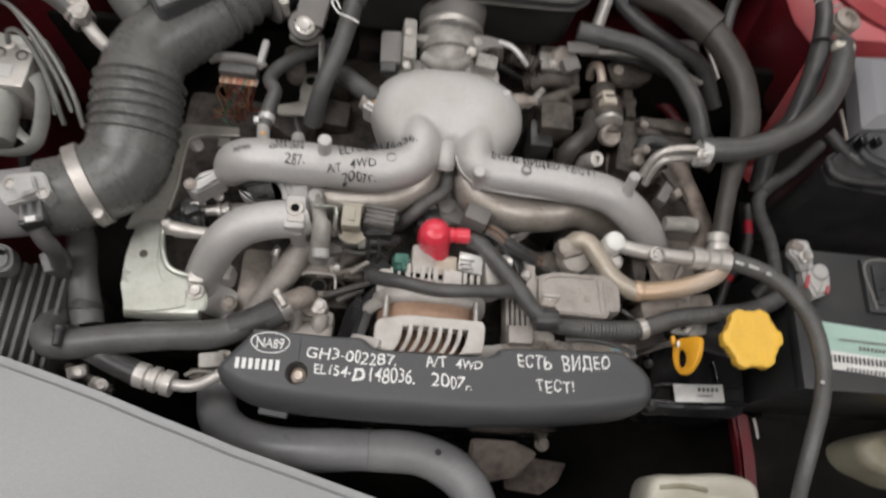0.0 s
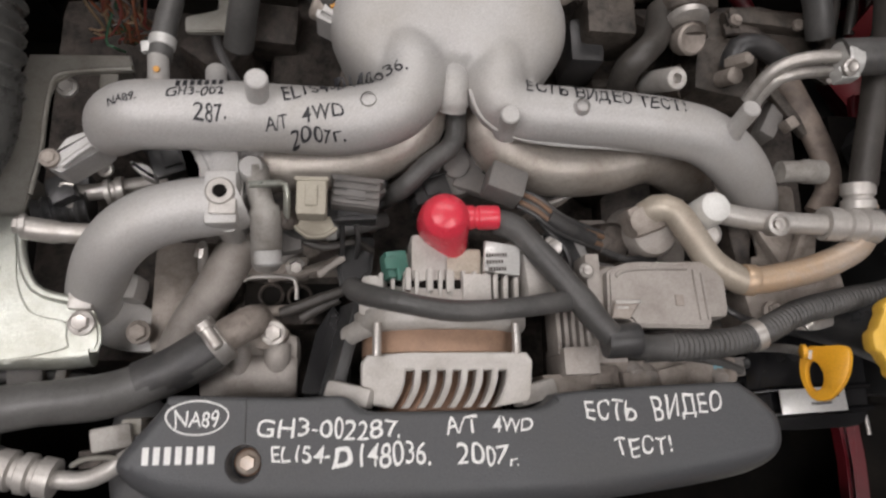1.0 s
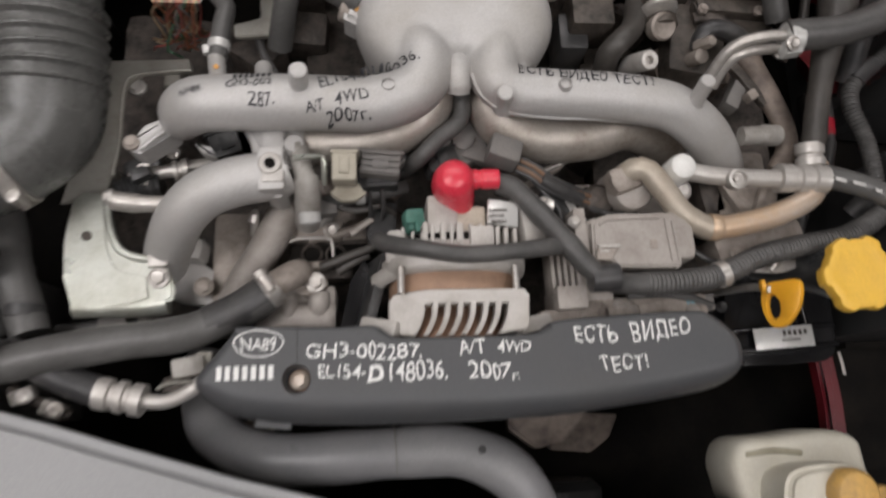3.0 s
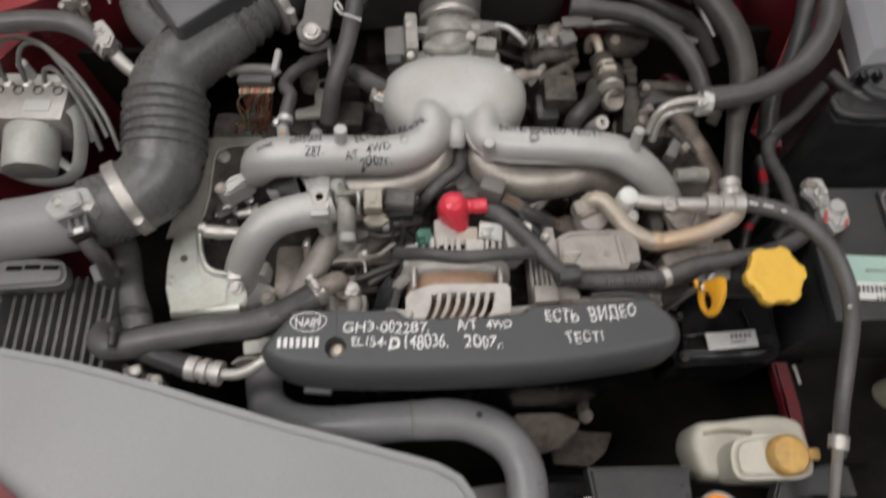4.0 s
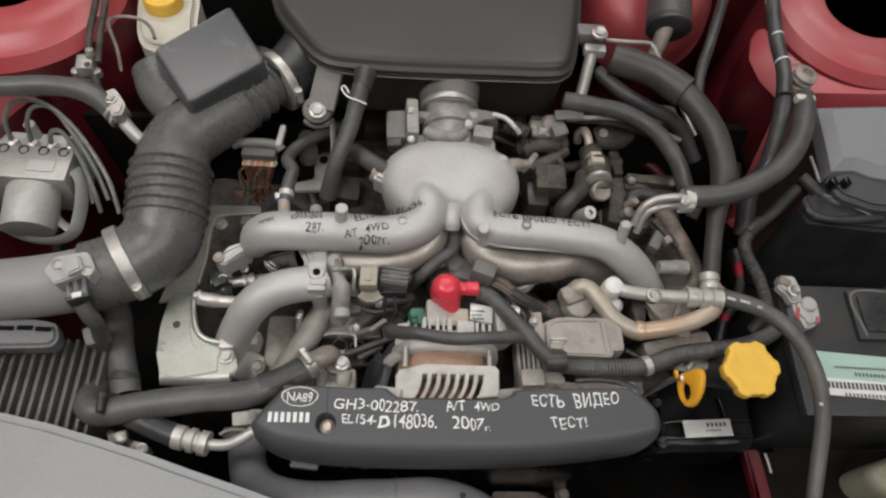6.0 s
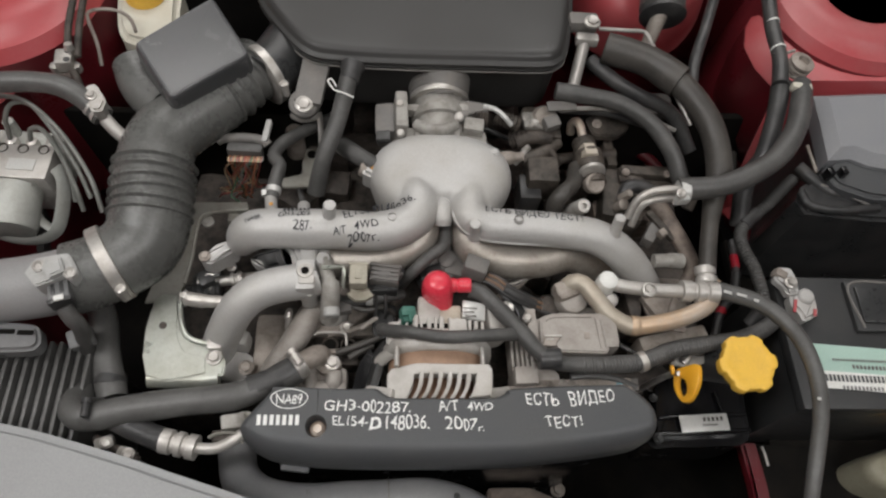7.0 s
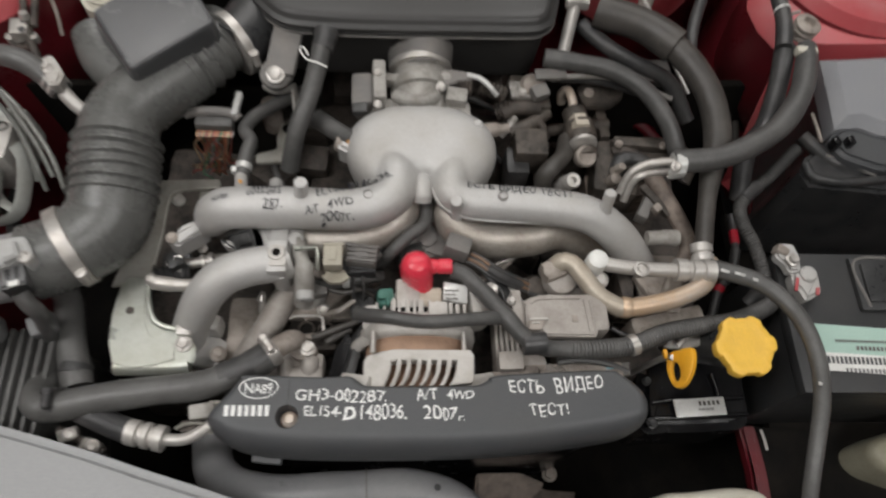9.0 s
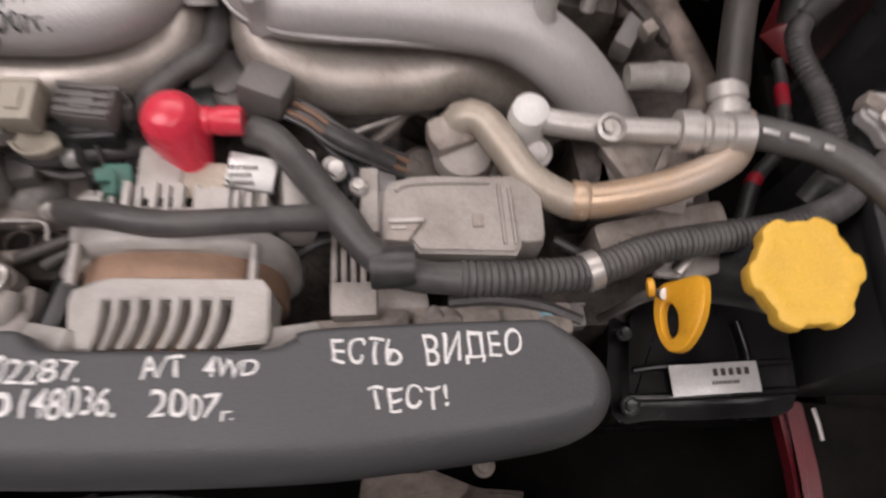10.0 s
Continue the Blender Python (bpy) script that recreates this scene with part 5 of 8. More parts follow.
part("chamber_neck", sweep([(-0.275, 0.535, 0.800), (-0.303, 0.561, 0.805), (-0.320, 0.593, 0.810)], lambda u, far: 0.030 - 0.004 * u, 24), DUCT, duct)
ch = [(-0.304, 0.581, 0.860), (-0.223, 0.664, 0.860), (-0.167, 0.573, 0.860), (-0.249, 0.500, 0.860)]
part("chamber", layered(rounded(ch, 0.085, 5), ((0.008, 0.797), (0.001, 0.812), (-0.002, 0.832), (-0.0006, 0.8535), (0.0000, 0.8562), (0.0007, 0.8582), (0.0018, 0.8593), (0.0030, 0.8596), (0.0039, 0.8593), (0.0045, 0.8590), (0.0048, 0.8590), (0.0051, 0.8590))), CHAMBER, duct, "square black plastic chamber")
clamp((-0.159, 0.594, 0.800), (0.72, 0.66, 0), 0.0400, 0.012, STEEL, duct, screw=(0.6, -0.8, 0.2))
clamp((-0.311, 0.334, 0.768), (0.8, 0.5, 0.02), 0.0452, 0.015, STEEL, duct, screw=(0.5, -0.85, 0.2))
part("inlet", sweep([(-0.128, 0.653, 0.800), (-0.147, 0.611, 0.800), (-0.163, 0.585, 0.800)], 0.036, 24), PLASTIC, duct)

airbox = thing("air_cleaner", "dark grey plastic air cleaner box with sensor pipe", "air cleaner", (-0.430, 0.192, 0.700))
part("pipe", sweep([(-0.326, 0.323, 0.768), (-0.352, 0.313, 0.768), (-0.389, 0.304, 0.767), (-0.431, 0.298, 0.765), (-0.505, 0.290, 0.760)], lambda u, far: 0.0365 - 0.002 * u, 32), PIPE_GREY, airbox)
part("pipe_end", sweep([(-0.306, 0.336, 0.768), (-0.326, 0.323, 0.768), (-0.349, 0.314, 0.768)], 0.0412, 32), DUCT, airbox, "dark end of the pipe")
maf = part("flow_sensor", plate(rounded([(-0.377, 0.299), (-0.370, 0.316), (-0.337, 0.324), (-0.322, 0.300), (-0.328, 0.291), (-0.336, 0.297), (-0.344, 0.292), (-0.362, 0.283)], 0.16, 2), 0.79, 0.816, 0.002, 2), SENSOR_GREY, airbox, "pale grey sensor")
for q in ((-0.363, 0.306, 0.8185), (-0.330, 0.299, 0.8185)):
    part("screw", lathe(q, (0, 0, 1), [(0.0066, -0.008), (0.0066, 0), (0.0048, 0.001), (0.0030, -0.001)], 14), MACHINED, maf)
part("hood", plate(rounded([(-0.356, 0.313), (-0.342, 0.316), (-0.334, 0.299), (-0.347, 0.291), (-0.357, 0.300)], 0.12, 2), 0.814, 0.824, 0.002, 2), SENSOR_GREY, maf)
plug = part("plug", block((-0.343, 0.285, 0.798), (0.021, 0.030, 0.018), (0, 0, 18), 0.002), BOX_GREY, maf)
for dx, dy in ((-0.0050, 0.0035), (0.0035, 0.0060)):
    part("window", block((-0.343 + dx, 0.285 + dy - 0.004, 0.8074), (0.0042, 0.013, 0.0012), (0, 0, 18), 0.0004), PLASTIC, plug)
part("plug_collar", block((-0.339, 0.2725, 0.798), (0.024, 0.005, 0.020), (0, 0, 18), 0.0015), PLASTIC, plug)
part("retainer", block((-0.3385, 0.2735, 0.8095), (0.010, 0.006, 0.003), (0, 0, 18), 0.001), WHITE, plug)
part("lead", hose([(-0.338, 0.270, 0.794), (-0.333, 0.262, 0.785), (-0.328, 0.257, 0.768), (-0.332, 0.252, 0.742), (-0.337, 0.250, 0.715)], 0.0085), RUBBER_GREY, maf)
part("lead_plug", block((-0.338, 0.256, 0.735), (0.026, 0.022, 0.022), (10, 0, 24), 0.004), BOX_GREY, maf)
part("lid", block((-0.523, 0.286, 0.735), (0.16, 0.04, 0.04), (0, 0, 0), 0.015), BOX_GREY, airbox)
part("rim", plate(smooth_outline([(-0.547, 0.263, 0.755), (-0.452, 0.268, 0.755), (-0.389, 0.265, 0.755), (-0.376, 0.256, 0.755), (-0.375, 0.238, 0.755), (-0.405, 0.233, 0.755), (-0.537, 0.232, 0.755)], 3), 0.735, 0.756, 0.004, 3), BOX_GREY, airbox)
# thin dark strips draw the shade of the slots
for q in ((-0.429, 0.254, 0.757), (-0.409, 0.255, 0.757), (-0.389, 0.254, 0.757)):
    part("slot", block(q, (0.017, 0.0055, 0.0015), (0, 0, 0), 0.0006), UNDERSIDE_SHADE, airbox)
part("body", plate(smooth_outline([(-0.552, 0.244, 0.735), (-0.470, 0.248, 0.735), (-0.455, 0.245, 0.735), (-0.450, 0.170, 0.735), (-0.450, 0.146, 0.735), (-0.516, 0.142, 0.735)], 3), 0.50, 0.735, 0.006, 3), BOX_GREY, airbox)
for q in ((-0.439, 0.237, 0.740), (-0.420, 0.238, 0.740)):
    part("clip", block(q, (0.018, 0.012, 0.008), (0, 0, 0), 0.002), PLASTIC, airbox)
part("side_wall", block((-0.392, 0.190, 0.608), (0.125, 0.13, 0.20), (0, 0, 0), 0.006), RUBBER_GREY, airbox)
for k in range(11):
    part("rib", block((-0.443 + 0.011 * k, 0.195, 0.655), (0.0045, 0.125, 0.13), (0, 0, 0), 0.0015), DUST_HOSE, airbox)

# ---- brackets and fittings on the far bank ----
zb = thing("zinc_bracket", "shiny zinc plated pressed steel bracket", "bracket", (-0.245, 0.248, 0.715))
out = [(-0.275, 0.313, 0.715), (-0.244, 0.318, 0.715), (-0.241, 0.296, 0.715), (-0.234, 0.274, 0.715), (-0.222, 0.263, 0.715), (-0.195, 0.257, 0.715), (-0.185, 0.244, 0.715), (-0.182, 0.233, 0.715), (-0.183, 0.225, 0.715), (-0.192, 0.221, 0.715), (-0.267, 0.220, 0.715)]
part("face", plate(smooth_outline(out, 3), 0.707, 0.7125, 0.002), ZINC, zb)
part("raised_face", plate(smooth_outline([(-0.276, 0.300, 0.716), (-0.248, 0.306, 0.716), (-0.242, 0.275, 0.716), (-0.233, 0.254, 0.716), (-0.221, 0.247, 0.716), (-0.206, 0.244, 0.716), (-0.204, 0.233, 0.716), (-0.207, 0.222, 0.716), (-0.268, 0.220, 0.716)], 3), 0.709, 0.7138, 0.0012, 3), ZINC, zb)
part("lip", sweep([(-0.245, 0.319, 0.715), (-0.241, 0.296, 0.715), (-0.234, 0.274, 0.715), (-0.222, 0.263, 0.715), (-0.195, 0.257, 0.715)], 0.0035, 10), ZINC, zb)
part("rolled_edge", sweep([(-0.268, 0.220, 0.702), (-0.240, 0.220, 0.702), (-0.208, 0.220, 0.702), (-0.189, 0.222, 0.702)], 0.0105, 18), ZINC, zb)
part("rivet", lathe((-0.259, 0.281, 0.714), (0, 0, 1), [(0.005, -0.002), (0.0045, 0.0005), (0.002, 0.0006)], 12), CAST_DARK, zb)
part("foot", block((-0.261, 0.259, 0.620), (0.05, 0.03, 0.10), bevel=0.004), ZINC, zb)
pb2 = thing("hose_bracket", "grey-green painted steel support bracket", "bracket", (-0.257, 0.384, 0.700))
part("face", plate([(-0.260, 0.459, 0.700), (-0.184, 0.462, 0.700), (-0.180, 0.449, 0.700), (-0.197, 0.447, 0.700), (-0.225, 0.445, 0.700), (-0.238, 0.437, 0.700), (-0.244, 0.420, 0.700), (-0.244, 0.363, 0.700), (-0.251, 0.321, 0.700), (-0.290, 0.316, 0.700), (-0.276, 0.385, 0.700)], 0.695, 0.700, 0.001), BRACKET, pb2)
part("lip", sweep([(-0.181, 0.450, 0.700), (-0.197, 0.449, 0.700), (-0.227, 0.445, 0.700), (-0.239, 0.440, 0.700), (-0.242, 0.427, 0.700), (-0.243, 0.402, 0.700), (-0.243, 0.377, 0.700), (-0.247, 0.342, 0.700)], 0.0024, 8), BRACKET, pb2)
part("leg", block((-0.200, 0.449, 0.670), (0.016, 0.03, 0.05), (0, 0, 0), 0.004), BRACKET, pb2)
part("bolt", bolt((-0.233, 0.436, 0.690), r=0.006, h=0.005), MACHINED, pb2)
part("leg", block((-0.283, 0.364, 0.620), (0.03, 0.02, 0.15), bevel=0.004), BRACKET, pb2)

# pump and its pipes beside the alternator
pump = thing("steering_pump", "grimy cast steering pump with square reservoir", "pump", (0.242, 0.268, 0.700))
part("body", block((0.231, 0.259, 0.735), (0.076, 0.044, 0.084), (0, 0, 2), 0.008), CAST_PALE, pump)
part("body_top", plate([(0.178, 0.271, 0.780), (0.183, 0.275, 0.780), (0.193, 0.278, 0.780), (0.205, 0.279, 0.780), (0.240, 0.278, 0.780), (0.248, 0.277, 0.780), (0.252, 0.270, 0.780), (0.254, 0.236, 0.780), (0.251, 0.231, 0.780), (0.197, 0.232, 0.780), (0.193, 0.237, 0.780), (0.177, 0.238, 0.780)], 0.765, 0.7785, 0.002, 2), CAST_PALE, pump)
part("ridge", sweep([(0.184, 0.268, 0.779), (0.189, 0.272, 0.779), (0.210, 0.274, 0.779), (0.237, 0.274, 0.779)], 0.0014, 6), CAST_PALE, pump)
part("ridge", sweep([(0.242, 0.273, 0.779), (0.245, 0.237, 0.779)], 0.0012, 6), CAST_PALE, pump)
part("shoulder", plate([(0.172, 0.272, 0.770), (0.184, 0.278, 0.770), (0.184, 0.236, 0.770), (0.173, 0.242, 0.770)], 0.74, 0.7690, 0.002, 2), CAST_PALE, pump)
part("mark", block((0.230, 0.251, 0.779), (0.006, 0.008, 0.0012), (0, 0, 2), 0.0003), CAST_DULL, pump)
part("foot", plate([(0.171, 0.235, 0.745), (0.184, 0.237, 0.745), (0.203, 0.217, 0.745), (0.204, 0.193, 0.745), (0.169, 0.191, 0.745)], 0.70, 0.744, 0.002, 2), CAST_PALE, pump)
part("foot", plate([(0.208, 0.203, 0.742), (0.239, 0.204, 0.742), (0.277, 0.200, 0.742), (0.279, 0.193, 0.742), (0.208, 0.191, 0.742)], 0.69, 0.741, 0.002, 2), CAST_PALE, pump)
for q in ((0.207, 0.200, 0.748), (0.217, 0.199, 0.748), (0.273, 0.197, 0.746)):
    part("foot_bolt", lathe(q, (0.1, -0.6, 0.8), [(0.0065, -0.010), (0.0065, 0.0), (0.0055, 0.0015), (0.001, 0.002)], 12), CAST_PALE, pump)
part("ridge", sweep([(0.248, 0.271, 0.779), (0.251, 0.237, 0.779)], 0.0012, 6), CAST_PALE, pump)
part("side_plate", block((0.169, 0.265, 0.755), (0.0105, 0.040, 0.040), (0, 0, 2), 0.0015), CAST_PALE, pump)
part("side_bolt", bolt((0.163, 0.272, 0.776), r=0.004, h=0.004), STEEL, pump)
part("bracket", block((0.185, 0.239, 0.700), (0.030, 0.090, 0.08), (0, 0, 0), 0.004), CAST_DULL, pump)
part("bracket", block((0.233, 0.202, 0.710), (0.110, 0.020, 0.07), (0, 0, 2), 0.004), CAST_DULL, pump)
part("boss", lathe((0.209, 0.306, 0.720), (0, 0, 1), [(0.018, -0.06), (0.018, 0.0), (0.015, 0.004)], 20), CAST_DULL, pump)
part("lug", plate([(0.181, 0.250, 0.783), (0.200, 0.251, 0.783), (0.191, 0.237, 0.783), (0.178, 0.238, 0.783)], 0.7785, 0.7815, 0.0006, 1), CAST_DULL, pump, "small stamped tab")
part("lug_edge", block((0.190, 0.249, 0.782), (0.019, 0.0022, 0.003), (0, 0, 2), 0.0004), MACHINED, pump)
part("lug_edge", block((0.186, 0.245, 0.782), (0.008, 0.0018, 0.0015), (0, 0, 2), 0.0004), MACHINED, pump)
pipe = thing("pressure_pipe", "bent gold chromated pressure pipe with fittings", "pipe", (0.217, 0.318, 0.760))
part("tube", sweep([(0.216, 0.317, 0.755), (0.223, 0.322, 0.768), (0.235, 0.319, 0.772), (0.247, 0.302, 0.772), (0.263, 0.280, 0.770), (0.284, 0.268, 0.768), (0.292, 0.2675, 0.768)], 0.0106, 18), TARNISH, pipe, "pale tarnished end")
part("tube", sweep([(0.288, 0.2675, 0.768), (0.307, 0.269, 0.768), (0.347, 0.278, 0.768), (0.379, 0.292, 0.768), (0.393, 0.306, 0.765), (0.401, 0.329, 0.760)], 0.0104, 18), GOLD_PIPE, pipe)
part("boss", lathe((0.226, 0.308, 0.752), (0, -0.25, 1), [(0.020, -0.05), (0.020, 0.0), (0.017, 0.006), (0.008, 0.009)], 22), CAST_PALE, pipe)
part("union", block((0.218, 0.316, 0.755), (0.030, 0.024, 0.024), (0, 0, 20), 0.006), CAST_DULL, pipe)
part("union", lathe((0.213, 0.313, 0.766), (-0.1, -0.2, 1), [(0.010, -0.01), (0.010, 0.002), (0.006, 0.004)], 18), CAST_DULL, pipe)
part("ring", lathe((0.291, 0.268, 0.768), (1, -0.1, 0), [(0.0112, -0.005), (0.0118, -0.004), (0.0118, 0.004), (0.0112, 0.005)], 20), GOLD_PIPE, pipe)
suction = thing("suction_line", "refrigerant suction line with black rubber hose", "hose", (0.259, 0.318, 0.780))
part("fitting", lathe((0.263, 0.320, 0.775), (0, 0, 1), [(0.012, -0.04), (0.0125, 0.0), (0.011, 0.008), (0.007, 0.011), (0.002, 0.012)], 24), WHITE, suction, "white capped fitting")
part("pipe", sweep([(0.264, 0.319, 0.775), (0.289, 0.314, 0.775), (0.322, 0.311, 0.775), (0.354, 0.310, 0.775)], 0.0082, 16), MACHINED, suction)
part("port", lathe((0.309, 0.307, 0.784), (0, -0.15, 1), [(0.008, -0.01), (0.0088, 0.001), (0.0088, 0.003), (0.0066, 0.004), (0.0058, 0.001), (0.003, 0.0005)], 18), MACHINED, suction)
part("port_core", lathe((0.307, 0.306, 0.788), (0, -0.15, 1), [(0.0034, -0.002), (0.0034, 0.0010), (0.002, 0.0014)], 8), STEEL, suction)
part("ferrule", sweep([(0.352, 0.311, 0.775), (0.396, 0.309, 0.775)], lambda u, far: 0.0130 - 0.0022 * (0.28 < u < 0.38) - 0.0022 * (0.62 < u < 0.72), 20, 0.0015), MACHINED, suction)
part("rubber", sweep([(0.393, 0.316, 0.770), (0.414, 0.310, 0.772), (0.446, 0.297, 0.775), (0.469, 0.272, 0.780), (0.482, 0.239, 0.785), (0.483, 0.197, 0.790), (0.476, 0.158, 0.790), (0.460, 0.110, 0.785), (0.453, 0.072, 0.770), (0.456, 0.031, 0.740)], lambda u, far: 0.0108 - 0.0036 * u, 20), DUST_HOSE, suction)
for q, w in (((0.405, 0.306, 0.784), 0.010), ((0.421, 0.302, 0.785), 0.012), ((0.437, 0.295, 0.786), 0.006), ((0.472, 0.174, 0.801), 0.004)):
    part("print", block(q, (w, 0.0035, 0.0012), (0, 0, -16), 0.0004), LABEL, suction)
part("ferrule", sweep([(0.447, 0.048, 0.765), (0.444, 0.035, 0.762)], 0.0098, 16), MACHINED, suction)
part("pipe", sweep([(0.445, 0.037, 0.762), (0.448, 0.013, 0.740), (0.455, -0.029, 0.700), (0.461, -0.079, 0.660)], 0.0052, 12), MACHINED, suction)
liquid = thing("liquid_line", "pair of upright hoses with crimped aluminium end", "hose", (0.388, 0.331, 0.770))
part("ferrule", sweep([(0.390, 0.311, 0.765), (0.389, 0.345, 0.772)], lambda u, far: 0.0126 - 0.002 * (0.3 < u < 0.4) - 0.002 * (0.62 < u < 0.72), 20, 0.0015), MACHINED, liquid)
part("rubber", sweep([(0.391, 0.343, 0.775), (0.398, 0.380, 0.780), (0.408, 0.425, 0.789), (0.421, 0.471, 0.800), (0.419, 0.517, 0.810), (0.404, 0.551, 0.820), (0.380, 0.586, 0.825), (0.342, 0.621, 0.825), (0.298, 0.641, 0.825)], lambda u, far: 0.0104 + 0.0061 * max(0.0, min(1.0, (u - 0.18) / 0.2)), 20), HOSE_BROWN, liquid)
part("sleeve", hose([(0.380, 0.588, 0.826), (0.342, 0.621, 0.826), (0.286, 0.643, 0.826)], 0.021, 20), HOSE_BROWN, liquid, "foam sleeve")

# oil filler, dipstick and the black shield
filler = thing("oil_cap", "yellow notched plastic oil filler cap", "oil cap", (0.433, 0.235, 0.740))
cc = Vector((0.419, 0.227, 0.765)) + Vector((0.0028, -0.0015, 0))
rows = []
for k, z in ((0.80, -0.012), (0.97, -0.011), (1.0, -0.004), (0.99, -0.001), (0.97, 0.0009), (0.93, 0.0016), (0.72, 0.0019), (0.70, 0.0017), (0.45, 0.0019), (0.02, 0.0020)):
    ring = []
    for i in range(224):
        a = 2 * math.pi * i / 224
        d = ((a - radians(-86) + math.pi / 6) % (2 * math.pi / 6)) - math.pi / 6
        lobe = 0.0348 - 0.0042 / (1 + (abs(d) / 0.27) ** 9)
        ring.append((cc.x + math.cos(a) * lobe * k * 1.02, cc.y + math.sin(a) * lobe * k * 1.02, cc.z + z + 0.10 * math.sin(a) * lobe * k))
    rows.append(ring)
part("cap", grid(rows, closed=True, cap=True), YELLOW, filler)
part("neck", sweep([cc + Vector((0, 0, -0.016)), cc + Vector((-0.01, 0.02, -0.06)), cc + Vector((-0.04, 0.05, -0.14))], 0.024, 20), PLASTIC, filler)
dip = thing("dipstick", "yellow ring handle of the oil dipstick", "dipstick", (0.345, 0.196, 0.760))
dc = Vector((0.343, 0.199, 0.758))
def ring_point(a, y):
    return (0.333 + 0.42 * a, y, 0.752 + 0.81 * a)


outer = smooth_outline([ring_point(*q) for q in ((0.002, 0.212), (0.008, 0.219), (0.022, 0.219), (0.039, 0.2175), (0.041, 0.208), (0.035, 0.193), (0.022, 0.181), (0.010, 0.180), (0.003, 0.188), (0.000, 0.200))], 4)
inner = smooth_outline([ring_point(*q) for q in ((0.006, 0.203), (0.009, 0.208), (0.014, 0.208), (0.018, 0.203), (0.019, 0.198), (0.018, 0.192), (0.015, 0.188), (0.010, 0.187), (0.0065, 0.191), (0.0055, 0.197))], 4)
low, soft_ = Vector((0.0050, 0, -0.0029)), Vector((0.0008, 0, -0.0005))
mid = [a.lerp(b, 0.1) for a, b in zip(outer, inner)]
rim = [b.lerp(a, 0.1) for a, b in zip(outer, inner)]
part("ring", grid([[p + low for p in outer], [p + soft_ for p in outer], mid, rim, [p + soft_ for p in inner], [p + low for p in inner], [p + low for p in outer]], closed=True), DIP_YELLOW, dip)
part("loop", lathe(dc + Vector((-0.016, 0.016, 0.010)), (1, 0, 0.3), [(0.003, -0.002), (0.0055, -0.001), (0.0055, 0.002), (0.003, 0.003)], 14), DIP_YELLOW, dip)
part("rod", sweep([dc + Vector((-0.005, 0.014, 0.004)), dc + Vector((-0.006, 0.022, -0.03)), dc + Vector((-0.01, 0.03, -0.12))], 0.0035, 10), STEEL, dip)
dg = thing("tube_bracket", "bright stamped bracket holding the dipstick tube", "bracket", (0.360, 0.234, 0.730))
part("strip", plate(rounded([(0.346, 0.238), (0.364, 0.251), (0.400, 0.257), (0.402, 0.243), (0.376, 0.236)], 0.2, 2), 0.714, 0.720, 0.0015), MACHINED, dg)
part("flute", sweep([(0.362, 0.238, 0.724), (0.368, 0.244, 0.726), (0.374, 0.252, 0.722)], 0.004, 10), STEEL, dg)
part("strip", block((0.409, 0.260, 0.690), (0.034, 0.018, 0.010), (0, -8, 10), 0.0025), CAST, dg)
part("strip", block((0.385, 0.255, 0.702), (0.004, 0.026, 0.006), (0, 0, -28), 0.001), MACHINED, dg)
part("tube", sweep([(0.381, 0.246, 0.700), (0.402, 0.266, 0.660), (0.434, 0.290, 0.600)], 0.006, 12), CAST_DULL, dg)
shield = thing("rocker_cover", "glossy black plastic rocker cover with a silver sticker", "engine cover", (0.417, 0.196, 0.620))
so_ = [(0.339, 0.227, 0.665), (0.348, 0.241, 0.665), (0.379, 0.263, 0.665), (0.427, 0.272, 0.665), (0.469, 0.246, 0.665), (0.472, 0.208, 0.665), (0.466, 0.163, 0.665), (0.425, 0.156, 0.665), (0.366, 0.155, 0.665), (0.335, 0.159, 0.665)]
part("body", plate(smooth_outline(so_, 4), 0.56, 0.655, 0.012, 4), GLOSS_BLACK, shield)
part("rib", sweep([(0.349, 0.188, 0.657), (0.372, 0.190, 0.660), (0.413, 0.191, 0.660), (0.463, 0.194, 0.657)], 0.0025, 10), GLOSS_BLACK, shield)
part("rib", sweep([(0.343, 0.169, 0.655), (0.378, 0.169, 0.658), (0.418, 0.171, 0.658), (0.465, 0.174, 0.655)], 0.003, 10), GLOSS_BLACK, shield)
part("rib", sweep([(0.427, 0.222, 0.660), (0.430, 0.205, 0.660), (0.431, 0.193, 0.660)], 0.0025, 10), GLOSS_BLACK, shield)
part("cover_bolt", bolt((0.344, 0.163, 0.657), r=0.005, h=0.005), PLASTIC, shield)
part("cover_bolt", bolt((0.345, 0.214, 0.657), r=0.004, h=0.005), PLASTIC, shield)
st = part("sticker", block((0.404, 0.181, 0.662), (0.063, 0.0215, 0.0016), (0, 0, 3), 0.0005), LABEL, shield, "silver sticker")
stt = tree_of(st)
bars("print", (0.402, 0.1825, 0.663), (0.430, 0.184, 0.663), 0.005, 5, CAST_DARK, st, stt)
bars("print", (0.401, 0.1765, 0.663), (0.421, 0.1775, 0.663), 0.0025, 9, CAST_DARK, st, stt)

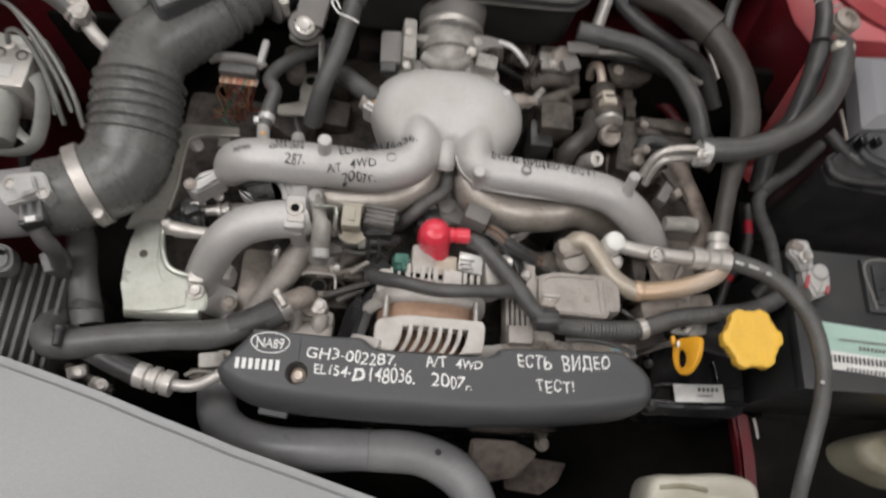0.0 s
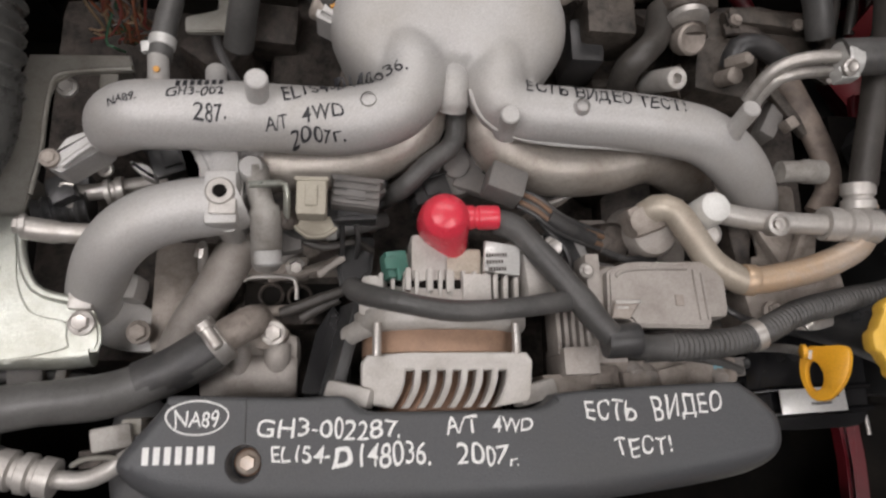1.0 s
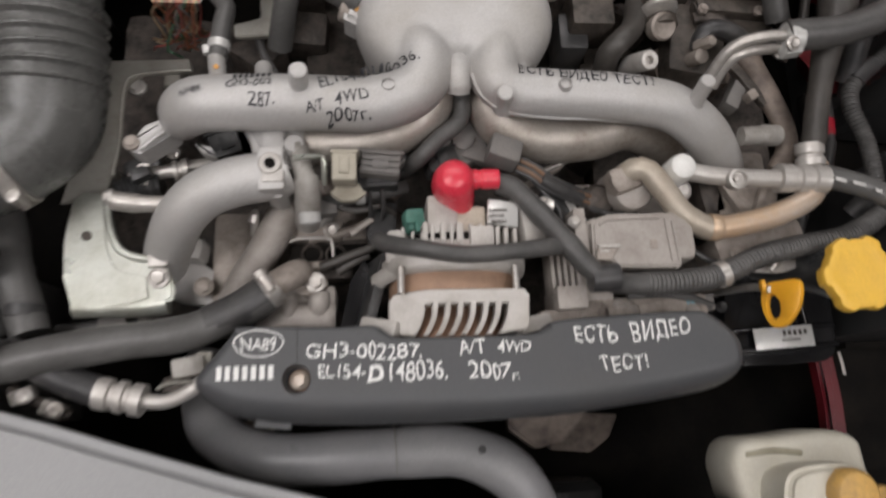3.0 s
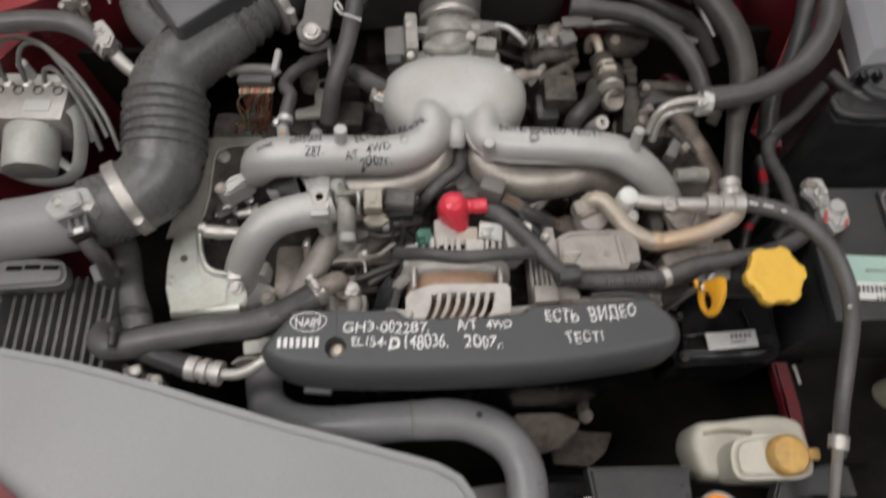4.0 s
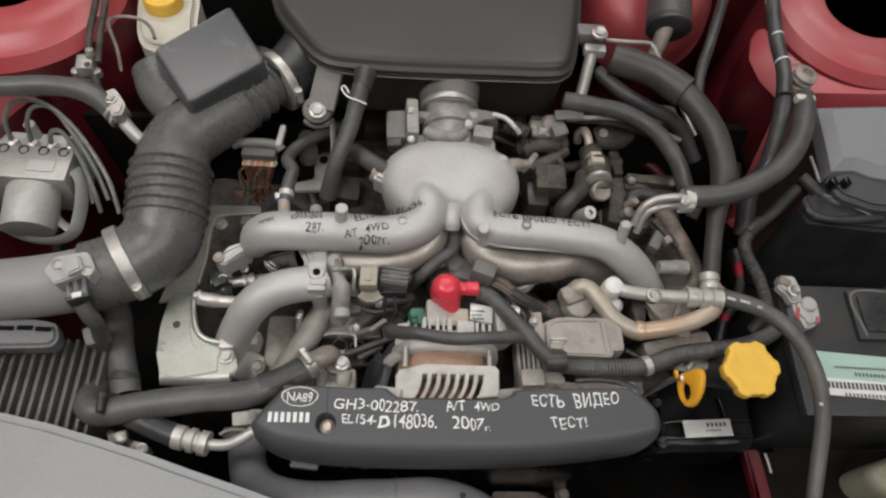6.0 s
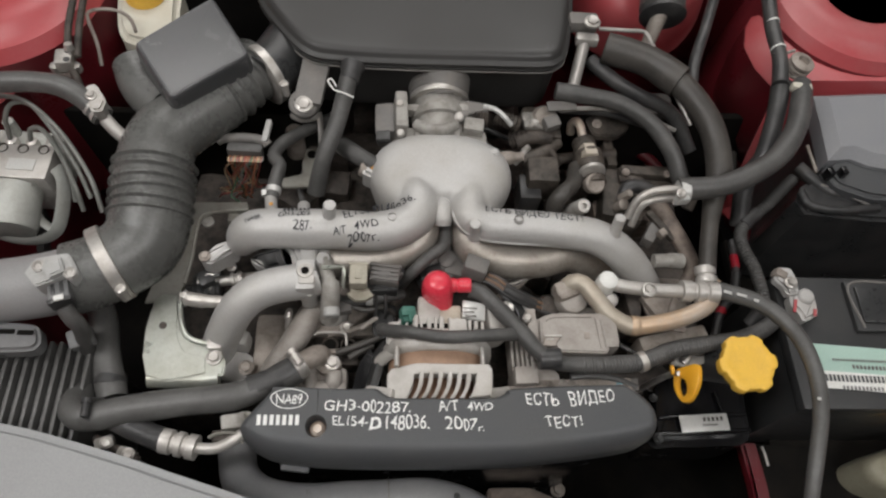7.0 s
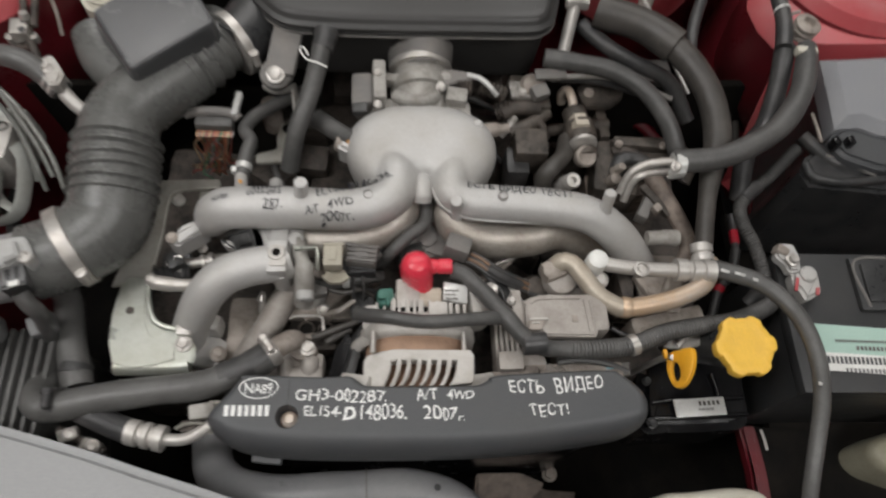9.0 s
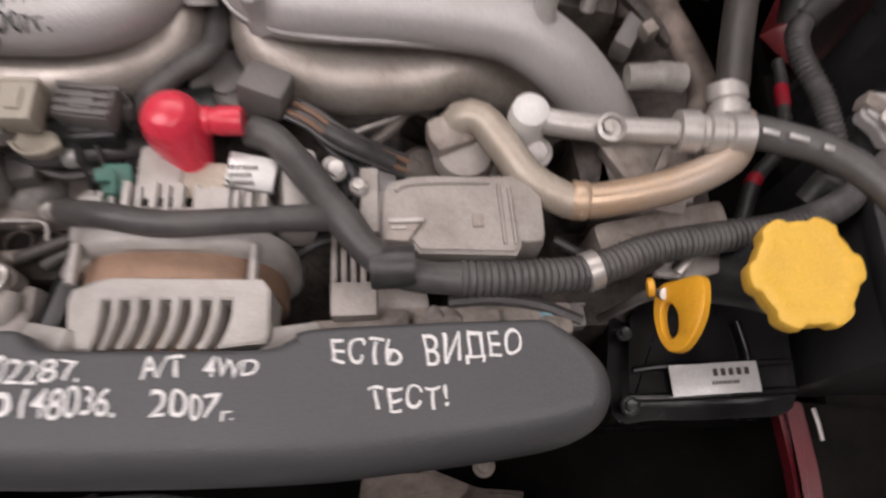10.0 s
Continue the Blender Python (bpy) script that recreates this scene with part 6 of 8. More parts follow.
# battery
battery = thing("battery", "black car battery with pale green label", "battery", (0.672, 0.303, 0.600))
bx, by = 0.626, 0.271
part("case", block((bx, by, 0.615), (0.242, 0.172, 0.175), (0, 0, 0), 0.006), BATTERY_BLACK, battery)
part("lid", block((bx, by, 0.712), (0.246, 0.176, 0.020), (0, 0, 0), 0.005), BATTERY_BLACK, battery)
part("lid_step", block((bx + 0.045, by + 0.045, 0.724), (0.15, 0.070, 0.010), (0, 0, 0), 0.004), BATTERY_BLACK, battery)
part("lid_frame", sweep([(bx - 0.020, by + 0.014, 0.7292), (bx - 0.024, by + 0.074, 0.7292), (bx + 0.05, by + 0.076, 0.7292), (bx + 0.115, by + 0.074, 0.7292)], 0.0018, 8), PLASTIC_DUSTY, battery)
part("filler_plug", lathe((bx + 0.075, by + 0.045, 0.729), (0, 0, 1), [(0.014, -0.002), (0.014, 0.002), (0.012, 0.003), (0.003, 0.003)], 24), PLASTIC, battery)
part("vent_cover", block((bx + 0.015, by + 0.045, 0.730), (0.07, 0.05, 0.006), (0, 0, 0), 0.003), PLASTIC, battery)
lab = part("label", block((0.604, 0.233, 0.7228), (0.16, 0.056, 0.001), (0, 0, -4), 0), MINT, battery, "pale green label with bars of print")
part("label_field", block((0.608, 0.215, 0.7236), (0.158, 0.022, 0.0008), (0, 0, -4), 0), WHITE, lab, "white field of the label")
bbt = BVHTree.FromPolygons([(-2, -2, 0.7242), (2, -2, 0.7242), (2, 2, 0.7242), (-2, 2, 0.7242)], [(0, 1, 2, 3)])
bars("print", (0.553, 0.243, 0.724), (0.640, 0.240, 0.724), 0.0032, 26, PLASTIC_DUSTY, lab, bbt)
bars("print", (0.576, 0.233, 0.724), (0.640, 0.230, 0.724), 0.0050, 13, PLASTIC_DUSTY, lab, bbt)
bars("print", (0.537, 0.2175, 0.724), (0.645, 0.2135, 0.724), 0.0085, 21, PLASTIC_GREY, lab, bbt)
bars("print", (0.556, 0.2065, 0.724), (0.610, 0.2045, 0.724), 0.0050, 11, BOX_GREY, lab, bbt)
term = thing("battery_terminal", "silvery battery clamp with traces of red paint", "terminal", (0.529, 0.330, 0.730))
part("clamp", plate(rounded([(0.492, 0.344, 0.745), (0.504, 0.361, 0.745), (0.519, 0.360, 0.745), (0.523, 0.345, 0.745), (0.521, 0.324, 0.745), (0.505, 0.322, 0.745), (0.502, 0.333, 0.745)], 0.25, 3), 0.734, 0.746, 0.003, 2), CAST, term)
part("clamp", block((0.502, 0.351, 0.742), (0.016, 0.012, 0.014), (0, 10, -30), 0.003), CAST_DULL, term)
part("clamp", plate(rounded([(0.510, 0.324, 0.740), (0.532, 0.332, 0.740), (0.544, 0.322, 0.740), (0.542, 0.298, 0.740), (0.520, 0.288, 0.740), (0.516, 0.301, 0.740), (0.510, 0.307, 0.740)], 0.25, 3), 0.724, 0.742, 0.004, 3), CAST, term)
part("post", lathe((0.529, 0.321, 0.735), (0, 0, 1), [(0.011, -0.012), (0.010, 0.010), (0.008, 0.012), (0.002, 0.012)], 20), CAST, term)
part("nut", bolt((0.509, 0.336, 0.750), r=0.006, h=0.007), STEEL, term)
part("paint_stripe", block((0.512, 0.308, 0.742), (0.004, 0.018, 0.003), (0, 0, -20), 0.001), RED_PAINT, term, "red paint")
part("paint_stripe", block((0.535, 0.299, 0.743), (0.004, 0.010, 0.003), (0, 0, -20), 0.001), RED_PAINT, term, "red paint")

# expansion bottle and other bottles at the front
bottle = thing("coolant_bottle", "milky plastic coolant bottle with tan cap", "bottle", (0.392, 0.048, 0.680))
part("body", layered(smooth_outline([(0.333, 0.064), (0.346, 0.083), (0.382, 0.086), (0.436, 0.090), (0.466, 0.082), (0.472, 0.060), (0.472, 0.024), (0.448, 0.013), (0.410, 0.015), (0.374, 0.018), (0.342, 0.022), (0.335, 0.042)], 5), ((0.004, 0.600), (0.0, 0.606), (0.0, 0.646), (0.0015, 0.654), (0.004, 0.6595), (0.008, 0.662), (0.010, 0.6625)), foot=True), MILKY, bottle)
part("shoulder", plate(smooth_outline([(0.364, 0.053, 0.710), (0.406, 0.061, 0.710), (0.439, 0.054, 0.710), (0.443, 0.017, 0.710), (0.396, 0.013, 0.710), (0.360, 0.017, 0.710)], 4), 0.655, 0.709, 0.006, 3), MILKY, bottle)
part("groove", sweep([(0.347, 0.069, 0.6615), (0.376, 0.072, 0.6625), (0.404, 0.069, 0.6625)], 0.003, 8), CLOUDY, bottle)
part("leg", block((0.390, 0.040, 0.580), (0.03, 0.03, 0.06), bevel=0.006), MILKY, bottle)
capm = material("tan_plastic", (0.66, 0.40, 0.12), 0.5, dirty=0.3)
part("cap", lathe((0.415, 0.036, 0.718), (0, 0, 1), [(0.0215, -0.014), (0.022, -0.004), (0.021, 0.003), (0.018, 0.006), (0.003, 0.007)], 28), capm, bottle, "tan screw cap")
part("cap_tab", block((0.441, 0.036, 0.716), (0.014, 0.012, 0.010), bevel=0.003), capm, bottle)
rc = thing("filler_neck", "bright orange round cap in a pale filler neck", "filler neck", (0.335, -0.022, 0.700))
part("collar", lathe((0.335, -0.024, 0.700), (0, 0, 1), [(0.022, -0.05), (0.0245, -0.006), (0.0265, 0.0), (0.0255, 0.003), (0.022, 0.004)], 32), MACHINED, rc)
for q in ((0.305, -0.021, 0.702), (0.364, -0.021, 0.702)):
    part("ear", lathe(q, (0, 0, 1), [(0.007, -0.004), (0.008, 0.0), (0.006, 0.002)], 16), MACHINED, rc)
part("cap", lathe((0.332, -0.022, 0.706), (0, 0, 1), [(0.0205, -0.008), (0.0215, -0.002), (0.0205, 0.003), (0.016, 0.005), (0.003, 0.0055)], 32), ORANGE, rc)
wash = thing("washer_bottle", "cloudy washer bottle with yellow cap", "bottle", (0.624, 0.133, 0.660))
part("body", layered(smooth_outline([(0.639, 0.142, 0.620), (0.656, 0.153, 0.620), (0.700, 0.165, 0.620), (0.756, 0.165, 0.620), (0.730, 0.094, 0.620), (0.665, 0.107, 0.620), (0.641, 0.123, 0.620)], 5), ((0.0, 0.50), (0.0, 0.598), (0.002, 0.606), (0.006, 0.612), (0.009, 0.614)), foot=True), CLOUDY, wash)
part("cap", lathe((0.691, 0.148, 0.635), (0, 0, 1), [(0.020, -0.012), (0.021, 0.0), (0.017, 0.004), (0.003, 0.005)], 24), YELLOW, wash)

# ---- far left: hydraulic unit, brake reservoir, refrigerant hose ----
hyd = thing("brake_hydraulic_unit", "aluminium brake hydraulic block with steel lines", "hydraulic unit", (-0.478, 0.468, 0.700))
part("block", block((-0.472, 0.4765, 0.722), (0.118, 0.049, 0.076), (0, 0, -2), 0.003), MACHINED, hyd)
part("valve_bank", block((-0.468, 0.517, 0.712), (0.108, 0.034, 0.060), (0, 0, -2), 0.004), UNIT_GREY, hyd)
for k in range(4):
    part("socket", lathe((-0.498 + 0.0245 * k, 0.4945 - 0.0008 * k, 0.7605), (0, -0.2, 1), [(0.0066, -0.003), (0.0066, 0.0008), (0.0052, 0.0012), (0.0046, -0.002)], 16), CAST_DARK, hyd)
    part("pipe_nut", lathe((-0.496 + 0.0245 * k, 0.512 - 0.0008 * k, 0.743), (0, 0, 1), [(0.0075, -0.004), (0.0075, 0.010), (0.004, 0.012)], 6), STEEL, hyd)
part("motor", lathe((-0.459, 0.451, 0.735), (0.05, -1, -0.15), [(0.030, 0.0), (0.032, 0.004), (0.032, 0.050), (0.030, 0.056), (0.01, 0.058)], 32), UNIT_GREY, hyd)
part("cradle", sweep([(-0.515, 0.416, 0.700), (-0.474, 0.399, 0.700), (-0.438, 0.396, 0.700), (-0.413, 0.406, 0.705), (-0.404, 0.433, 0.720), (-0.403, 0.464, 0.740), (-0.411, 0.474, 0.750)], 0.0014, 8, flat=7.0), UNIT_GREY, hyd, "bent steel strap")
part("cradle", sweep([(-0.428, 0.460, 0.750), (-0.432, 0.441, 0.740), (-0.430, 0.419, 0.720), (-0.416, 0.409, 0.710)], 0.0014, 8, flat=6.0), UNIT_GREY, hyd)
part("solenoid", lathe((-0.520, 0.500, 0.745), (0, 0, 1), [(0.010, -0.02), (0.010, 0.012), (0.008, 0.014), (0.004, 0.014)], 18), UNIT_GREY, hyd)
part("solenoid", lathe((-0.474, 0.529, 0.745), (0, 0, 1), [(0.007, -0.02), (0.007, 0.022), (0.005, 0.024), (0.002, 0.024)], 16), UNIT_GREY, hyd)
part("sticker", block((-0.446, 0.470, 0.7608), (0.032, 0.016, 0.0012), (0, 0, -2), 0), LABEL, hyd, "pale sticker")
part("foot", block((-0.540, 0.501, 0.550), (0.05, 0.04, 0.30), bevel=0.004), CAST_DARK, hyd)
brake = thing("brake_lines", "bundle of bent dark steel brake lines", "pipe", (-0.434, 0.506, 0.800))
for pts in ([(-0.496, 0.512, 0.754), (-0.494, 0.522, 0.785), (-0.482, 0.536, 0.800), (-0.460, 0.540, 0.802), (-0.430, 0.530, 0.796), (-0.395, 0.500, 0.780), (-0.362, 0.455, 0.760), (-0.348, 0.420, 0.735)],
            [(-0.4715, 0.511, 0.754), (-0.468, 0.522, 0.782), (-0.458, 0.534, 0.796), (-0.436, 0.534, 0.796), (-0.410, 0.508, 0.782), (-0.380, 0.468, 0.760), (-0.366, 0.440, 0.735)],
            [(-0.447, 0.510, 0.754), (-0.442, 0.516, 0.770), (-0.425, 0.512, 0.775), (-0.402, 0.484, 0.762), (-0.384, 0.450, 0.745), (-0.378, 0.430, 0.720)],
            [(-0.4225, 0.509, 0.754), (-0.414, 0.508, 0.766), (-0.402, 0.490, 0.760), (-0.390, 0.462, 0.748), (-0.388, 0.440, 0.725)]):
    part("line", sweep(pts, 0.0031, 8), BRAKE_LINE, brake)
frh = thing("refrigerant_hose", "black refrigerant hose with aluminium end", "hose", (-0.437, 0.547, 0.820))
part("tube", hose([(-0.535, 0.534, 0.830), (-0.477, 0.536, 0.830), (-0.425, 0.541, 0.830), (-0.387, 0.536, 0.830), (-0.361, 0.525, 0.820), (-0.340, 0.508, 0.810)], 0.0125), DUST_HOSE, frh)
part("end", sweep([(-0.342, 0.511, 0.810), (-0.327, 0.497, 0.800), (-0.314, 0.490, 0.790)], 0.008, 14), MACHINED, frh)
part("plate", plate(rounded([(-0.361, 0.537, 0.830), (-0.350, 0.543, 0.830), (-0.332, 0.518, 0.830), (-0.334, 0.502, 0.830), (-0.346, 0.500, 0.830)], 0.25, 3), 0.814, 0.832, 0.003, 2), STEEL, frh)
part("plate_bolt", bolt((-0.349, 0.522, 0.832), r=0.005, h=0.005), STEEL, frh)
part("collar", sweep([(-0.352, 0.520, 0.815), (-0.341, 0.509, 0.812)], lambda u, far: 0.014 - 0.002 * (0.35 < u < 0.65), 18, 0.0015), MACHINED, frh)
valve = thing("charge_valve", "small metal valve block with two upright lines", "valve", (-0.406, 0.606, 0.800))
part("block", block((-0.400, 0.589, 0.815), (0.020, 0.024, 0.018), (0, 0, 8), 0.003), STEEL, valve)
part("flange", plate(rounded([(-0.424, 0.592, 0.800), (-0.416, 0.602, 0.800), (-0.396, 0.600, 0.800), (-0.386, 0.587, 0.800), (-0.394, 0.578, 0.800), (-0.414, 0.579, 0.800)], 0.2, 2), 0.796, 0.803, 0.0015), CAST_DULL, valve)
part("union", lathe((-0.413, 0.583, 0.808), (0, 0, 1), [(0.006, -0.006), (0.006, 0.004), (0.003, 0.005)], 6), STEEL, valve)
part("union", lathe((-0.388, 0.585, 0.808), (0, 0, 1), [(0.006, -0.006), (0.006, 0.004), (0.003, 0.005)], 6), STEEL, valve)
part("bore_shade", lathe((-0.394, 0.583, 0.824), (0, 0, 1), [(0.004, -0.002), (0.004, 0.0005), (0.002, 0.0006)], 12), RUBBER, valve)
part("stud", lathe((-0.393, 0.598, 0.825), (0, 0.3, 1), [(0.006, 0), (0.005, 0.008), (0.002, 0.009)], 12), STEEL, valve)
part("line", sweep([(-0.396, 0.594, 0.820), (-0.400, 0.631, 0.830), (-0.400, 0.682, 0.840), (-0.411, 0.746, 0.840)], 0.0045, 10), CAST_DARK, valve)
part("line", sweep([(-0.384, 0.591, 0.820), (-0.387, 0.632, 0.830), (-0.388, 0.683, 0.840), (-0.398, 0.747, 0.840)], 0.0045, 10), CAST_DARK, valve)
part("line", sweep([(-0.395, 0.587, 0.810), (-0.383, 0.564, 0.800), (-0.363, 0.526, 0.780)], 0.005, 10), CAST_DARK, valve)
res = thing("brake_reservoir", "milky brake fluid reservoir with yellow cap", "reservoir", (-0.331, 0.699, 0.780))
part("body", plate(smooth_outline([(-0.367, 0.708, 0.800), (-0.363, 0.753, 0.800), (-0.297, 0.759, 0.800), (-0.285, 0.704, 0.800), (-0.286, 0.646, 0.800), (-0.346, 0.646, 0.800)], 4), 0.74, 0.80, 0.008, 3), MILKY, res)
part("cap", lathe((-0.331, 0.721, 0.815), (0, 0, 1), [(0.026, -0.016), (0.0265, 0.0), (0.024, 0.004), (0.004, 0.005)], 28), YELLOW, res, "yellow screw cap")
part("stay", sweep([(-0.373, 0.614, 0.780), (-0.376, 0.633, 0.800), (-0.387, 0.658, 0.815), (-0.386, 0.667, 0.820), (-0.368, 0.673, 0.820), (-0.346, 0.669, 0.820), (-0.334, 0.661, 0.815), (-0.327, 0.646, 0.810)], 0.0024, 8), CAST_DULL, res)

# ---- wiring and hoses behind the manifold ----
loom = thing("wiring_loom", "cut wiring loom of thin coloured wires in a plug", "wiring", (-0.178, 0.492, 0.770))
part("plug", sweep([(-0.212, 0.504, 0.776), (-0.204, 0.506, 0.779), (-0.180, 0.507, 0.780), (-0.157, 0.505, 0.779), (-0.150, 0.500, 0.776)], 0.0062, 14), PLASTIC_DUSTY, loom)
part("plug_body", block((-0.178, 0.494, 0.770), (0.044, 0.014, 0.020), (0, 0, -2), 0.004), RUBBER_GREY, loom)
part("plug_lock", block((-0.152, 0.516, 0.782), (0.008, 0.034, 0.010), (0, 0, -6), 0.003), SENSOR_GREY, loom)
for k in range(34):
    pale = k % 3 == 0
    s = Vector((-0.197 + 0.040 * k / 33, 0.488, 0.768))
    e = Vector((-0.190, 0.494, 0.705 if pale else 0.675)) + Vector((random.uniform(-0.022, 0.018), random.uniform(-0.008, 0.008), random.uniform(-0.01, 0.01)))
    mid = s.lerp(e, 0.5) + Vector((random.uniform(-0.014, 0.010), random.uniform(-0.006, 0.006), random.uniform(-0.002, 0.010)))
    out = Vector((random.uniform(-0.030, 0.010), random.uniform(-0.006, 0.014), -0.010))
    part("wire", sweep([s, s + Vector((0, -0.010, 0.003)), mid, e, e + out * 0.6, e + out + Vector((0, 0.01, -0.02))], 0.0011, 6), (WIRE_GREY if k % 2 else WIRE_PALE) if pale else (WIRE_RED, WIRE_ORANGE, WIRE_BROWN, WIRE_RED, WIRE_ORANGE, WIRE_PALE, WIRE_BROWN, WIRE_GREEN)[k % 8], loom)
pcv = thing("breather_hose", "black breather hose with spring clip", "hose", (-0.138, 0.431, 0.775))
part("tube", hose([(-0.138, 0.420, 0.778), (-0.137, 0.434, 0.778), (-0.135, 0.452, 0.778), (-0.133, 0.471, 0.776)] + [(-0.142, 0.488, 0.772), (-0.132, 0.514, 0.765), (-0.099, 0.547, 0.755), (-0.063, 0.573, 0.750)], 0.0082), RUBBER_GREY, pcv)
sc = part("spring_clip", lathe((-0.137, 0.432, 0.778), (0.08, 1, 0), [(0.0086, -0.004), (0.0094, -0.0035), (0.0094, 0.0035), (0.0086, 0.004)], 20), LABEL, pcv, "pale spring clip")
part("clip_tab", block((-0.146, 0.427, 0.780), (0.008, 0.008, 0.006), (0, 0, 10), 0.001), LABEL, sc)
vac = thing("vacuum_hose", "dusty black hose with a white wire tie", "hose", (-0.060, 0.552, 0.830))
part("tube", hose([(-0.050, 0.567, 0.835), (-0.055, 0.534, 0.830), (-0.063, 0.501, 0.820), (-0.077, 0.468, 0.800), (-0.088, 0.442, 0.760)], 0.0108), RUBBER_GREY, vac)
part("end", lathe((-0.048, 0.569, 0.835), (0.15, 1, 0.05), [(0.0108, -0.012), (0.0128, -0.008), (0.0122, 0.0), (0.0150, 0.010), (0.0152, 0.014), (0.0120, 0.015)], 18), RUBBER, vac)
tq = Vector((-0.054, 0.531, 0.842))
part("wire_tie", sweep([tq + Vector((0.012, -0.004, 0.0)), tq + Vector((0.0, -0.001, 0.004)), tq + Vector((-0.012, 0.005, 0.002)), tq + Vector((-0.020, 0.018, 0.002)), tq + Vector((-0.016, 0.022, 0.002)), tq + Vector((-0.010, 0.010, 0.003))], 0.0012, 6), WHITE, vac, "white wire tie")
bk = thing("support_bracket", "grey steel bracket with a bolted ear", "bracket", (-0.108, 0.560, 0.760))
part("ear", block((-0.099, 0.580, 0.800), (0.034, 0.07, 0.012), (14, 0, -10), 0.005), PLASTIC_DUSTY, bk)
part("bolt", bolt((-0.106, 0.546, 0.803), r=0.009, h=0.006), STEEL, bk)
part("strip", sweep([(-0.126, 0.552, 0.770), (-0.112, 0.544, 0.772), (-0.095, 0.548, 0.772), (-0.090, 0.556, 0.770), (-0.088, 0.537, 0.755), (-0.088, 0.512, 0.722)], 0.0022, 8, flat=2.2), MACHINED, bk)
part("plate", plate(rounded([(-0.110, 0.537), (-0.092, 0.538), (-0.082, 0.505), (-0.096, 0.477), (-0.137, 0.475), (-0.138, 0.488), (-0.112, 0.496), (-0.114, 0.513)], 0.14, 2), 0.714, 0.720, 0.0012), BRACKET, bk)
# hole drawn as a dark disc, its shade in the colour
part("bore_shade", lathe((-0.102, 0.527, 0.7205), (0, 0, 1), [(0.0066, -0.002), (0.0062, 0.0004), (0.004, 0.0005)], 18), UNDERSIDE_SHADE, bk)

# ---- right rear ----
coil = thing("sensor_valve", "brass and steel pressure sensor standing on the head", "sensor", (0.279, 0.510, 0.730))
part("body", sweep([(0.267, 0.547, 0.745), (0.271, 0.518, 0.745), (0.275, 0.476, 0.745)], lambda u, far: 0.016 + 0.004 * (0.35 < u < 0.75), 16, 0.003), GRIME, coil)
part("tip", lathe((0.273, 0.474, 0.752), (0.2, -0.5, 1), [(0.013, -0.01), (0.0135, 0.003), (0.0115, 0.005), (0.0090, 0.003), (0.003, 0.002)], 22), CAST_DULL, coil)
part("elbow", sweep([(0.266, 0.545, 0.750), (0.262, 0.561, 0.758), (0.259, 0.573, 0.755), (0.254, 0.576, 0.745), (0.256, 0.572, 0.730)], 0.006, 14), GOLD_PIPE, coil)
part("neck", lathe((0.2695, 0.520, 0.752), (0.05, -0.98, 0.12), [(0.009, -0.020), (0.010, -0.012), (0.014, -0.010), (0.014, 0.000), (0.016, 0.002), (0.016, 0.010), (0.013, 0.012)], 6), TARNISH, coil, "tarnished brass hexagon")
part("ring", lathe((0.2705, 0.489, 0.755), (0.05, -0.98, 0.12), [(0.015, -0.004), (0.0178, -0.003), (0.0178, 0.002), (0.014, 0.004)], 20), STEEL, coil)
part("stub", lathe((0.248, 0.428, 0.770), (0.1, -0.4, 1), [(0.0095, -0.05), (0.0095, 0), (0.008, 0.002), (0.0042, 0.002), (0.004, -0.006)], 18), MACHINED, coil)
valvet = thing("idle_valve", "grimy cast idle control valve behind the plenum", "valve", (0.212, 0.574, 0.730))
part("body", lathe((0.213, 0.567, 0.740), (0.3, -0.5, 1), [(0.024, -0.04), (0.024, 0.0), (0.021, 0.008), (0.012, 0.010)], 20), CAST_DARK, valvet)
part("cap", lathe((0.210, 0.565, 0.770), (0.1, -0.3, 1), [(0.018, -0.03), (0.018, 0), (0.014, 0.006), (0.006, 0.007)], 18), CAST_DULL, valvet)
part("arm", sweep([(0.171, 0.533, 0.755), (0.190, 0.539, 0.760), (0.218, 0.540, 0.760)], 0.010, 12), CAST_DARK, valvet)
part("arm", sweep([(0.180, 0.513, 0.745), (0.207, 0.522, 0.750), (0.230, 0.541, 0.750)], 0.009, 12), GRIME, valvet)
part("plug", block((0.216, 0.552, 0.775), (0.022, 0.018, 0.018), (10, 0, 24), 0.004), PLASTIC_DUSTY, valvet)
part("screw", bolt((0.194, 0.552, 0.775), r=0.004, h=0.004), STEEL, valvet)
part("spring", sweep([(0.140, 0.551, 0.785), (0.155, 0.546, 0.785), (0.171, 0.543, 0.780)], ribbed(0.008, 0.005, 0.003), 12, 0.0015), GRIME, valvet)
fuel = thing("fuel_pipes", "two bright bent fuel pipes clipped to a hose", "pipe", (0.339, 0.440, 0.800))
part("pipe", sweep([(0.359, 0.429, 0.815), (0.335, 0.427, 0.815), (0.316, 0.424, 0.810), (0.305, 0.418, 0.800), (0.299, 0.407, 0.780)], 0.0050, 12), STEEL, fuel)
part("pipe", sweep([(0.355, 0.422, 0.805), (0.331, 0.420, 0.805), (0.314, 0.416, 0.800), (0.308, 0.410, 0.785), (0.306, 0.402, 0.770)], 0.0050, 12), STEEL, fuel)
part("clip", lathe((0.359, 0.425, 0.815), (1, 0.02, 0.0), [(0.0138, -0.006), (0.0146, -0.005), (0.0146, 0.005), (0.0138, 0.006)], 24), LABEL, fuel, "bright band clip")
part("clip_tab", block((0.354, 0.412, 0.818), (0.016, 0.010, 0.012), (0, 0, 8), 0.002), LABEL, fuel)
